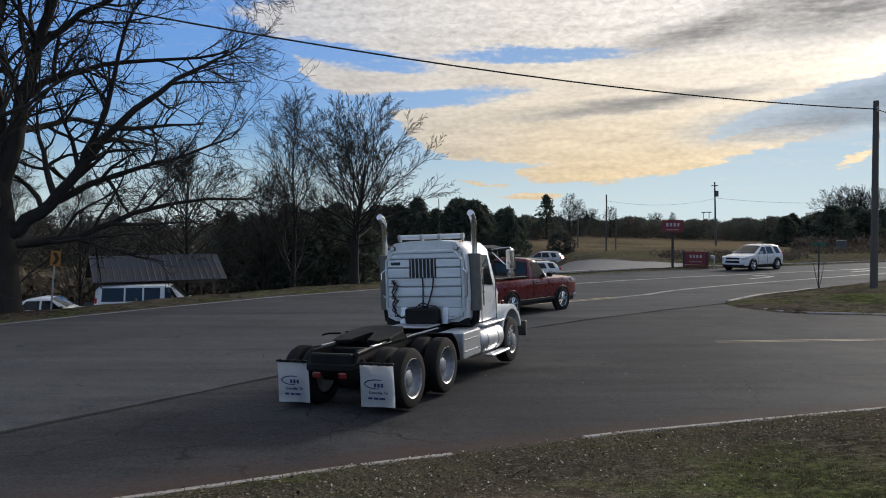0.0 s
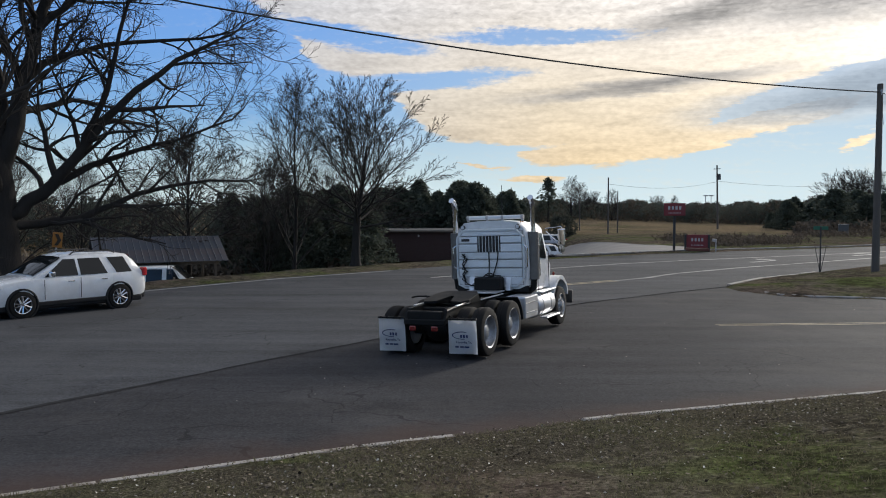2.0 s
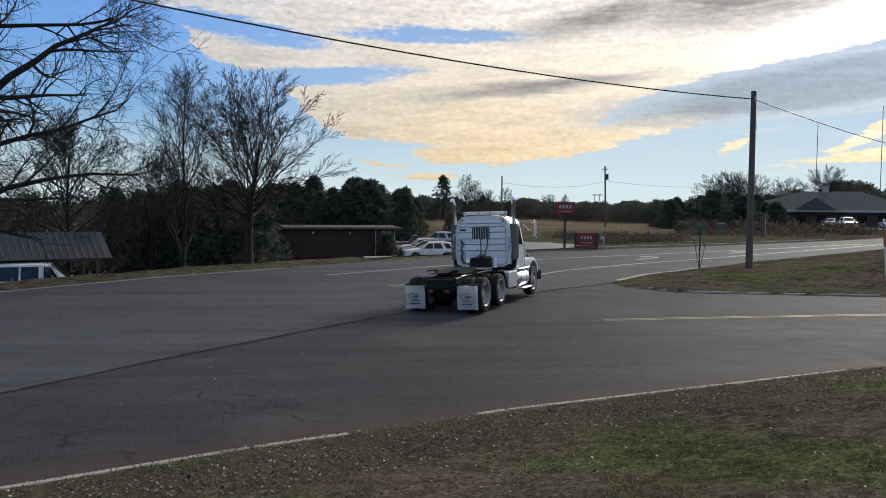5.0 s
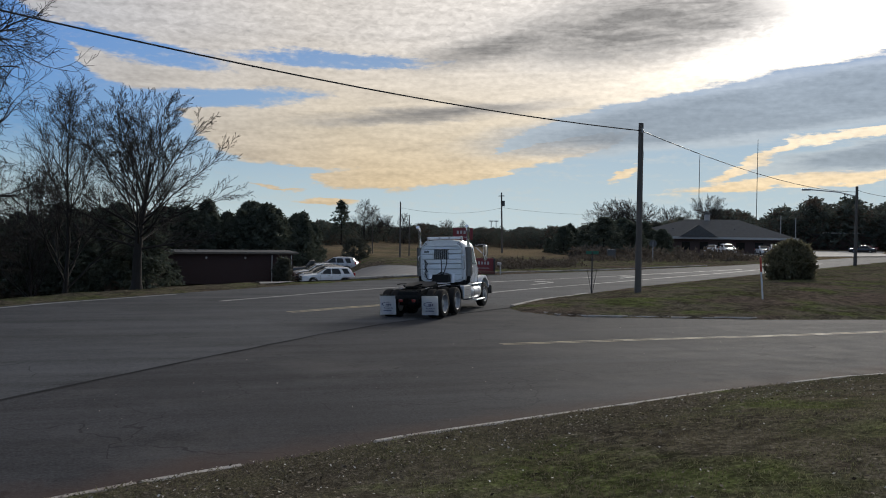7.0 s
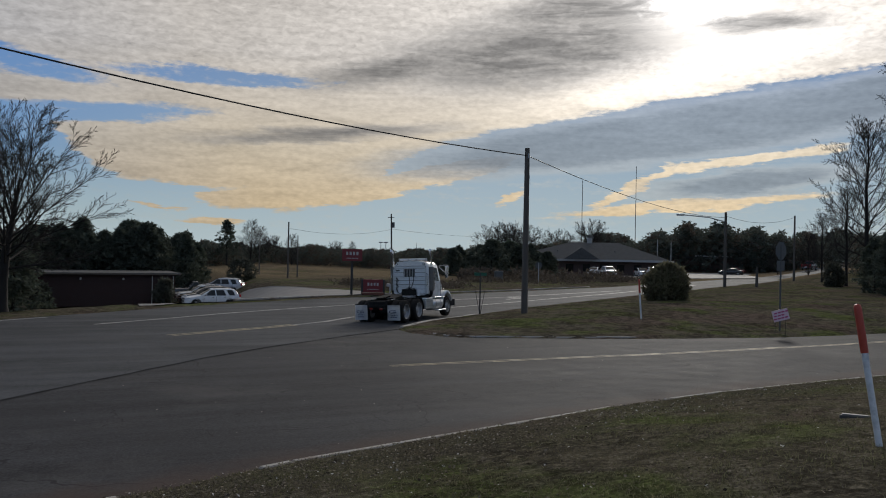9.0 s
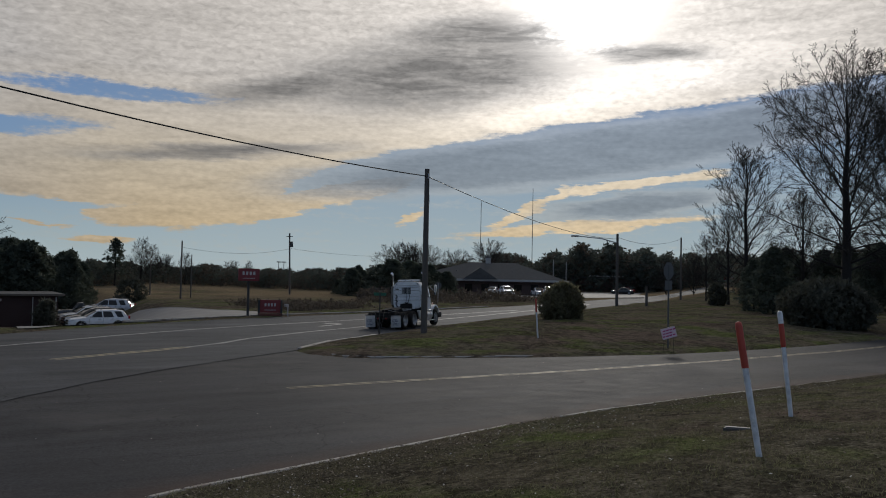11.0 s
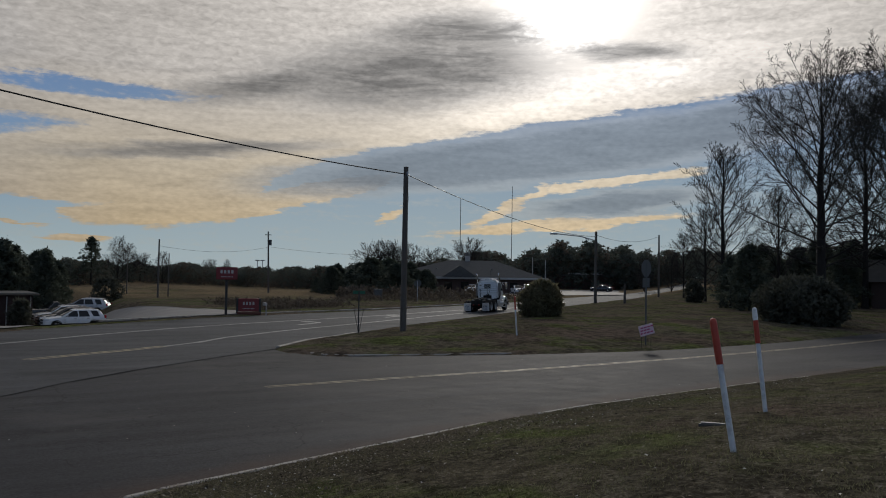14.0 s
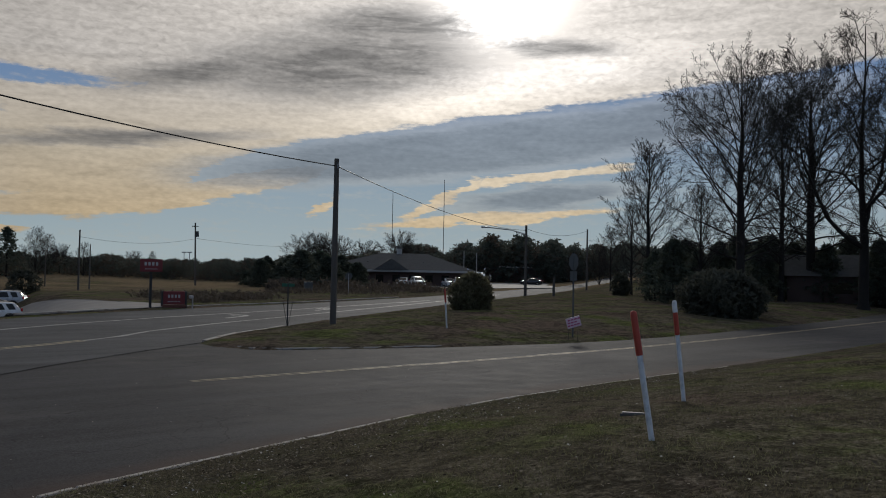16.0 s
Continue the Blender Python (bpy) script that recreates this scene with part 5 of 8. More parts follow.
def make_poles():
    root, b = utility_pole(28.45, 41.0, 8.45, "weathered wooden utility pole standing on the grass island", top=0.12)
    bm = bmesh.new()
    box(bm, (0.1, 0.30, 0.06), (0, 0, 8.12), bevel=0.01)
    cyl(bm, (0, -0.14, 7.95), (0, -0.14, 8.2), 0.03, seg=8)
    part("cable_clamp", bm, M_STEEL, root)
    top = b + Vector((0, 0, 8.08))
    tip = (-25.8, 14.9, 11.25)
    far_pole = empty("utility_pole", pose(-25.8, 14.9, float(ground_height(-25.8, 14.9)) - 0.1), "wooden utility pole carrying the overhead cable", "utility pole")
    bm = bmesh.new()
    cyl(bm, (0, 0, 0), (0, 0, 12.0), 0.17, 0.12, 12)
    part("pole", bm, M_WOOD_POLE, far_pole, smooth=True)
    cable("overhead_cable", top, tip, 1.12, 0.026, "thick black overhead cable drooping across the road")
    lb = Vector(at_az(41.9, 98, -0.1))
    cable("overhead_cable", top, lb + Vector((0, 0, 8.0)), 0.75, 0.022, "thin black overhead cable over the far road")
    # small guy wire on the pole
    bm = bmesh.new()
    cyl(bm, (0, -0.12, 7.9), (0.0, -0.35, 6.6), 0.008, seg=4)
    part("guy_wire", bm, M_WIRE, root)
    # street lamp pole far down the road
    lamp = empty("street_lamp", pose(*lb), "wooden street lamp pole with a long steel arm", "street lamp")
    bm = bmesh.new()
    cyl(bm, (0, 0, 0), (0, 0, 8.6), 0.19, 0.14, 10)
    part("pole", bm, M_WOOD_POLE, lamp, smooth=True)
    bm = bmesh.new()
    side = Vector((-math.cos(radians(41.9)), math.sin(radians(41.9)), 0))
    tube(bm, [Vector((0, 0, 7.5)), side * 1.8 + Vector((0, 0, 8.0)), side * 4.6 + Vector((0, 0, 8.3))], 0.06, 6)
    part("arm", bm, M_STEEL, lamp)
    bm = bmesh.new()
    box(bm, (0.9, 0.35, 0.2), side * 5.0 + Vector((0, 0, 8.3)), (0, 0, -41.9), bevel=0.06, seg=2)
    part("lamp_head", bm, M_STEEL, lamp)
    utility_pole(46.15, 120, 9.0, "wooden utility pole by the far road")
    utility_pole(19.0, 118, 8.9, "tall wooden utility pole with a transformer", arms=True, lean=-1.5, top=0.10)
    utility_pole(9.8, 105, 4.6, "wooden utility pole on the field", top=0.06)
    utility_pole(11.75, 92, 6.4, "wooden light pole on the field edge", top=0.075)
    utility_pole(12.4, 96, 5.0, "wooden utility pole on the field edge", top=0.055)
    utility_pole(43.9, 88, 2.2, "short wooden post beside the far road")
    a, c = Vector(at_az(11.75, 92, 5.6)), Vector(at_az(19.0, 118, 6.6))
    cable("overhead_cable", a, c, 0.7, 0.014, "thin far overhead cable")
    cable("overhead_cable", c, Vector(at_az(29, 130, 6.4)), 0.6, 0.014, "thin far overhead cable")
    cable("overhead_cable", lb + Vector((0, 0, 8.2)), Vector(at_az(46.15, 120, 8.7)), 0.8, 0.02, "thin black overhead cable over the far road")
    for az in (32.35, 36.0):
        x, y, z = at_az(az, 420)
        m = empty("radio_mast", pose(x, y, z), "thin guyed radio mast far off", "radio mast")
        bm = bmesh.new()
        cyl(bm, (0, 0, 0), (0, 0, 43 if az < 34 else 50), 0.24, 0.16, 4)
        part("mast", bm, M_SIGN_BACK, m)
    for az in (18.2, 18.55):
        x, y, z = at_az(az, 240)
        m = empty("field_light", pose(x, y, z), "far sports-field light pole", "light pole")
        bm = bmesh.new()
        cyl(bm, (0, 0, 0), (0, 0, 6.4), 0.12, 0.10, 6)
        part("pole", bm, M_STEEL, m)
        bm = bmesh.new()
        box(bm, (1.3, 0.3, 0.3), (0, 0, 6.4), bevel=0.05)
        part("lamp_head", bm, M_STEEL, m)


def device(parent, size, count, m, mat):
    """A row of plain blocks where a name stands."""
    bm = bmesh.new()
    for k in range(count):
        x, a, h = (k - (count - 1) / 2) * size * 0.50, size * 0.15, size * 0.24
        prism(bm, [(x - a, -h), (x + a, -h), (x + a, h), (x - a, h)], 0.0, 0.006, "z")
    bmesh.ops.transform(bm, matrix=m, verts=bm.verts[:])
    return part("emblem", bm, mat, parent)


def sign_panel(root, w, h, z, size):
    bm = bmesh.new()
    box(bm, (w, 0.22, h), (0, 0, z), bevel=0.02)
    part("panel", bm, M_SIGN_RED, root, "red sign panel with a white device")
    device(root, size, 4, pose(0, -0.112, z + h * 0.12, 90, 0, 0), M_SIGN_WHITE)
    bm = bmesh.new()
    n = 9
    for k in range(n):
        box(bm, (w * 0.045, 0.008, h * 0.06), (-w * 0.26 + k * w * 0.065, -0.114, z - h * 0.28))
    part("small_print", bm, M_SIGN_WHITE, root, "small white print")


def make_signs():
    x, y, z = at_az(16.2, 57.5)
    root = empty("pole_sign", pose(x, y, z, 0, 0, -14), "red roadside sign lettered in white on a dark pole", "sign")
    bm = bmesh.new()
    cyl(bm, (0, 0.12, -0.1), (0, 0.12, 3.3), 0.09, seg=10)
    part("pole", bm, M_DARK_STEEL, root)
    sign_panel(root, 1.42, 0.86, 2.86, 0.48)
    x, y, z = at_az(17.7, 58.5)
    root = empty("ground_sign", pose(x, y, z, 0, 0, -16), "low red monument sign with white lettering", "sign")
    for s in (-1, 1):
        bm = bmesh.new()
        box(bm, (0.14, 0.3, 1.25), (s * 0.78, 0, 0.52), bevel=0.015)
        part("post", bm, M_DARK_STEEL, root)
    bm = bmesh.new()
    box(bm, (1.6, 0.34, 0.2), (0, 0, 0.1), bevel=0.02)
    part("plinth", bm, M_BRICK, root)
    sign_panel(root, 1.42, 0.92, 0.68, 0.44)
    # small white box on a post
    x, y, z = at_az(18.9, 58)
    root = empty("mailbox", pose(x, y, z), "white mailbox on a white post", "mailbox")
    bm = bmesh.new()
    cyl(bm, (0, 0, -0.1), (0, 0, 0.8), 0.05, seg=8)
    part("post", bm, M_SIGN_WHITE, root)
    bm = bmesh.new()
    box(bm, (0.22, 0.45, 0.22), (-0.1, 0, 0.85), bevel=0.05, seg=2)
    part("box", bm, M_SIGN_WHITE, root)
    # street name sign on the island
    x, y, z = at_az(25.3, 40.5)
    root = empty("street_sign", pose(x, y, z), "green street name sign on a thin dark post", "street sign")
    bm = bmesh.new()
    cyl(bm, (0, 0, -0.1), (0, 0, 2.05), 0.035, seg=8)
    part("post", bm, M_DARK_STEEL, root)
    bm = bmesh.new()
    box(bm, (0.62, 0.012, 0.16), (0, 0, 2.0), (0, 0, -22), bevel=0.004)
    part("name_plate", bm, M_GREEN_SIGN, root, "green street name plate")
    for a in (0.32, -0.22):
        bm = bmesh.new()
        cyl(bm, (0.03, 0.03, -0.1), (a, 0.1, 1.2), 0.015, seg=5)
        part("stake", bm, M_WOOD_POLE, root)
    # back of a stop sign, with a small yard sign at its foot
    x, y, z = at_az(45.35, 36.5)
    root = empty("stop_sign", pose(x, y, z), "back of an octagonal road sign on a steel post", "road sign")
    bm = bmesh.new()
    box(bm, (0.06, 0.04, 3.7), (0, 0, 1.75))
    part("post", bm, M_SIGN_BACK, root)
    bm = bmesh.new()
    lathe(bm, [(0.40, -0.004), (0.40, 0.004)], pose(0, 0, 3.35) @ pose(0, 0, 0, 90, 0, 12) @ pose(0, 0, 0, 0, 0, 22.5), 8)
    part("plate", bm, M_SIGN_BACK, root, "grey back of an octagonal plate")
    bm = bmesh.new()
    box(bm, (0.55, 0.01, 0.42), (0, 0, 2.72), (0, 0, 12), bevel=0.003)
    part("lower_plate", bm, M_SIGN_BACK, root)
    x, y, z = at_az(45.4, 35.2)
    root = empty("yard_sign", pose(x, y, z, 0, 0, -30), "tilted pink and white yard sign on a wire stake", "yard sign")
    bm = bmesh.new()
    box(bm, (0.62, 0.02, 0.44), (0, 0, 0.78), (0, -16, 0))
    part("board", bm, M_PINK, root, "pink and white printed board")
    for k in range(3):
        for j in range(4 - k % 2):
            bm = bmesh.new()
            box(bm, (0.11, 0.006, 0.055), (-0.2 + j * 0.14, -0.014, 0.90 - k * 0.12 + (-0.2 + j * 0.14) * 0.28), (0, -16, 0))
            part("print_bar", bm, M_MAGENTA, root)
    for s in (-1, 1):
        bm = bmesh.new()
        cyl(bm, (s * 0.2, 0.015, -0.1), (s * 0.2, 0.015, 0.62 + s * 0.06), 0.008, seg=4)
        part("stake", bm, M_DARK_STEEL, root)
    # curve arrow sign behind the oak
    x, y, z = at_az(-25.75, 36)
    root = empty("arrow_sign", pose(x, y, z, 0, 6, 62), "yellow curve arrow sign on a leaning post", "road sign")
    bm = bmesh.new()
    cyl(bm, (0, 0, -0.1), (0, 0, 2.75), 0.035, seg=8)
    part("post", bm, M_STEEL, root)
    bm = bmesh.new()
    box(bm, (0.46, 0.012, 0.62), (0, -0.04, 2.45), bevel=0.004)
    part("plate", bm, M_YELLOW_SIGN, root)
    bm = bmesh.new()
    prism(bm, [(-0.14, 2.22), (0.02, 2.22), (0.17, 2.45), (0.02, 2.68), (-0.14, 2.68), (0.0, 2.45)], -0.056, -0.050, "y")
    part("chevron", bm, M_PLASTIC, root, "black chevron")
    for az, r in ((-20.6, 41.5), (-18.3, 43.0), (-16.1, 44.4)):
        x, y, z = at_az(az, r)
        bm = bmesh.new()
        cyl(bm, (0, 0, -0.1), (0, 0, 0.9 - z * 0), 0.06, seg=8)
        o = part("timber_post", bm, M_TIMBER)
        o.matrix_basis = pose(x, y, z)
        tagged(o, "short dark timber post at the roadside slope", "post", "roadside timber posts")


def marker_post(az, r, height, z, lean, cap):
    x, y = r * math.sin(radians(az)), r * math.cos(radians(az))
    root = empty("marker_post", pose(x, y, z, 0, lean, -az) , "white utility marker post with a faded red top" if not cap else "white utility marker post with a red band and white cap", "marker post", "utility marker posts")
    w = 0.036
    bm = bmesh.new()
    cyl(bm, (0, 0, -0.25), (0, 0, height * 0.66), w, w, 14)
    part("post", bm, M_POST_WHITE, root, smooth=True)
    bm = bmesh.new()
    top = height * (0.88 if cap else 1.0)
    prof = [(w * 1.12, height * 0.655), (w * 1.14, height * 0.66), (w * 1.14, top - 0.05)]
    prof += [(w * 1.12, top)] if cap else [(w * 1.0, top - 0.015), (w * 0.6, top), (0.004, top + 0.003)]
    lathe(bm, prof, seg=14)
    part("red_sleeve", bm, M_POST_RED, root, "faded red plastic sleeve", smooth=True)
    if cap:
        bm = bmesh.new()
        lathe(bm, [(w * 1.13, top), (w * 1.14, height - 0.05), (w * 0.9, height - 0.012), (w * 0.5, height), (0.004, height + 0.002)], seg=14)
        part("white_cap", bm, M_POST_WHITE, root, smooth=True)
    return root


def make_cover():
    """A small concrete lid set in the grass near the marker posts."""
    az, el, r = 50.09, -9.53, 5.0
    while 3 + r * math.tan(radians(el)) > float(ground_height(r * math.sin(radians(az)), r * math.cos(radians(az)))):
        r += 0.02
    x, y, z = at_az(az, r)
    root = empty("utility_cover", pose(x, y, z - 0.02, -8, 0, -az), "grey concrete utility cover sunk in the grass", "utility cover")
    bm = bmesh.new()
    box(bm, (0.50, 0.34, 0.09), (0, 0, -0.02), bevel=0.012)
    part("frame", bm, M_DARK_STEEL, root)
    bm = bmesh.new()
    box(bm, (0.36, 0.22, 0.03), (-0.04, -0.02, 0.03), (2, 0, 4), bevel=0.008)
    part("lid", bm, M_SIGN_BACK, root, "worn concrete lid")


def make_markers():
    make_cover()
    for az, el, top, cap, lean in ((51.2, -11.2, -2.45, False, -8.8), (53.1, -8.47, -1.71, True, -6.0), (36.5, -4.1, -1.35, False, -4.0)):
        # the distance at which the foot stands on the ground
        r = 5.0
        while 3 + r * math.tan(radians(el)) > float(ground_height(r * math.sin(radians(az)), r * math.cos(radians(az)))):
            r += 0.02
        z = 3 + r * math.tan(radians(el))
        marker_post(az, r, r * (math.tan(radians(top)) - math.tan(radians(el))), z, lean, cap)


# ---- buildings ----
def make_shed():
    x, y = -16.25, 46.2
    z = float(ground_height(x, y))
    root = empty("shed", pose(x, y, z, 0, 0, 28), "open timber shed with a rusty tin roof", "shed")
    zz = -0.2 - z
    w, d, eave, ridge = 6.3, 4.0, 2.42, 3.75
    for sx in (-1, -0.35, 0.35, 1):
        for sy in (-1, 1):
            bm = bmesh.new()
            box(bm, (0.14, 0.14, eave + 0.1), (sx * w * 0.46, sy * d * 0.45, eave / 2), bevel=0.01)
            part("post", bm, M_TIMBER, root)
    for sy in (-1, 1):
        bm = bmesh.new()
        box(bm, (w * 0.98, 0.1, 0.2), (0, sy * d * 0.45, eave), bevel=0.01)
        part("beam", bm, M_TIMBER, root)
        n = 20
        slope = math.degrees(math.atan2(ridge - eave, d * 0.62))
        length = math.hypot(ridge - eave, d * 0.62)
        for k in range(n):
            bm = bmesh.new()
            wd = (w + 0.7) / n
            prism(bm, [(-wd / 2, 0), (-wd / 2 + 0.03, 0.035), (-wd / 2 + 0.06, 0), (wd / 2 + 0.004, 0), (wd / 2 + 0.004, -0.012), (-wd / 2, -0.012)], -length / 2, length / 2, "y")
            o = part("roof_sheet", bm, M_TIN, root)
            o.matrix_basis = pose(-w / 2 - 0.35 + (k + 0.5) * wd, sy * d * 0.31, (ridge + eave) / 2 + 0.12, -sy * slope, 0, 0)
    for sx in (-1, 1):
        bm = bmesh.new()
        prism(bm, [(-d * 0.5, eave + 0.05), (d * 0.5, eave + 0.05), (0, ridge + 0.02)], sx * w * 0.46, sx * w * 0.47, "x")
        part("gable", bm, M_TIMBER, root)
    # plank wall at the near end
    for k in range(6):
        bm = bmesh.new()
        box(bm, (0.20, 0.03, eave - 0.1), (-w * 0.45 + 0.1 + k * 0.215, -d * 0.47, (eave - 0.1) / 2), bevel=0.006)
        part("plank", bm, M_TIMBER, root)
    bm = bmesh.new()
    box(bm, (0.9, 0.05, 1.5), (-w * 0.5 - 0.3, -d * 0.48, 0.75), bevel=0.01)
    part("door", bm, M_SIGN_BACK, root, "pale grey door panel")


def make_brick_building():
    x, y = 0.0, 76.0
    z = float(ground_height(2, 76)) - 0.1
    root = empty("brick_building", pose(x, y, z, 0, 0, 2), "long low dark red brick building with a flat roof", "building")
    w, d, h = 11.4, 8.0, 2.75
    for name, size, at in (("wall_front", (w, 0.25, h), (0, 0, h / 2)), ("wall_back", (w, 0.25, h), (0, d, h / 2)), ("wall_end", (0.25, d - 0.25, h), (w / 2 - 0.125, d / 2, h / 2)), ("wall_end", (0.25, d - 0.25, h), (-w / 2 + 0.125, d / 2, h / 2))):
        bm = bmesh.new()
        box(bm, size, at)
        part(name, bm, M_BRICKWALL, root)
    bm = bmesh.new()
    box(bm, (w + 0.9, d + 0.9, 0.18), (0, d / 2, h + 0.09), bevel=0.02)
    part("roof", bm, M_SHINGLE, root)
    bm = bmesh.new()
    box(bm, (w + 0.96, 0.04, 0.12), (0, -0.48, h + 0.08))
    part("fascia", bm, M_TIMBER, root, "weathered roof edge")
    for k, fx in enumerate((-0.18, 0.12, 0.42)):
        bm = bmesh.new()
        box(bm, (0.16, 0.14, 0.2), (fx * w, -0.19, h - 0.35), bevel=0.03)
        part("wall_lamp", bm, M_SIGN_WHITE, root, "small pale wall lamp")
    for fx in (0.33, 0.485):
        bm = bmesh.new()
        cyl(bm, (fx * w, -0.2, 0.2), (fx * w, -0.2, h - 0.1), 0.05, seg=6)
        part("downpipe", bm, M_TRIM, root)


def make_public_building():
    x, y, z = at_az(32.6, 150)
    z -= 0.3
    root = empty("public_building", pose(x, y, z, 0, 0, -30), "low brown brick public building with a wide hipped grey roof", "building")
    w, d, eave, ridge = 27.0, 16.0, 2.9, 6.1
    bm = bmesh.new()
    box(bm, (w, d, eave), (0, 0, eave / 2))
    part("wall", bm, M_BRICK_FAR, root)
    bm = bmesh.new()
    e = [bm.verts.new(v) for v in ((-w / 2 - 1, -d / 2 - 1, eave), (w / 2 + 1, -d / 2 - 1, eave), (w / 2 + 1, d / 2 + 1, eave), (-w / 2 - 1, d / 2 + 1, eave))]
    r = [bm.verts.new((-w * 0.10, 0, ridge)), bm.verts.new((w * 0.22, 0, ridge))]
    for f in ((e[0], e[1], r[1], r[0]), (e[1], e[2], r[1]), (e[2], e[3], r[0], r[1]), (e[3], e[0], r[0]), (e[3], e[2], e[1], e[0])):
        bm.faces.new(f)
    part("roof", bm, M_SHINGLE, root, "grey shingle hipped roof")
    bm = bmesh.new()
    prism(bm, [(-3.0, eave), (3.0, eave), (0, eave + 2.0)], -d / 2 - 1.4, -2.0, "y")
    o = part("porch_gable", bm, M_SHINGLE, root)
    o.matrix_basis = pose(-1.0, 0, 0.15)
    bm = bmesh.new()
    box(bm, (w + 2.1, 0.12, 0.35), (0, -d / 2 - 1.06, eave - 0.05))
    part("fascia", bm, M_TRIM, root, "white roof edge")
    bm = bmesh.new()
    box(bm, (0.9, 0.9, 1.1), (w * 0.03, 0, ridge + 0.3), bevel=0.03)
    part("cupola", bm, M_TRIM, root, "small white cupola")
    bm = bmesh.new()
    lathe(bm, [(0.8, 0), (0.1, 0.7), (0.01, 0.72)], pose(w * 0.03, 0, ridge + 0.85), 4)
    part("cupola_roof", bm, M_SHINGLE, root)
    for k in range(9):
        bm = bmesh.new()
        box(bm, (1.3, 0.1, 1.3), (-w * 0.43 + k * w * 0.107, -d / 2 - 0.03, 1.5))
        part("window", bm, M_GLASS, root, "dark window")
    for k in range(3):
        bm = bmesh.new()
        lathe(bm, [(0.15, 0), (0.13, 0.35), (0.01, 0.4)], pose(-5 + 5 * k, -d * 0.3, eave + 1.25), 8)
        part("roof_vent", bm, M_SIGN_BACK, root)
    # second low building and flag poles further up the hill
    x, y, z = at_az(40.6, 215)
    root = empty("far_building", pose(x, y, z, 0, 0, -40), "long low dark building on the far lot", "building")
    bm = bmesh.new()
    box(bm, (17, 10, 3.4), (0, 0, 1.7))
    part("wall", bm, M_BRICK_FAR, root)
    bm = bmesh.new()
    box(bm, (18, 11, 0.4), (0, 0, 3.6))
    part("roof", bm, M_SHINGLE, root)
    bm = bmesh.new()
    box(bm, (8.6, 0.3, 0.35), (2, -5.7, 4.0))
    part("canopy_edge", bm, M_TRIM, root, "bright canopy edge")
    for az, h in ((37.5, 7.5), (38.4, 7.0)):
        x, y, z = at_az(az, 190)
        m = empty("flag_pole", pose(x, y, z), "thin white flag pole", "flag pole")
        bm = bmesh.new()
        cyl(bm, (0, 0, 0), (0, 0, h), 0.12, 0.07, 6)
        part("pole", bm, M_TRIM, m)
    x, y, z = at_az(26.6, 100)
    root = empty("transformer_box", pose(x, y, z, 0, 0, -20), "small pale cabinet in the weeds", "cabinet")
    bm = bmesh.new()
    box(bm, (1.0, 0.8, 1.1), (0, 0, 0.55), bevel=0.04)
    part("cabinet", bm, M_SIGN_BACK, root)
    x, y, z = at_az(29.4, 92)
    root = empty("stop_sign", pose(x, y, z), "small grey road sign on a post by the far lot", "road sign")
    bm = bmesh.new()
    cyl(bm, (0, 0, -0.1), (0, 0, 2.2), 0.05, seg=6)
    part("post", bm, M_STEEL, root)
    bm = bmesh.new()
    lathe(bm, [(0.42, -0.01), (0.42, 0.01)], pose(0, 0, 1.95, 90, 0, -29), 8)
    part("plate", bm, M_SIGN_BACK, root)
    # house behind the tall trees
    x, y, z = at_az(63.5, 95)
    root = empty("house", pose(x, y, z, 0, 0, -62), "dark low house behind the lawn trees", "house")
    bm = bmesh.new()
    box(bm, (14, 8, 2.7), (0, 0, 1.35))
    part("wall", bm, M_BRICK_FAR, root)
    bm = bmesh.new()
    prism(bm, [(-4.6, 2.7), (4.6, 2.7), (0, 5.0)], -7.6, 7.6, "x")
    part("roof", bm, M_SHINGLE, root)
    bm = bmesh.new()
    box(bm, (2.2, 0.08, 1.1), (-2, -4.03, 1.5))
    part("window", bm, M_GLASS, root)
    # far car park, pale, up the road
    pts = [(at_az(a, r)[0], at_az(a, r)[1]) for a, r in ((33, 132), (39.2, 132), (44, 150), (43.6, 205), (39, 190), (33, 142))]
    bm = bmesh.new()
    prism(bm, pts, 0.05, 0.16, "z")
    tagged(part("far_parking_lot", bm, M_LOT), "pale car park before the public building", "parking lot", kind="structure")


def brick_wall_material():
    m = material("dark_red_brick_wall", (0.13, 0.052, 0.040), 0.9, vary=0.3, scale=6)
    t = m.node_tree
    b = t.nodes["Principled BSDF"]
    bt = t.nodes.new("ShaderNodeTexBrick")
    tc = t.nodes.new("ShaderNodeTexCoord")
    mp = t.nodes.new("ShaderNodeMapping")
    mp.inputs["Rotation"].default_value = (radians(90), 0, 0)
    t.links.new(tc.outputs["Object"], mp.inputs[0])
    t.links.new(mp.outputs[0], bt.inputs["Vector"])
    bt.inputs["Scale"].default_value = 4.6
    bt.inputs["Color1"].default_value, bt.inputs["Color2"].default_value, bt.inputs["Mortar"].default_value = (0.052, 0.023, 0.020, 1), (0.038, 0.018, 0.017, 1), (0.055, 0.048, 0.044, 1)
    t.links.new(bt.outputs["Color"], b.inputs["Base Color"])
    return m


M_BRICKWALL = brick_wall_material()


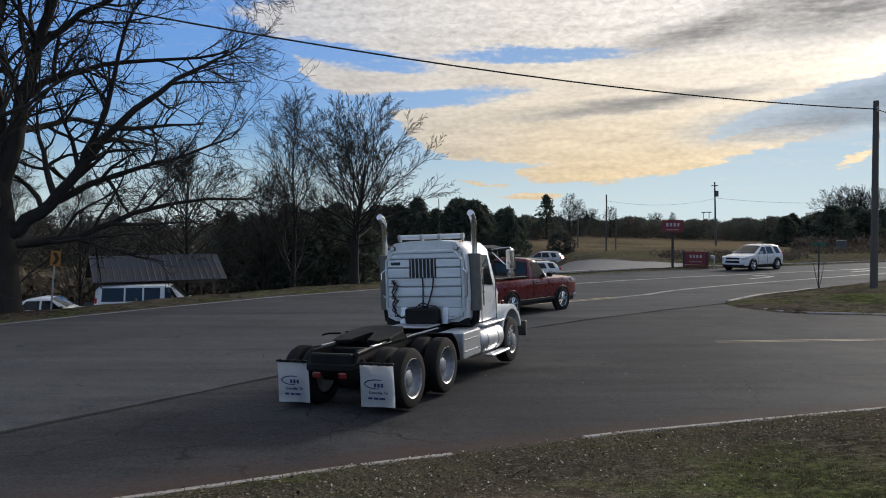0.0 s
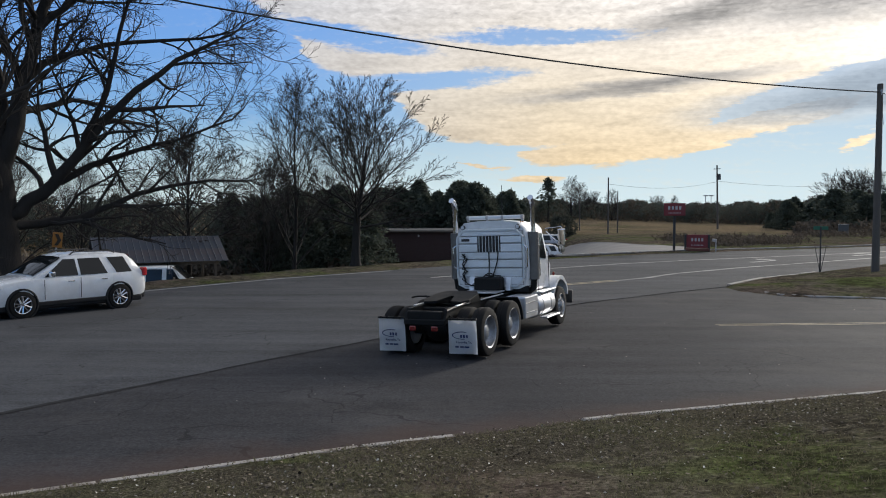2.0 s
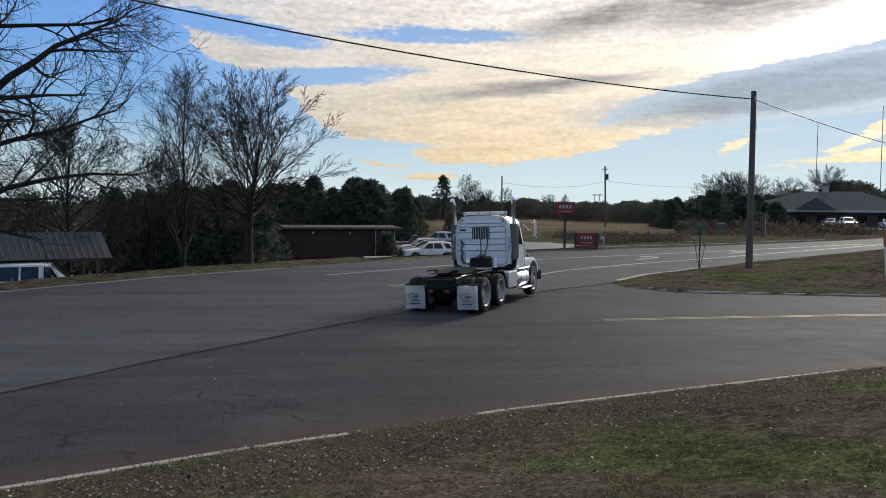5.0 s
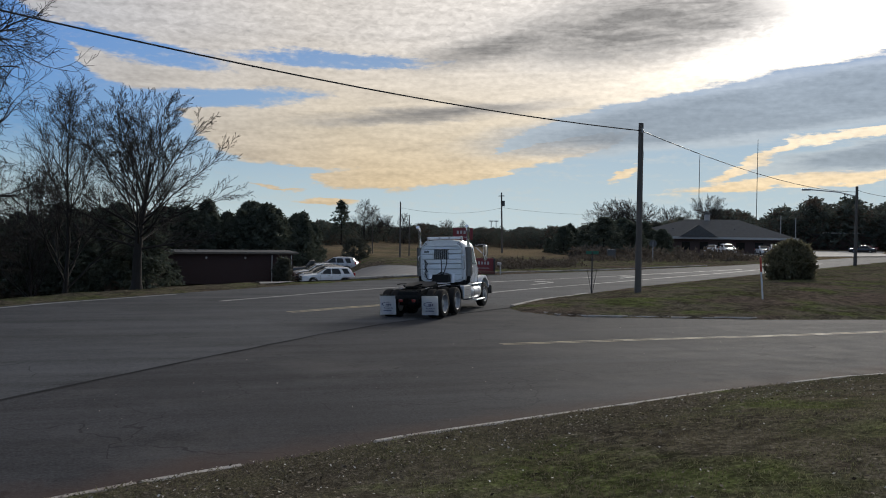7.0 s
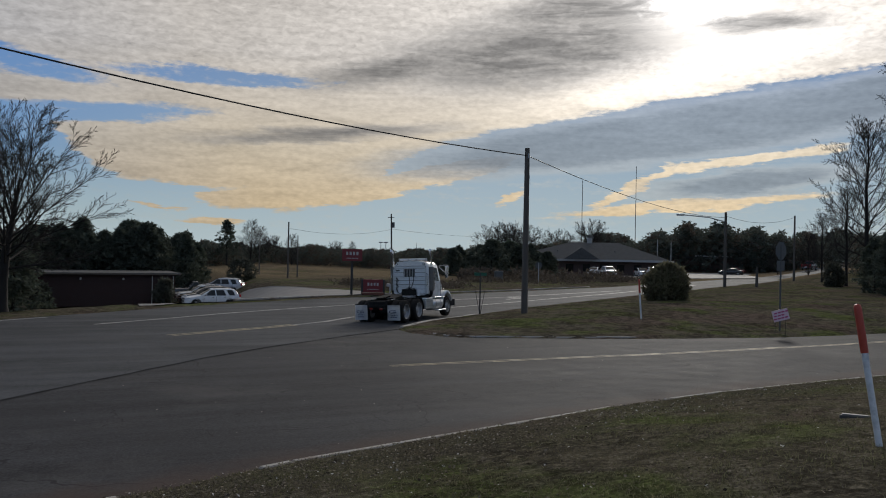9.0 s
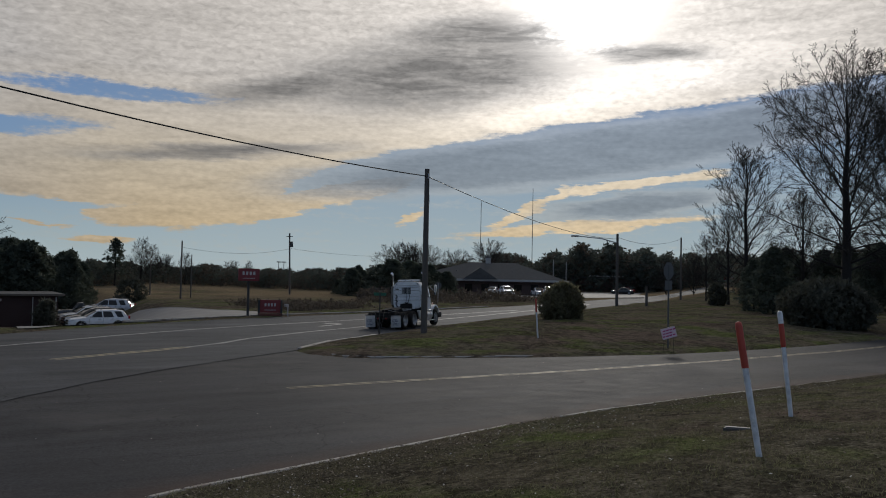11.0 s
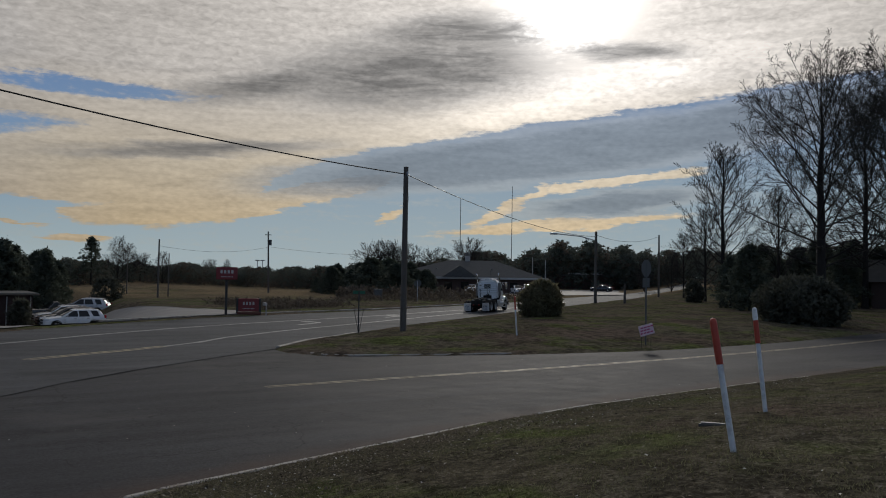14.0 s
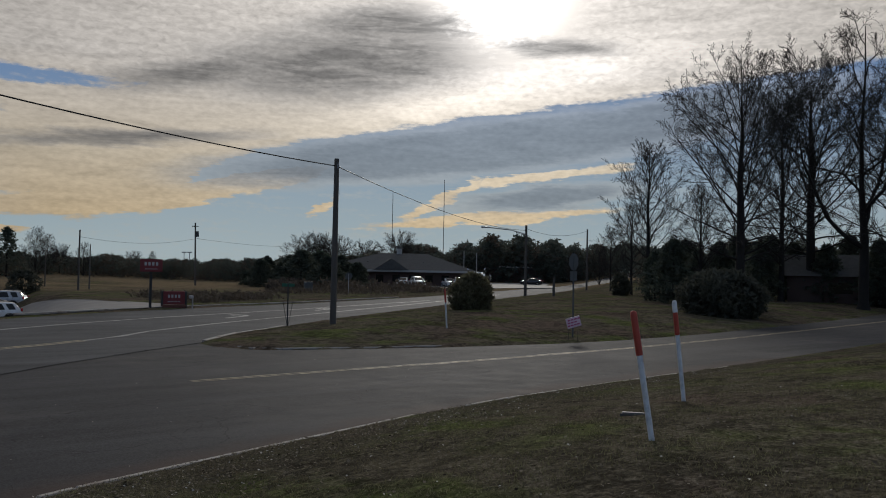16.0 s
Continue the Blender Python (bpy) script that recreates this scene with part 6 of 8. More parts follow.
# ---- grass blades and leaf litter on the near bank and the island ----
def make_litter():
    rng = random.Random(3)
    v, f = [], []
    for _ in range(60000):
        az, r = rng.uniform(-30, 68), 5.2 + 22 * rng.random() ** 1.5
        x, y = r * math.sin(radians(az)), r * math.cos(radians(az))
        k = float(line(KERB, x)) - y
        if k < 0.15:
            continue
        if noise.noise((x * 0.5, y * 0.5, 1.0)) < -0.25 and rng.random() < 0.8:
            continue
        z = float(ground_height(x, y))
        for _ in range(3):
            a, h = rng.uniform(0, 6.28), rng.uniform(0.012, 0.045)
            dx, dy = 0.006 * math.cos(a), 0.006 * math.sin(a)
            lx, ly = rng.gauss(0, 0.03), rng.gauss(0, 0.03)
            px, py = x + rng.gauss(0, 0.03), y + rng.gauss(0, 0.03)
            i = len(v)
            v += [(px - dx, py - dy, z - 0.01), (px + dx, py + dy, z - 0.01), (px + lx, py + ly, z + h)]
            f.append((i, i + 1, i + 2))
    tagged(raw("grass", v, f, M_BLADE), "short dull green and straw winter grass blades", "grass", kind="stuff")
    v, f = [], []
    for _ in range(110000):
        az, r = rng.uniform(-32, 68), 5.0 + 34 * rng.random() ** 1.25
        x, y = r * math.sin(radians(az)), r * math.cos(radians(az))
        k = float(line(KERB, x)) - y
        on_island = x > 11.5 and line(SIDE, x) + 0.3 < y < line(NEAR, x) - 0.3
        if k < 0.1 and not on_island:
            continue
        # leaves gather in a band along the foot of the bank
        band = math.exp(-((k - 1.6) / 1.5) ** 2) if k > 0 else 0.3
        if rng.random() > 0.10 + 0.9 * band * (0.4 + 0.9 * max(0, noise.noise((x * 0.4, y * 0.4, 7.0)) + 0.4)):
            continue
        z = float(ground_height(x, y)) + rng.uniform(0.008, 0.035)
        s = rng.uniform(0.008, 0.019) * rng.choice((1, 1, 1.5))
        m = pose(x, y, z, rng.gauss(0, 16), rng.gauss(0, 16), rng.uniform(0, 360))
        i = len(v)
        v += [tuple(m @ Vector(p)) for p in ((-s, 0, 0), (-s * 0.1, s * 0.8, s * 0.25), (s, 0, s * 0.3), (-s * 0.1, -s * 0.8, s * 0.2))]
        f.append((i, i + 1, i + 2, i + 3))
    tagged(raw("leaf_litter", v, f, M_LITTER), "scattered curled dry brown leaves on the grass", "leaf litter", kind="stuff")
    # a few leaves coloured pale to stand for glints of light
    v, f = [], []
    for _ in range(9000):
        az, r = rng.uniform(-32, 68), 5.0 + 20 * rng.random() ** 1.2
        x, y = r * math.sin(radians(az)), r * math.cos(radians(az))
        k = float(line(KERB, x)) - y
        if k < 0.15 or rng.random() > 0.05 + 0.5 * math.exp(-((k - 1.8) / 1.3) ** 2):
            continue
        s = rng.uniform(0.008, 0.022)
        m = pose(x, y, float(ground_height(x, y)) + rng.uniform(0.02, 0.04), rng.gauss(0, 18), rng.gauss(0, 18), rng.uniform(0, 360))
        i = len(v)
        v += [tuple(m @ Vector(p)) for p in ((-s, 0, 0), (0, s * 0.7, s * 0.3), (s, 0, s * 0.2), (0, -s * 0.7, s * 0.2))]
        f.append((i, i + 1, i + 2, i + 3))
    tagged(raw("bleached_leaves", v, f, M_PALE_LEAF), "scattered leaves on the bank, coloured pale as glints", "leaf litter", kind="stuff")
    # pebbles and bits of dirt on the apron
    bm = bmesh.new()
    for _ in range(60):
        x, y = rng.uniform(-6, 18), rng.uniform(12, 24)
        if line(KERB, x) + 0.3 < y < min(float(line(SEAM, x)) if x < 10.9 else 24, 24):
            s = rng.uniform(0.008, 0.022)
            bmesh.ops.create_icosphere(bm, subdivisions=1, radius=s, matrix=pose(x, y, s * 0.4, 0, 0, rng.uniform(0, 360)) @ Matrix.Diagonal((1, 0.7, 0.5, 1)))
    tagged(part("road_grit", bm, M_KERB), "small stones lying on the asphalt", "gravel", kind="stuff")


make_trees()
make_pines()
make_woods()
make_shrubs()
make_poles()
make_signs()
make_markers()
make_shed()
make_brick_building()
make_public_building()
make_litter()


# ---- vehicles: x forward, y left, z up from the road ----
def wheel(parent, name, x, y, r, width, side, style, steer=0.0):
    """A wheel with tyre, rim, hub; side is +1 left, -1 right."""
    root = new(name)
    root.empty_display_size = 0.1
    root.parent = parent
    root.matrix_basis = pose(x, y, r, 90 * -side, 0, 0)          # local z points outwards
    bm = bmesh.new()
    w = width / 2
    rim = r * (0.60 if style == "truck" else 0.66)
    lathe(bm, [(rim, -w), (r * 0.86, -w), (r * 0.95, -w * 0.9), (r, -w * 0.6), (r, -w * 0.12), (r * 0.985, -w * 0.08), (r * 0.985, w * 0.08), (r, w * 0.12),
               (r, w * 0.6), (r * 0.95, w * 0.9), (r * 0.86, w), (rim * 1.03, w), (rim, w * 0.9)], seg=32, caps=False)
    part("tyre", bm, M_RUBBER, root, smooth=True)
    bm = bmesh.new()
    if style == "truck_rear":
        lathe(bm, [(rim * 0.9, -w * 0.8), (rim * 1.04, w * 0.9), (rim * 1.0, w * 1.02), (rim * 0.93, w * 0.9), (rim * 0.88, w * 0.2), (rim * 0.80, -w * 0.05), (rim * 0.45, -w * 0.05), (rim * 0.42, w * 0.35), (rim * 0.30, w * 0.5), (0.01, w * 0.5)], seg=32)
        part("rim", bm, M_RIM, root, "polished deep aluminium rim", smooth=True)
        bm = bmesh.new()
        for k in range(10):
            a = k * math.pi / 5
            cyl(bm, (rim * 0.62 * math.cos(a), rim * 0.62 * math.sin(a), -w * 0.05), (rim * 0.62 * math.cos(a), rim * 0.62 * math.sin(a), w * 0.12), 0.02, seg=6)
        tagged(part("wheel_nuts", bm, M_CHROME, root), kind="stuff")
    elif style == "truck":
        lathe(bm, [(rim * 0.9, -w * 0.8), (rim * 1.04, w * 0.9), (rim * 1.0, w * 1.03), (rim * 0.94, w * 0.95), (rim * 0.90, w * 0.72), (rim * 0.5, w * 0.98), (rim * 0.42, w * 1.0), (rim * 0.40, w * 1.25), (rim * 0.25, w * 1.32), (0.01, w * 1.34)], seg=32)
        part("rim", bm, M_RIM, root, "polished aluminium front rim", smooth=True)
        for k in range(10):
            bm = bmesh.new()
            a = k * math.pi / 5
            q = Vector((rim * 0.72 * math.cos(a), rim * 0.72 * math.sin(a), w * 0.80))
            cyl(bm, q, q + Vector((0, 0, w * 0.08)), 0.033, seg=8)
            part("rim_hole", bm, M_PLASTIC, root)
        bm = bmesh.new()
        for k in range(10):
            a = (k + 0.5) * math.pi / 5
            cyl(bm, (rim * 0.55 * math.cos(a), rim * 0.55 * math.sin(a), w * 0.9), (rim * 0.55 * math.cos(a), rim * 0.55 * math.sin(a), w * 1.12), 0.018, seg=6)
        tagged(part("wheel_nuts", bm, M_CHROME, root), kind="stuff")
    else:
        lathe(bm, [(rim * 0.9, -w * 0.8), (rim * 1.02, w * 0.88), (rim, w * 1.0), (rim * 0.92, w * 0.95), (rim * 0.88, w * 0.3), (rim * 0.2, w * 0.25), (0.01, w * 0.25)], seg=28)
        part("rim", bm, M_DARK_STEEL, root, smooth=True)
        bm = bmesh.new()
        for k in range(5):
            a = k * 2 * math.pi / 5
            c, s = math.cos(a), math.sin(a)
            for o in (-1, 1):
                tube(bm, [(0.03 * c - o * 0.02 * s, 0.03 * s + o * 0.02 * c, w * 0.72), (rim * 0.93 * c - o * 0.055 * s, rim * 0.93 * s + o * 0.055 * c, w * 0.92)], 0.026, 5)
        lathe(bm, [(0.075, w * 0.6), (0.07, w * 0.85), (0.01, w * 0.88)], seg=14)
        lathe(bm, [(rim * 1.03, w * 0.90), (rim * 1.0, w * 1.03), (rim * 0.93, w * 0.98), (rim * 0.92, w * 0.9)], seg=28, caps=False)
        part("spokes", bm, M_CHROME, root, "bright five-spoke alloy", smooth=True)
    return root


def loft(bm, sections):
    """sections: rings of points, equal in number, front to back; closed at both ends."""
    rings = [[bm.verts.new(p) for p in s] for s in sections]
    n = len(rings[0])
    for a, b in zip(rings, rings[1:]):
        for k in range(n):
            bm.faces.new((a[k], a[(k + 1) % n], b[(k + 1) % n], b[k]))
    bm.faces.new(rings[0][::-1])
    bm.faces.new(rings[-1])
    return bm


def hull_ring(x, zb, zt, hw, crown=0.03):
    h = zt - zb
    half = [(hw * 0.80, zb), (hw * 0.95, zb + 0.07 * h), (hw * 0.99, zb + 0.25 * h), (hw, zb + 0.55 * h), (hw * 0.985, zb + 0.80 * h), (hw * 0.95, zb + 0.93 * h), (hw * 0.82, zt), (hw * 0.4, zt + crown)]
    return [(x, y, z) for y, z in half] + [(x, -y, z) for y, z in half[::-1]]


def cabin_ring(x, zb, zt, hb, ht, crown=0.03):
    half = [(hb, zb), (hb * 0.985, zb + 0.25 * (zt - zb)), (ht * 1.05, zb + 0.80 * (zt - zb)), (ht * 0.97, zt - 0.03), (ht * 0.8, zt + crown * 0.6), (ht * 0.35, zt + crown)]
    return [(x, y, z) for y, z in half] + [(x, -y, z) for y, z in half[::-1]]


def arch(bm, x, z, r, y, side, thick=0.03):
    """A dark wheel-arch plate with a lip; its black disc stands for the shaded wheel well."""
    lathe(bm, [(r, -0.10), (r, thick * 0.5), (r * 0.97, thick), (r * 0.9, thick), (r * 0.88, 0)], Matrix.Translation((x, y, z)) @ pose(0, 0, 0, -90 * side, 0, 0), 26)


def pane(bm, corners, out, inset=0.0):
    """A glass pane from four corners, pushed outwards."""
    c = [Vector(p) for p in corners]
    mid = sum(c, Vector()) / len(c)
    n = (c[1] - c[0]).cross(c[-1] - c[0]).normalized()
    if n.dot(Vector(out)) < 0:
        n = -n
    lo = [bm.verts.new(p + (mid - p) * inset - n * 0.01) for p in c]
    hi = [bm.verts.new(p + (mid - p) * (inset + 0.02) + n * 0.008) for p in c]
    bm.faces.new(hi)
    k = len(c)
    for i in range(k):
        bm.faces.new((lo[i], lo[(i + 1) % k], hi[(i + 1) % k], hi[i]))


def make_car(name, label, paint, spec, group=""):
    """A car from its side profile: hull, cabin, glass, lamps, wheels. spec: dict of lengths."""
    root = empty(name, pose(0, 0, 0), label, spec.get("category", "car"), group)
    L, W, zr = spec["L"] / 2, spec["W"] / 2, spec["r"]
    zb, belt, H = spec["zb"], spec["belt"], spec["H"]
    wb = spec["wb"] / 2
    bm = bmesh.new()
    loft(bm, [hull_ring(L * f, zb + b, t, W * w) for f, b, t, w in spec["hull"]])
    part("body", bm, paint, root, smooth=True)
    bm = bmesh.new()
    box(bm, (2 * L * 0.93, 2 * W * 0.93, 0.18), (0, 0, zb - 0.02), bevel=0.04)
    part("underbody", bm, M_PLASTIC, root)
    if "cabin" in spec:
        bm = bmesh.new()
        loft(bm, [cabin_ring(L * f, belt - 0.06, t, W * 0.93, W * w) for f, t, w in spec["cabin"]])
        part("cabin", bm, paint, root, smooth=True)
    # side glass, front and back glass
    for s in (-1, 1):
        for x0, x1, u0, u1, name2 in spec["side_glass"]:
            bm = bmesh.new()
            yb, yt = W * 0.925, W * spec.get("wt", 0.80)
            z0, z1 = belt + 0.02, H - 0.13
            f = 1.012
            pane(bm, [(L * x0, s * yb * f, z0), (L * x1, s * yb * f, z0), (L * u1, s * yt * 1.035, z1), (L * u0, s * yt * 1.035, z1)], (0, s, 0))
            part("side_window", bm, M_GLASS, root, "dark tinted glass")
    # front and back glass follow the curve of the cabin
    for key, sx in (("front_glass", 1), ("back_glass", -1)):
        if key in spec:
            f0, f1 = spec[key]
            sec = sorted(spec["cabin"])
            bm = bmesh.new()
            rows = []
            for i in range(7):
                f = f0 + (f1 - f0) * i / 6
                top = float(np.interp(f, [c[0] for c in sec], [c[1] for c in sec]))
                ht = W * float(np.interp(f, [c[0] for c in sec], [c[2] for c in sec]))
                row = []
                for q in (-0.90, -0.80, -0.35, 0.0, 0.35, 0.80, 0.90):
                    dz = float(np.interp(abs(q), [0, 0.35, 0.8, 0.97], [0.03, 0.03, 0.018, -0.03]))
                    row.append(bm.verts.new((L * f + sx * 0.02, q * ht, top + dz + 0.028)))
                rows.append(row)
            faces = [bm.faces.new((rows[i][j], rows[i][j + 1], rows[i + 1][j + 1], rows[i + 1][j])) for i in range(6) for j in range(6)]
            bmesh.ops.recalc_face_normals(bm, faces=bm.faces[:])
            bmesh.ops.solidify(bm, geom=faces, thickness=0.006)
            part("windscreen" if sx > 0 else "rear_window", bm, M_GLASS, root, "dark glass", smooth=True)
    for s in (-1, 1):
        for x in (wb, -wb):
            bm = bmesh.new()
            arch(bm, x, zr * 1.02, zr * 1.19, s * (W - 0.005), s)
            part("wheel_arch", bm, M_PLASTIC, root)
            wheel(root, "wheel", x, s * (W - 0.08), zr, 0.23, s, "car")
        bm = bmesh.new()
        box(bm, (2 * wb - 2.1 * zr, 0.05, 0.12), (0, s * (W - 0.012), zb + 0.05), bevel=0.02)
        part("sill", bm, M_PLASTIC, root)
        bm = bmesh.new()
        box(bm, (0.12, 0.2, 0.15), (L * spec["mirror"], s * (W + 0.08), belt + 0.1), bevel=0.04, seg=2)
        part("door_mirror", bm, spec.get("mirror_mat", M_CHROME), root)
        for x in spec["handles"]:
            bm = bmesh.new()
            box(bm, (0.2, 0.03, 0.035), (L * x, s * (W + 0.005), belt - 0.13), bevel=0.01)
            part("door_handle", bm, spec.get("mirror_mat", M_CHROME), root)
        for x in spec["seams"]:
            bm = bmesh.new()
            box(bm, (0.012, 0.012, belt - zb - 0.2), (L * x, s * (W * 0.995), (belt + zb) / 2 + 0.05))
            part("door_seam", bm, M_PLASTIC, root)
        fz = spec["lamp_z"]
        bm = bmesh.new()
        box(bm, (0.46, 0.26, 0.15), (L * 0.90, s * W * 0.80, fz + 0.04), (0, 12, -s * 24), bevel=0.05, seg=2)
        part("headlight", bm, M_LENS, root, "clear headlight")
        bm = bmesh.new()
        box(bm, (0.16, 0.17, spec["tail_h"]), (-L * 0.965, s * W * 0.86, spec["tail_z"]), (0, 0, s * 12), bevel=0.04, seg=2)
        part("tail_light", bm, M_TAIL, root, "red tail light")
    bm = bmesh.new()
    box(bm, (0.06, W * 1.05, 0.12), (L * 0.985, 0, spec["lamp_z"] + 0.0), bevel=0.02)
    box(bm, (0.06, W * 1.15, 0.17), (L * 0.99, 0, spec["lamp_z"] - 0.22), bevel=0.02)
    part("grille", bm, M_PLASTIC, root)
    bm = bmesh.new()
    box(bm, (0.05, W * 1.1, 0.025), (L * 0.998, 0, spec["lamp_z"] - 0.08), bevel=0.008)
    part("grille_bar", bm, M_CHROME, root)
    for sx in (1, -1):
        bm = bmesh.new()
        box(bm, (0.22, W * spec.get("bumper_w", 1.86), 0.2), (sx * L * 0.945, 0, zb + 0.05), bevel=0.06, seg=2)
        part("bumper", bm, spec.get("bumper_mat", M_PLASTIC), root)
    bm = bmesh.new()
    box(bm, (0.02, 0.34, 0.13), (-L * 0.995, 0, spec["plate_z"]), bevel=0.004)
    part("number_plate", bm, M_SIGN_WHITE, root)
    if spec.get("rails"):
        for s in (-1, 1):
            bm = bmesh.new()
            a, b = spec["rails"]
            tube(bm, [(L * a, s * W * 0.70, H - 0.02), (L * a - 0.12, s * W * 0.70, H + 0.06), (L * b + 0.12, s * W * 0.70, H + 0.06), (L * b, s * W * 0.70, H - 0.02)], 0.02, 6)
            part("roof_rail", bm, M_DARK_STEEL, root)
    return root


SUV = dict(L=4.77, W=1.84, H=1.68, wb=2.86, r=0.37, zb=0.30, belt=1.06, mirror=0.27, handles=(0.02, -0.40), seams=(0.34, -0.10), lamp_z=0.80, tail_z=1.06, tail_h=0.27, plate_z=0.85,
           hull=[(1.0, .14, .64, .66), (.985, .06, .76, .80), (.955, .02, .86, .89), (.90, 0, .93, .95), (.78, 0, 1.00, .985), (.58, 0, 1.06, 1), (.40, 0, 1.09, 1), (.1, 0, 1.09, .99), (-.3, 0, 1.10, .985), (-.6, 0, 1.13, 1), (-.80, 0, 1.14, .99),
                 (-.92, .02, 1.12, .95), (-.97, .06, 1.05, .90), (-.995, .12, .92, .84)],
           cabin=[(.47, 1.07, .88), (.34, 1.24, .85), (.18, 1.46, .815), (.06, 1.60, .79), (-.08, 1.665, .775), (-.35, 1.68, .765), (-.62, 1.655, .76), (-.76, 1.60, .76), (-.84, 1.44, .79), (-.93, 1.12, .85)],
           side_glass=[(.33, -.08, .085, -.06, "a"), (-.11, -.46, -.09, -.37, "b"), (-.58, -.79, -.47, -.69, "c")], front_glass=(.44, .09), back_glass=(-.90, -.78), rails=(-0.02, -.60), wt=0.775, bumper_w=1.66)
PICKUP = dict(L=5.22, W=2.0, H=1.87, wb=3.02, r=0.40, zb=0.42, belt=1.20, category="pickup truck", mirror=0.22, handles=(0.0,), seams=(0.26, -0.10), lamp_z=0.98, tail_z=1.02, tail_h=0.42, plate_z=0.70, bumper_mat=M_CHROME,
              hull=[(1.0, .1, 1.0, .80), (.98, .02, 1.10, .92), (.9, 0, 1.15, .97), (.6, 0, 1.20, 1), (.3, 0, 1.22, 1), (-.12, 0, 1.22, 1), (-.14, 0, 1.24, 1), (-.6, 0, 1.24, 1), (-.96, 0, 1.24, .985), (-.985, .05, 1.22, .97)],
              cabin=[(.30, 1.22, .84), (.2, 1.48, .80), (.10, 1.76, .76), (.02, 1.85, .74), (-.07, 1.84, .74), (-.105, 1.70, .77), (-.13, 1.22, .85)],
              side_glass=[(.22, -.07, .085, -.06, "a")], front_glass=(.26, .07), back_glass=(-.135, -.10), wt=0.755, mirror_mat=M_PLASTIC)
SEDAN = dict(L=4.8, W=1.84, H=1.45, wb=2.8, r=0.33, zb=0.22, belt=0.92, mirror=0.26, handles=(0.05, -0.35), seams=(0.28, -0.12, -0.5), lamp_z=0.68, tail_z=0.85, tail_h=0.2, plate_z=0.75,
             hull=[(1.0, .12, .62, .74), (.98, .04, .72, .88), (.9, 0, .82, .95), (.6, 0, .90, 1), (.3, 0, .94, 1), (-.4, 0, .97, 1), (-.8, 0, .98, .98), (-.96, .04, .93, .92), (-.995, .1, .85, .85)],
             cabin=[(.38, .93, .86), (.2, 1.22, .80), (.06, 1.41, .75), (-.15, 1.44, .74), (-.38, 1.36, .74), (-.55, 1.15, .78), (-.70, .95, .84)],
             side_glass=[(.26, -.10, .06, -.10, "a"), (-.13, -.5, -.13, -.36, "b")], front_glass=(.33, .07), back_glass=(-.66, -.40), wt=0.75, mirror_mat=M_PLASTIC)
VAN = dict(L=5.6, W=2.06, H=2.15, wb=3.3, r=0.36, zb=0.3, belt=1.28, category="van", mirror=0.50, handles=(0.30, -0.1), seams=(0.55, 0.2, -0.2), lamp_z=0.95, tail_z=1.25, tail_h=0.5, plate_z=0.9,
           hull=[(1.0, .1, .82, .80), (.97, .03, 1.0, .90), (.85, 0, 1.14, .96), (.7, 0, 1.24, .99), (.5, 0, 1.30, 1), (-.5, 0, 1.32, 1), (-.93, 0, 1.32, 1), (-.99, .05, 1.28, .98)],
           cabin=[(.74, 1.28, .86), (.55, 1.75, .83), (.42, 2.06, .80), (.3, 2.13, .79), (-.4, 2.14, .79), (-.9, 2.12, .80), (-.965, 1.95, .84), (-.985, 1.28, .9)],
           side_glass=[(.58, .30, .42, .30, "a"), (.22, -.08, .22, -.08, "b"), (-.11, -.42, -.11, -.42, "c"), (-.45, -.86, -.45, -.85, "d")], front_glass=(.68, .40), wt=0.80, mirror_mat=M_PLASTIC)


def pickup_bed(root):
    """The open load bed, tailgate and its rails on a pickup."""
    bm = bmesh.new()
    box(bm, (2.08, 1.5, 0.02), (-1.50, 0, 1.262))
    part("bed_liner", bm, M_PLASTIC, root, "dark open load bed")
    for s in (-1, 1):
        bm = bmesh.new()
        box(bm, (2.1, 0.1, 0.06), (-1.5, s * 0.86, 1.27), bevel=0.015)
        part("bed_rail", bm, M_PLASTIC, root)
    bm = bmesh.new()
    box(bm, (0.05, 1.56, 0.42), (-2.58, 0, 1.03), bevel=0.015)
    part("tailgate", bm, M_RED, root)
    bm = bmesh.new()
    box(bm, (0.03, 0.26, 0.06), (-2.61, 0, 1.08), bevel=0.01)
    part("tailgate_handle", bm, M_PLASTIC, root)


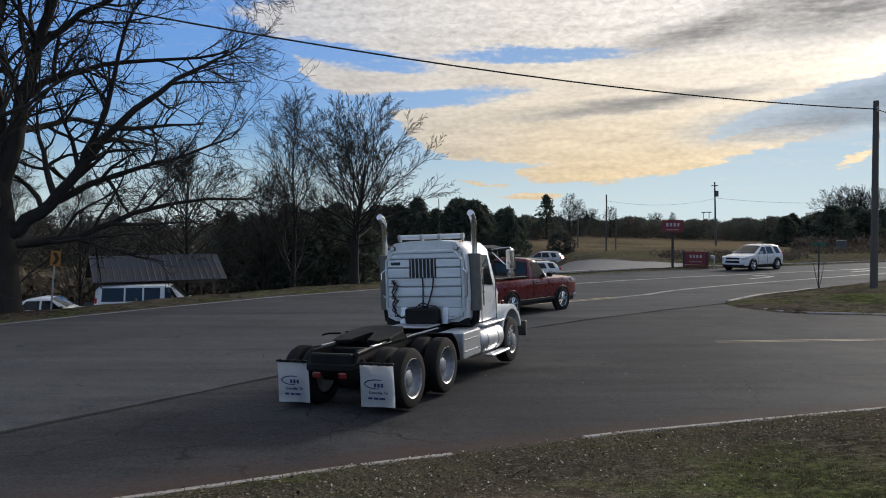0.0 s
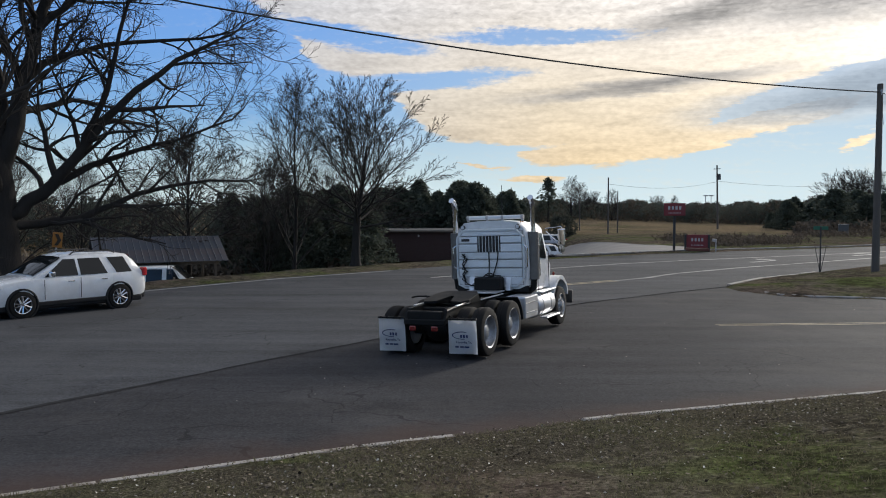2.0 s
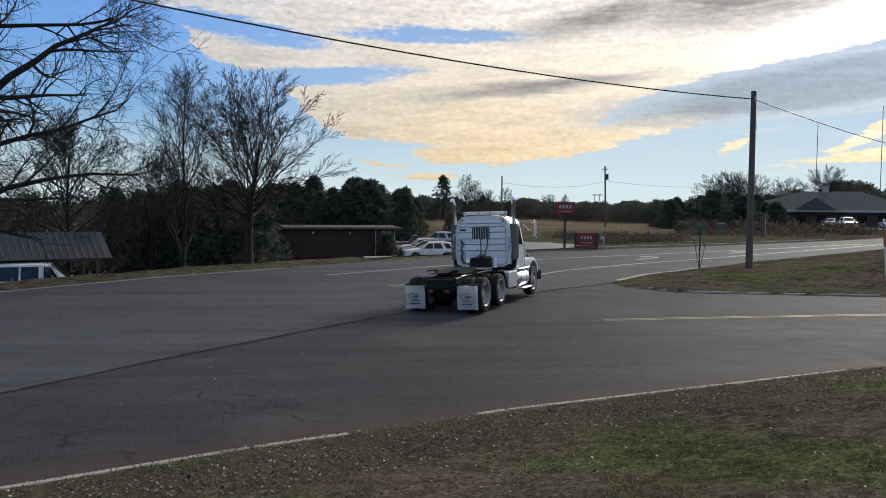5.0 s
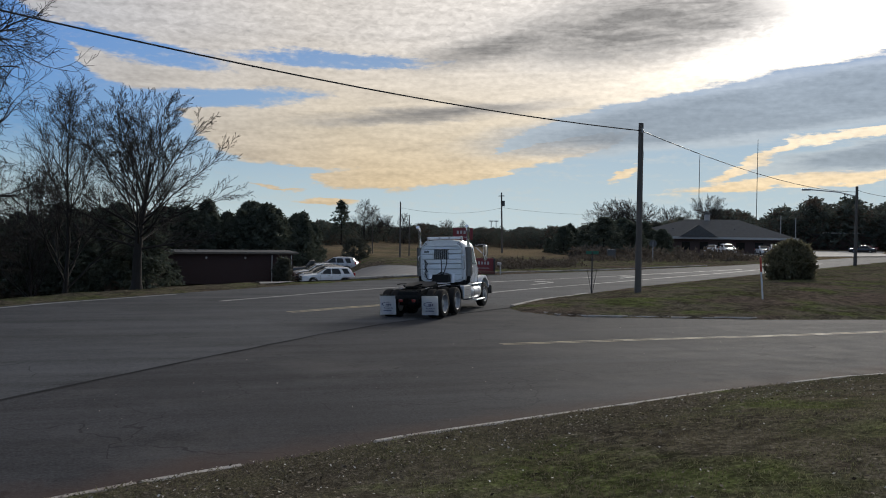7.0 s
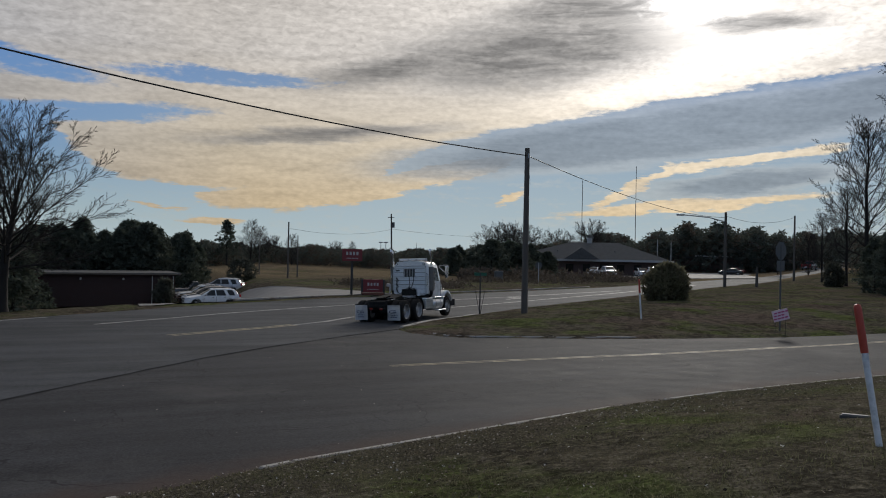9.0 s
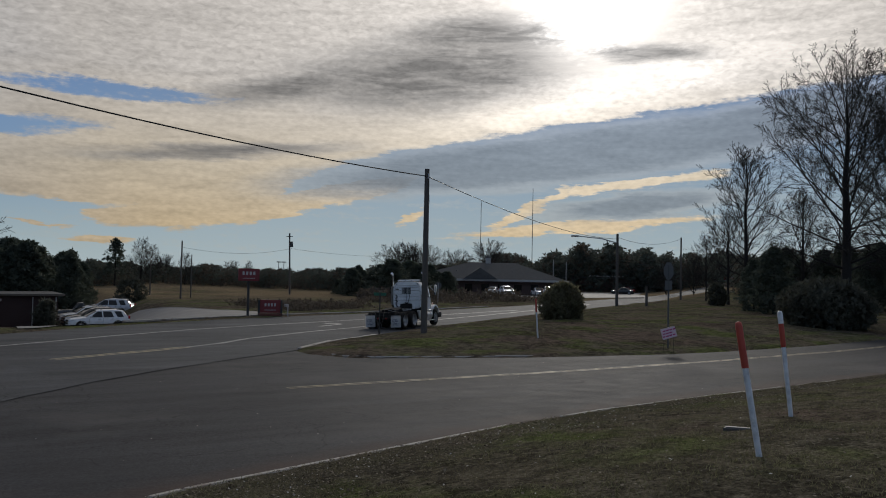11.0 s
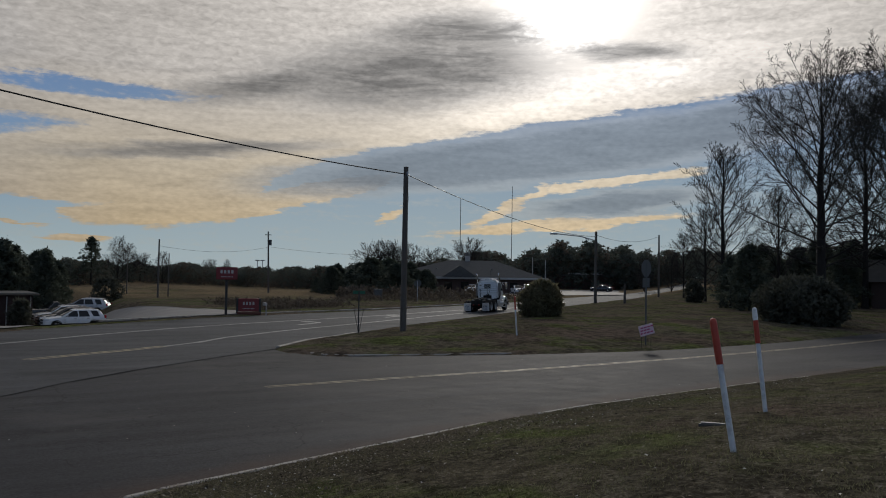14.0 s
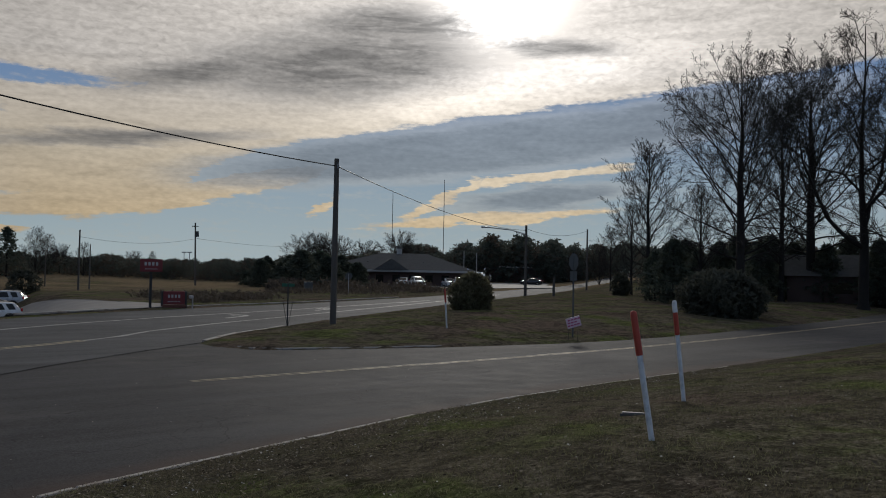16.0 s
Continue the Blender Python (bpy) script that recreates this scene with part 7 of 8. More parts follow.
# ---- the tractor unit ----
def make_truck():
    root = empty("semi_truck", pose(0, 0, 0), "white semi tractor with bare black frame and white mud flaps", "truck")

    def p(name, bm, mat, label="", smooth=False, parent=root):
        return part(name, bm, mat, parent, label, smooth)
    # frame rails and cross members
    for s in (-1, 1):
        bm = bmesh.new()
        prism(bm, [(-3.15, 0.78), (-3.0, 1.0), (3.0, 1.0), (3.25, 0.92), (3.25, 0.72), (-3.15, 0.72)], s * 0.38, s * 0.46, "y")
        p("frame_rail", bm, M_BLACK)
        bm = bmesh.new()
        box(bm, (2.6, 0.05, 0.03), (-1.35, s * 0.47, 1.015), bevel=0.008)
        p("rail_edge", bm, M_ALU, "aluminium strip along the top of a frame rail")
    for x in (-3.1, -2.4, -1.75, -1.1, -0.2, 0.6):
        bm = bmesh.new()
        box(bm, (0.12, 0.78, 0.2), (x, 0, 0.86), bevel=0.02)
        p("cross_member", bm, M_BLACK)
    # wheels
    for x in (-2.45, -1.10):
        for s in (-1, 1):
            w = wheel(root, "wheel", x, s * 0.985, 0.49, 0.27, s, "truck_rear")
            w2 = wheel(root, "inner_wheel", x, s * 0.66, 0.49, 0.27, s, "truck_rear")
            bm = bmesh.new()
            cyl(bm, (x, s * 0.12, 0.50), (x, s * 0.55, 0.50), 0.10, seg=12)
            p("axle", bm, M_BLACK)
        bm = bmesh.new()
        lathe(bm, [(0.02, -0.26), (0.16, -0.22), (0.24, -0.05), (0.24, 0.05), (0.16, 0.22), (0.02, 0.26)], pose(x, 0, 0.50, 90, 0, 0), 16)
        p("differential", bm, M_BLACK, smooth=True)
    for s in (-1, 1):
        wheel(root, "front_wheel", 2.45, s * 0.95, 0.49, 0.28, s, "truck")
        for x in (-2.45, -1.10):
            bm = bmesh.new()
            lathe(bm, [(0.13, -0.08), (0.15, 0.0), (0.13, 0.08)], pose(x - 0.3, s * 0.42, 0.62), 12)
            p("air_spring", bm, M_RUBBER)
    bm = bmesh.new()
    box(bm, (0.14, 1.7, 0.14), (2.45, 0, 0.5), bevel=0.03)
    p("front_axle", bm, M_BLACK)
    # quarter fenders just ahead of the drive wheels
    for s in (-1, 1):
        bm = bmesh.new()
        pts = [(-1.10 + 0.60 * math.cos(radians(a)), 0.49 + 0.60 * math.sin(radians(a))) for a in range(0, 66, 8)]
        pts += [(-1.10 + 0.58 * math.cos(radians(a)), 0.49 + 0.58 * math.sin(radians(a))) for a in range(64, -1, -8)]
        prism(bm, pts, s * 0.60, s * 1.12, "y")
        p("quarter_fender", bm, M_PLASTIC)
    # fifth wheel
    fw = new("fifth_wheel")
    fw.parent = root
    bm = bmesh.new()
    out = [(-0.55, 0.16), (-0.62, 0.42), (-0.40, 0.52), (0.15, 0.50), (0.42, 0.36), (0.46, 0.0), (0.42, -0.36), (0.15, -0.50), (-0.40, -0.52), (-0.62, -0.42), (-0.55, -0.16), (-0.05, -0.05), (-0.05, 0.05)]
    prism(bm, out, 1.10, 1.16, "z", 0.012)
    bmesh.ops.rotate(bm, verts=bm.verts[:], cent=(0, 0, 1.13), matrix=Matrix.Rotation(radians(-7), 3, "Y"))
    bmesh.ops.translate(bm, verts=bm.verts[:], vec=(-1.70, 0, -0.02))
    p("coupling_plate", bm, M_BLACK, "greasy black coupling plate", parent=fw)
    for s in (-1, 1):
        bm = bmesh.new()
        prism(bm, [(-2.0, 1.0), (-1.4, 1.0), (-1.55, 1.12), (-1.85, 1.10)], s * 0.40, s * 0.50, "y")
        p("coupling_bracket", bm, M_BLACK, parent=fw)
    bm = bmesh.new()
    tube(bm, [(-2.0, 0.5, 1.14), (-2.05, 0.72, 1.14), (-2.14, 0.80, 1.12)], 0.018)
    p("release_handle", bm, M_BLACK, parent=fw)
    # deck plate behind the cab
    bm = bmesh.new()
    box(bm, (0.62, 0.86, 0.03), (-0.12, 0.0, 1.06), bevel=0.008)
    p("deck_plate", bm, M_ALU, "bright tread-plate deck")
    # black box put in for the shaded void between the rack brackets
    bm = bmesh.new()
    box(bm, (0.30, 0.66, 0.30), (0.24, -0.02, 1.22), bevel=0.03)
    p("battery_box", bm, M_BLACK)
    for s in (-1, 1):
        bm = bmesh.new()
        prism(bm, [(0.30, 1.06), (0.46, 1.06), (0.46, 1.42), (0.40, 1.42)], s * 0.40, s * 0.52, "y")
        p("rack_bracket", bm, M_ALU)
    # mud flaps on their hangers
    for s in (-1, 1):
        flap = new("mud_flap")
        flap.parent = root
        flap.matrix_basis = pose(-3.05, s * 0.785, 0.125, 0, 2.5 * -1, 0)
        bm = bmesh.new()
        nx, nz = 5, 6
        g = [[bm.verts.new((0.02 * math.sin(2.2 * j / nz + i) * (1 - j / nz), -0.30 + 0.60 * i / nx, 0.67 * j / nz)) for i in range(nx + 1)] for j in range(nz + 1)]
        fs = [bm.faces.new((g[j][i], g[j][i + 1], g[j + 1][i + 1], g[j + 1][i])) for j in range(nz) for i in range(nx)]
        r = bmesh.ops.solidify(bm, geom=fs, thickness=0.012)
        p("flap", bm, M_FLAP, "white mud flap with dark blue print", parent=flap, smooth=True)
        face = pose(-0.034, 0, 0.36, 90, 0, -90)
        device(flap, 0.125, 3, face @ pose(0.045, -0.005, 0.001), M_BLUE_INK)
        bm = bmesh.new()
        arc = [(0.0 + 0.215 * math.cos(radians(a)), 0.012 + 0.078 * math.sin(radians(a))) for a in range(60, 286, 15)]
        arc2 = [(0.016 + 0.21 * math.cos(radians(a)), 0.010 + 0.064 * math.sin(radians(a))) for a in range(279, 61, -15)]
        prism(bm, arc + arc2, 0.0, 0.004, "z")
        bmesh.ops.transform(bm, matrix=face, verts=bm.verts[:])
        p("swoosh", bm, M_BLUE_INK, parent=flap)
        lettering("lettering", "Knoxville, Tn", 0.062, face @ pose(0.03, -0.125, 0), M_BLUE_INK, flap)
        bm = bmesh.new()
        for k, wd in enumerate((0.075, 0.075, 0.1)):
            box(bm, (0.004, wd, 0.032), (-0.035, 0.115 - k * 0.105, 0.145))
        p("print_bar", bm, M_BLUE_INK, parent=flap)
        bm = bmesh.new()
        box(bm, (0.05, 0.62, 0.035), (0.0, 0, 0.685), bevel=0.008)
        for k in range(4):
            box(bm, (0.03, 0.025, 0.05), (-0.03, -0.22 + 0.147 * k, 0.69))
        p("hanger", bm, M_BLACK, parent=flap)
        bm = bmesh.new()
        tube(bm, [(0.02, -s * 0.2, 0.69), (0.15, -s * 0.35, 0.72), (0.2, -s * 0.42, 0.74)], 0.02)
        p("hanger_arm", bm, M_BLACK, parent=flap)
    # rear cross piece with tail lamps
    bm = bmesh.new()
    box(bm, (0.10, 0.9, 0.12), (-3.14, 0, 0.74), bevel=0.02)
    p("rear_bar", bm, M_BLACK)
    for y in (-0.24, 0.24):
        bm = bmesh.new()
        box(bm, (0.05, 0.15, 0.10), (-3.20, y, 0.62), bevel=0.02)
        p("tail_lamp", bm, M_REDLAMP, "red tail lamp")
    bm = bmesh.new()
    tube(bm, [(-3.1, -0.46, 0.96), (-2.2, -0.47, 1.02), (-1.2, -0.46, 1.03)], 0.03)
    p("air_line", bm, M_PLASTIC)
    # cab and sleeper
    bm = bmesh.new()
    loft(bm, [[(x, y * sx, z) for y, z in ((0.72, 1.08), (0.90, 1.16), (0.94, 1.6), (0.92, 2.2), (0.86, 2.50), (0.70, 2.66), (0.3, 2.70))] + [(x, -y * sx, z) for y, z in ((0.3, 2.70), (0.70, 2.66), (0.86, 2.50), (0.92, 2.2), (0.94, 1.6), (0.90, 1.16), (0.72, 1.08))]
              for x, sx in ((0.46, 0.96), (0.52, 1.0), (1.0, 1.0))])
    p("sleeper", bm, M_WHITE, smooth=True)
    bm = bmesh.new()
    half = ((0.74, 0.98), (0.92, 1.02), (0.96, 1.55), (0.93, 1.85), (0.84, 2.48), (0.70, 2.63), (0.3, 2.68))
    secs = []
    for x, top in ((1.0, 1.0), (1.55, 1.0), (1.75, 0.985), (2.02, 0.70)):
        ring = [(y, 1.0 + (z - 1.0) * top if z > 1.6 else z) for y, z in half]
        secs.append([(x, y, z) for y, z in ring] + [(x, -y, z) for y, z in ring[::-1]])
    loft(bm, secs)
    p("cab", bm, M_WHITE, smooth=True)
    bm = bmesh.new()
    box(bm, (0.06, 1.84, 0.16), (0.50, 0, 1.08), bevel=0.02)
    p("cab_sill", bm, M_BLACK)
    for s in (-1, 1):
        bm = bmesh.new()
        pane(bm, [(1.08, s * 0.955, 1.78), (1.72, s * 0.955, 1.72), (1.60, s * 0.885, 2.36), (1.08, s * 0.885, 2.40)], (0, s, 0))
        p("door_window", bm, M_GLASS, "dark cab door glass")
        for x in (1.03, 1.86):
            bm = bmesh.new()
            box(bm, (0.012, 0.012, 0.9), (x, s * 0.965, 1.45))
            p("door_seam", bm, M_PLASTIC)
        bm = bmesh.new()
        box(bm, (0.16, 0.03, 0.035), (1.14, s * 0.97, 1.62), bevel=0.01)
        p("door_handle", bm, M_CHROME)
        bm = bmesh.new()
        tube(bm, [(1.02, s * 0.96, 1.3), (1.02, s * 1.02, 1.36), (1.02, s * 1.02, 2.1), (1.02, s * 0.94, 2.16)], 0.015)
        p("grab_rail", bm, M_CHROME)
    bm = bmesh.new()
    pane(bm, [(1.90, 0.80, 1.88), (1.90, -0.80, 1.88), (1.76, -0.72, 2.42), (1.76, 0.72, 2.42)], (1, 0, 0.3))
    p("windscreen", bm, M_GLASS, "dark windscreen")
    # sun-side visor and roof bar
    bm = bmesh.new()
    prism(bm, [(1.72, 2.52), (1.96, 2.40), (1.97, 2.42), (1.74, 2.56)], -0.78, 0.78, "y")
    p("sun_visor", bm, M_WHITE)
    bar = new("light_bar")
    bar.parent = root
    bm = bmesh.new()
    cyl(bm, (0.78, -0.72, 2.775), (0.78, 0.72, 2.775), 0.05, seg=14)
    p("lens_tube", bm, M_LENS, "clear warning light tube", parent=bar, smooth=True)
    for y in (-0.70, -0.2, 0.2, 0.70):
        bm = bmesh.new()
        cyl(bm, (0.78, y - 0.03, 2.775), (0.78, y + 0.03, 2.775), 0.058, seg=14)
        box(bm, (0.06, 0.05, 0.10), (0.78, y, 2.73))
        p("bar_clamp", bm, M_STEEL, parent=bar)
    bm = bmesh.new()
    cyl(bm, (0.95, -0.12, 2.68), (0.98, -0.12, 3.55), 0.009, seg=5)
    p("aerial", bm, M_PLASTIC)
    for y in (-0.70, 0.70):
        bm = bmesh.new()
        lathe(bm, [(0.02, 0.0), (0.05, 0.01), (0.06, 0.06), (0.055, 0.09), (0.01, 0.092)], pose(0.50, y, 2.55, 0, -90, 0), 14)
        p("work_lamp", bm, M_DARK_STEEL, smooth=True)
        bm = bmesh.new()
        lathe(bm, [(0.045, 0.092), (0.04, 0.1), (0.005, 0.102)], pose(0.50, y, 2.55, 0, -90, 0), 14)
        p("lamp_glass", bm, M_LENS)
    for y in (-0.86, -0.80):
        bm = bmesh.new()
        box(bm, (0.04, 0.03, 0.03), (0.6, y * 0.9, 2.66), bevel=0.01)
        p("marker_lamp", bm, M_AMBER)
    # ribbed headboard with a barred window
    rack = new("headboard")
    rack.parent = root
    x = 0.40
    win = (0.02, 0.62, 1.96, 2.34)
    ribs = [(1.20, 1.36), (1.38, 1.56), (1.60, 1.76), (1.80, 1.94), (1.97, 2.14), (2.18, 2.32), (2.35, 2.44)]
    for z0, z1 in ribs:
        for a, b in ((-0.80, win[0] - 0.30), (win[1] - 0.30, 0.80)) if z1 > win[2] + 0.02 and z0 < win[3] else ((-0.80, 0.80),):
            bm = bmesh.new()
            prism(bm, [(x + 0.02, z0 - 0.006), (x - 0.016, z0), (x - 0.018, z0 + 0.012), (x - 0.018, z1 - 0.004), (x - 0.010, z1 + 0.004), (x + 0.02, z1 + 0.006)], a, b, "y")
            p("panel", bm, M_ALU_PANEL, parent=rack)
    bm = bmesh.new()
    box(bm, (0.02, 1.64, 1.28), (x + 0.035, 0, 1.82))
    p("backing", bm, M_STEEL, parent=rack)
    y0, y1 = win[0] - 0.30, win[1] - 0.30
    bm = bmesh.new()
    box(bm, (0.012, y1 - y0, win[3] - win[2]), (x + 0.018, (y0 + y1) / 2, (win[2] + win[3]) / 2))
    p("window_mesh", bm, M_DARK_STEEL, parent=rack)
    for k in range(7):
        bm = bmesh.new()
        cyl(bm, (x - 0.01, y0 + 0.05 + k * (y1 - y0 - 0.1) / 6, win[2]), (x - 0.01, y0 + 0.05 + k * (y1 - y0 - 0.1) / 6, win[3]), 0.011, seg=6)
        p("window_bar", bm, M_ALU, parent=rack)
    bm = bmesh.new()
    box(bm, (0.012, 0.21, 0.06), (x - 0.022, 0.62, 2.25), bevel=0.004)
    p("name_plate", bm, M_DARK_STEEL, parent=rack)
    fr = [(0.66, 1.16), (0.84, 1.34), (0.84, 2.30), (0.66, 2.48), (-0.66, 2.48), (-0.84, 2.30), (-0.84, 1.34), (-0.66, 1.16)]
    for (a, b), (c, d) in zip(fr, fr[1:] + fr[:1]):
        bm = bmesh.new()
        cyl(bm, (x, a, b), (x, c, d), 0.035, seg=6)
        p("frame_edge", bm, M_ALU, parent=rack)
    for s in (-1, 1):
        bm = bmesh.new()
        tube(bm, [(x - 0.02, s * 0.85, 1.55), (x - 0.04, s * 0.94, 1.62), (x - 0.04, s * 0.95, 2.05), (x - 0.02, s * 0.85, 2.14)], 0.014)
        p("grab_handle", bm, M_CHROME, parent=rack)
    # air and light hoses
    def hose(pts, r=0.014):
        bm = bmesh.new()
        tube(bm, pts, r, 6)
        p("hose", bm, M_PLASTIC, smooth=True)
    hose([(x - 0.03, 0.02, 1.98), (x - 0.05, 0.01, 1.7), (x - 0.04, 0.02, 1.45), (x - 0.12, 0.0, 1.36)])
    hose([(x - 0.03, -0.22, 1.98), (x - 0.05, -0.2, 1.75), (x - 0.05, -0.12, 1.5), (x - 0.12, -0.08, 1.36)])
    for k in range(3):
        pts = [(x - 0.05 - 0.02 * k, 0.64 + (0.09 - 0.02 * k) * math.sin(u * 2.1 + k), 1.95 - 0.72 * u / 8 - 0.03 * math.cos(u * 1.6)) for u in range(9)]
        hose(pts + [(x - 0.15, 0.45 - 0.1 * k, 1.16), (x - 0.2, 0.25 - 0.1 * k, 1.30), (x - 0.2, 0.05, 1.42 - 0.05 * k), (x - 0.15, -0.15, 1.40)], 0.013)
    hose([(x - 0.1, 0.1, 1.42), (x - 0.2, -0.05, 1.48), (x - 0.2, -0.2, 1.42), (x - 0.1, -0.3, 1.40)])
    # exhaust stacks with heat shields and curved tips
    for s in (-1, 1):
        st = new("exhaust_stack")
        st.parent = root
        bm = bmesh.new()
        tube(bm, [(0.66, s * 1.0, 2.40), (0.66, s * 1.0, 2.98), (0.64, s * 1.0, 3.08), (0.57, s * 1.0, 3.17), (0.48, s * 1.01, 3.22)], [0.062, 0.062, 0.064, 0.066, 0.068], 14)
        p("pipe", bm, M_CHROME, "chrome pipe with a curved tip", parent=st, smooth=True)
        bm = bmesh.new()
        cyl(bm, (0.66, s * 1.0, 1.30), (0.66, s * 1.0, 2.42), 0.125, seg=18)
        p("heat_shield", bm, M_SHIELD, "dull perforated heat shield", parent=st, smooth=True)
        bm = bmesh.new()
        tube(bm, [(0.66, s * 1.0, 1.32), (0.66, s * 0.98, 1.1), (0.74, s * 0.8, 0.98), (1.0, s * 0.6, 0.92)], 0.075, 10)
        p("exhaust_elbow", bm, M_BLACK, parent=st, smooth=True)
    # bonnet, fenders, bumper
    bm = bmesh.new()
    secs = []
    for xx, zt, hw in ((1.95, 1.92, 0.86), (2.2, 1.86, 0.74), (2.6, 1.76, 0.60), (3.0, 1.66, 0.52), (3.25, 1.56, 0.48), (3.32, 1.40, 0.46)):
        half = ((hw * 0.9, 0.85), (hw, 1.05), (hw, zt - 0.22), (hw * 0.9, zt - 0.07), (hw * 0.5, zt))
        secs.append([(xx, y, z) for y, z in half] + [(xx, -y, z) for y, z in half[::-1]])
    loft(bm, secs)
    p("bonnet", bm, M_WHITE, smooth=True)
    bm = bmesh.new()
    box(bm, (0.06, 0.80, 0.72), (3.34, 0, 1.14), bevel=0.03)
    p("radiator_grille", bm, M_CHROME)
    for s in (-1, 1):
        bm = bmesh.new()
        arcp = [(2.45 + 0.66 * math.cos(radians(a)), 0.56 + 0.70 * math.sin(radians(a))) for a in range(14, 175, 10)]
        arcq = [(2.45 + 0.58 * math.cos(radians(a)), 0.56 + 0.62 * math.sin(radians(a))) for a in range(174, 13, -10)]
        prism(bm, arcp + arcq, s * 0.50, s * 1.09, "y", 0.025)
        p("front_fender", bm, M_WHITE, smooth=True)
        bm = bmesh.new()
        box(bm, (0.10, 0.06, 0.09), (2.08, s * 1.02, 1.33), bevel=0.02)
        p("turn_signal", bm, M_REDLAMP, "red turn signal")
        bm = bmesh.new()
        box(bm, (0.16, 0.26, 0.20), (3.16, s * 0.72, 1.02), bevel=0.05, seg=2)
        p("headlight", bm, M_LENS)
        bm = bmesh.new()
        box(bm, (0.14, 0.02, 0.34), (2.06, s * 0.86, 1.60), (0, 0, s * 0), bevel=0.02)
        p("air_intake", bm, M_DARK_STEEL)
        # mirrors on chrome arms
        mir = new("mirror")
        mir.parent = root
        bm = bmesh.new()
        tube(bm, [(1.86, s * 0.90, 2.46), (1.90, s * 1.30, 2.50), (1.90, s * 1.34, 2.44), (1.90, s * 1.34, 1.98)], 0.014)
        tube(bm, [(1.86, s * 0.92, 2.40), (1.90, s * 1.32, 2.02)], 0.012)
        p("mirror_arm", bm, M_CHROME, parent=mir)
        bm = bmesh.new()
        box(bm, (0.08, 0.19, 0.42), (1.92, s * 1.30, 2.24), bevel=0.03, seg=2)
        p("mirror_housing", bm, M_CHROME, parent=mir)
        bm = bmesh.new()
        box(bm, (0.01, 0.16, 0.37), (1.876, s * 1.30, 2.24), bevel=0.003)
        p("mirror_glass", bm, M_MIRROR, parent=mir)
        bm = bmesh.new()
        lathe(bm, [(0.01, -0.03), (0.07, -0.01), (0.09, 0.03), (0.01, 0.035)], pose(1.92, s * 1.30, 1.94, 0, -90, 0), 14)
        p("round_mirror", bm, M_CHROME, parent=mir, smooth=True)
        # fuel tank with straps, tool box with steps
        bm = bmesh.new()
        lathe(bm, [(0.02, 0.62), (0.27, 0.62), (0.30, 0.66), (0.30, 1.80), (0.27, 1.84), (0.02, 1.84)], pose(0, s * 0.84, 0.66, 0, 90, 0), 28)
        p("fuel_tank", bm, M_ALU, "polished aluminium fuel tank", smooth=True)
        for xx in (0.92, 1.5):
            bm = bmesh.new()
            lathe(bm, [(0.298, xx - 0.025), (0.308, xx - 0.02), (0.308, xx + 0.02), (0.298, xx + 0.025)], pose(0, s * 0.84, 0.66, 0, 90, 0), 28)
            p("tank_strap", bm, M_STEEL)
        bm = bmesh.new()
        cyl(bm, (1.05, s * 0.98, 0.88), (1.05, s * 1.03, 0.98), 0.05, seg=10)
        p("filler_cap", bm, M_CHROME)
        for zz, yy in ((0.36, 1.12), (0.97, 1.0)):
            bm = bmesh.new()
            box(bm, (1.0 if zz < 0.5 else 1.15, 0.20, 0.045), (1.42, s * yy, zz), bevel=0.012)
            p("step", bm, M_ALU, "bright aluminium step")
        bm = bmesh.new()
        box(bm, (0.86, 0.52, 0.50), (0.10, s * 0.86, 0.72), bevel=0.03, seg=2)
        p("tool_box", bm, M_ALU, "bright aluminium tool box", smooth=False)
        for zz in (0.60, 0.82):
            bm = bmesh.new()
            box(bm, (0.80, 0.012, 0.015), (0.10, s * 1.124, zz))
            p("box_seam", bm, M_STEEL)
    bm = bmesh.new()
    prism(bm, [(3.30, -1.12), (3.48, -1.10), (3.58, -0.7), (3.58, 0.7), (3.48, 1.10), (3.30, 1.12)], 0.46, 0.80, "z", 0.03)
    p("front_bumper", bm, M_DARK_STEEL, "dark front bumper")
    bm = bmesh.new()
    box(bm, (1.1, 0.9, 0.6), (2.4, 0, 0.85), bevel=0.1)
    p("engine", bm, M_BLACK)
    bm = bmesh.new()
    cyl(bm, (-1.2, 0, 0.58), (1.9, 0, 0.75), 0.06, seg=10)
    p("drive_shaft", bm, M_BLACK)
    return root


M_ALU_PANEL = material("brushed_aluminium_panel", (0.74, 0.76, 0.80), 0.36, metal=0.45, vary=0.22, scale=5, stretch=(1, 0.15, 1), dirt=(0.42, 0.42, 0.43), dirt_scale=2.0, dirt_amount=0.3)
M_SHIELD = material("dull_heat_shield", (0.17, 0.16, 0.15), 0.45, metal=0.7, vary=0.3, scale=8, bump=0.2, bump_scale=90)
M_MIRROR = material("mirror_glass", (0.8, 0.82, 0.84), 0.03, metal=1.0, vary=0.0)

truck = make_truck()
suv = make_car("suv_driving", "white SUV with chrome wheels driving on the highway", M_WHITE, SUV)
suv.name = "suv"
pickup = make_car("pickup_truck", "dark red single-cab pickup driving away with chrome wheels", M_RED, PICKUP)
pickup_bed(pickup)


def park(ob, x, y, z, turn):
    ob.matrix_basis = pose(x, y, z, 0, 0, turn)
    return ob


# cars on the lot beside the brick building
lot = "cars parked on the lot"


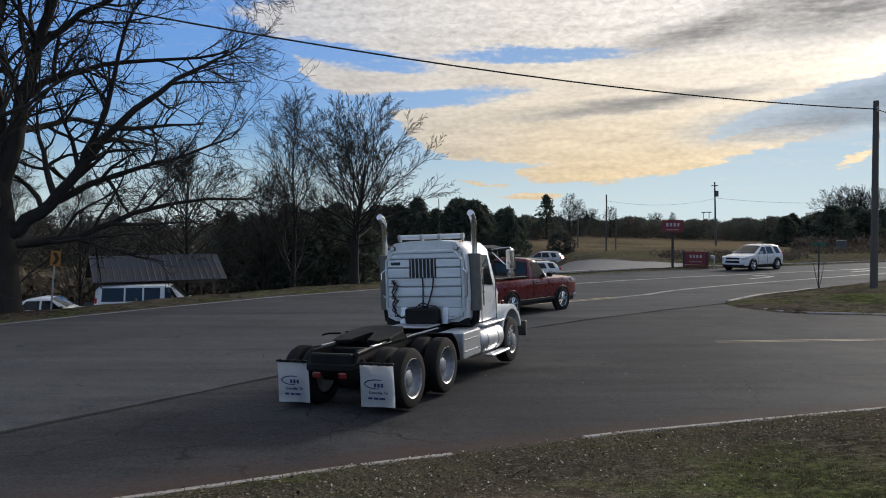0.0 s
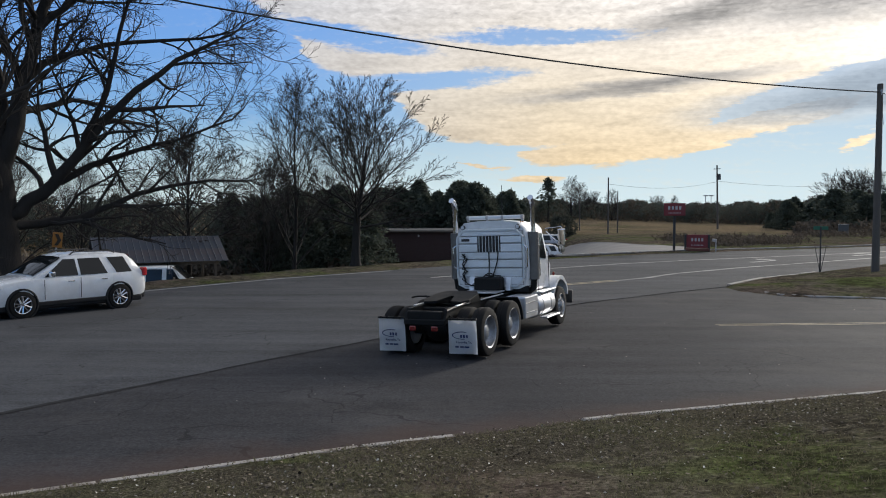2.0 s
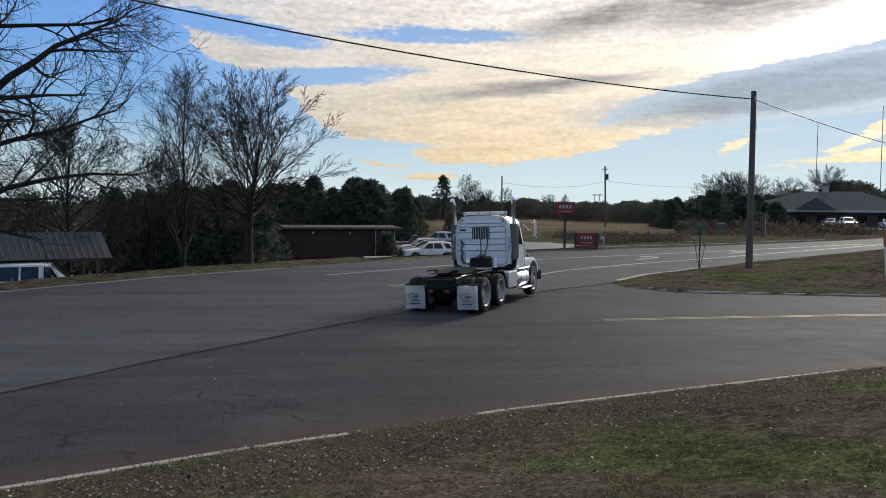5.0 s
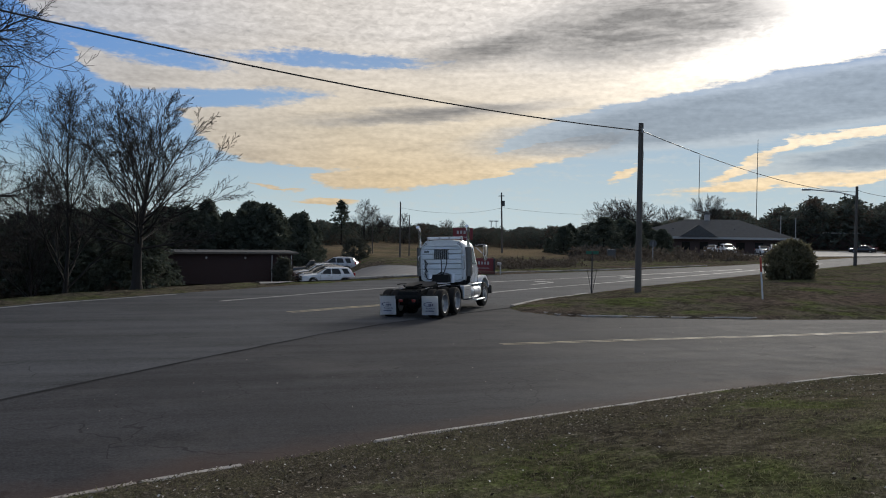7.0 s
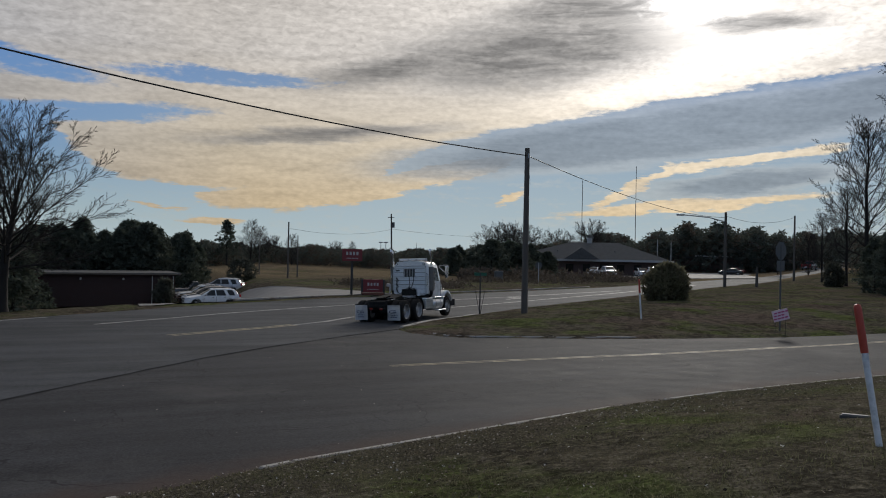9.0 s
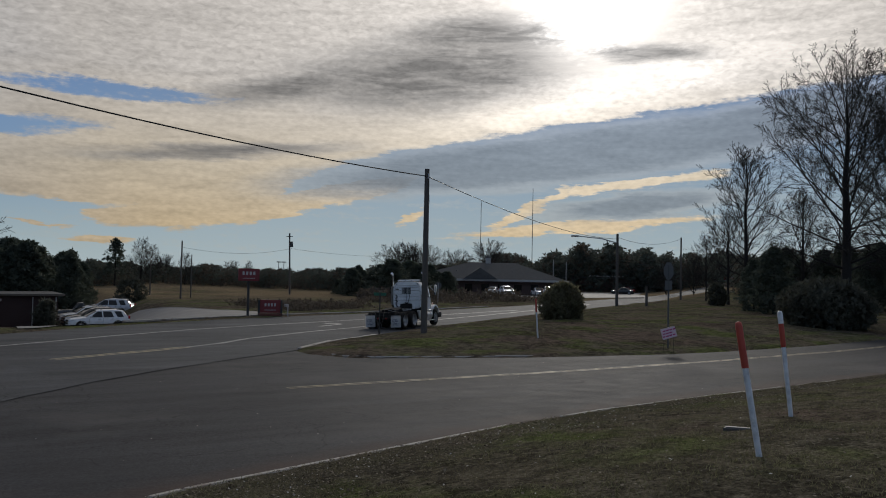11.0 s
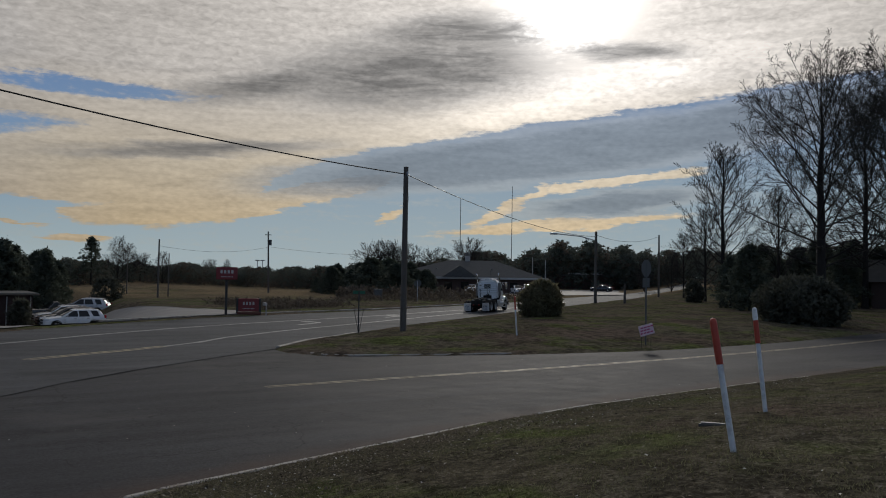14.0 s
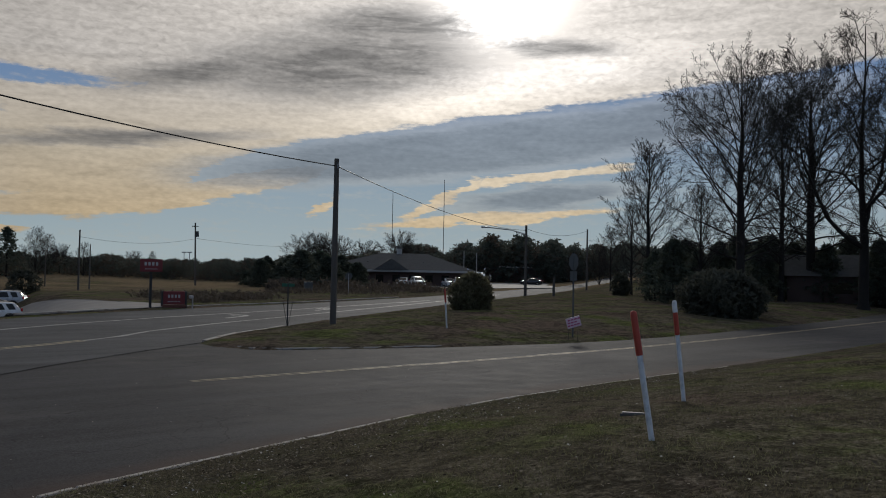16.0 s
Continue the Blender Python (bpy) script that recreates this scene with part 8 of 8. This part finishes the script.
def on_lot(ob, az, r, turn):
    x, y = r * math.sin(radians(az)), r * math.cos(radians(az))
    ob.matrix_basis = pose(x, y, float(ground_height(x, y)) + 0.06, 0, 0, turn)
    return ob


first = on_lot(make_car("suv", "white SUV parked nose-in on the concrete lot", M_WHITE, SUV, lot), 6.65, 73, 186)
on_lot(make_car("suv", "dark SUV parked between white cars on the lot", M_BLACKCAR, SUV, lot), 6.3, 76.5, 190)
on_lot(copy_thing(first, Matrix()), 5.9, 80, 192)
on_lot(make_car("pickup_truck", "dark pickup parked in the row on the lot", M_BLACKCAR, PICKUP, lot), 5.5, 84, 192)
on_lot(make_car("suv", "silver SUV parked across the back of the lot", M_SILVER, SUV, lot), 7.3, 86, 155)
# across the road under the trees
park(make_car("van", "white passenger van parked beside an open shed", M_WHITE, VAN), -15.6, 43.9, float(ground_height(-15.6, 43.9)), 6)
park(make_car("sedan", "white sedan parked on the low ground behind the road", M_WHITE, SEDAN), -17.3, 36.1, float(ground_height(-17.3, 36.1)), 10)
# in front of the civic building
far_white = make_car("sedan", "white car parked before the low public building", M_WHITE, SEDAN, "cars at the public building")
far_suv = make_car("suv", "white SUV parked before the low public building", M_WHITE, SUV, "cars at the public building")
for i, (ob, az, r, turn) in enumerate(((far_white, 33.3, 139, 45), (far_suv, 34.25, 136, 250), (None, 36.5, 139, 248), (None, 37.25, 136, 240), (None, 38.0, 139, 245))):
    xx, yy = r * math.sin(radians(az)), r * math.cos(radians(az))
    m = pose(xx, yy, float(ground_height(xx, yy)), 0, 0, turn)
    if ob:
        ob.matrix_basis = m
    else:
        copy_thing((far_white, far_suv)[i % 2], m)
xx, yy = 178 * math.sin(radians(42.3)), 178 * math.cos(radians(42.3))
park(make_car("sedan", "black sedan parked on the far lot", M_BLACKCAR, SEDAN), xx, yy, float(ground_height(xx, yy)), 132)


xx, yy = 205 * math.sin(radians(42.5)), 205 * math.cos(radians(42.5))
park(make_car("sedan", "dark red sedan parked far up the pale lot", M_RED, SEDAN), xx, yy, float(ground_height(xx, yy)), 120)


# ---- what moves ----
def keyed(rows, side, lean=0.0):
    """Rows of (t, x, y, heading) for the wheels on one side, moved to the middle of the thing."""
    out = []
    for t, x, y, h in rows:
        a = radians(h)
        out.append((t, pose(x - side * math.sin(a), y + side * math.cos(a), float(lift(x, y)), lean, 0, h)))
    return out


TRUCK_ROWS = [(0, 0.60, 15.23, 65.5), (0.5, 0.88, 15.92, 65.2), (1, 1.16, 16.55, 65), (1.5, 1.57, 17.36, 64.7), (2, 2.06, 18.25, 64.4), (2.5, 2.53, 19.17, 64),
              (3, 3.03, 20.1, 63.5), (4.2, 4.4, 22.5, 61.8), (5.5, 6.11, 25.4, 59), (6, 6.88, 26.6, 58), (6.5, 7.73, 27.85, 57), (7, 8.65, 29.1, 55.5), (7.5, 9.7, 30.4, 53.5), (8, 10.87, 31.75, 51),
              (8.5, 12.25, 33.25, 48), (9, 13.85, 34.85, 45.5), (9.5, 15.7, 36.55, 43), (10.5, 20.2, 40.2, 40.5), (11.5, 25.4, 44.5, 40), (12.5, 30.9, 49.1, 40), (13.5, 36.9, 54.1, 40),
              (14.5, 44.0, 60.3, 40), (16, 57.0, 70.2, 37)]


# near-side wheels of the two passing cars
SUV_ROWS = [(0, 21.6, 53.2, 217), (0.5, 13.4, 48.0, 220), (1, 4.6, 40.6, 225), (1.5, -3.25, 32.05, 229), (2, -10.5, 23.0, 232.5), (2.5, -17.3, 13.6, 235.5), (3, -23.6, 3.9, 238),
            (5, -43, -36, 234), (9, -105, -120, 233), (16, -215, -265, 233)]
PICKUP_ROWS = [(0, 3.35, 27.5, 49), (0.5, 11.35, 35.5, 44), (1, 19.3, 42.2, 39.5), (1.5, 26.7, 48.1, 38), (2, 34.0, 53.6, 37), (3, 48, 64.5, 38), (5, 78, 87, 35), (8, 122, 117, 30), (12, 178, 146, 27), (16, 240, 171, 22)]


def motions():
    walk(truck, keyed(TRUCK_ROWS, 1.1, -2.0))
    walk(suv, keyed(SUV_ROWS, -0.9))
    walk(pickup, keyed(PICKUP_ROWS, 0.95))


motions()
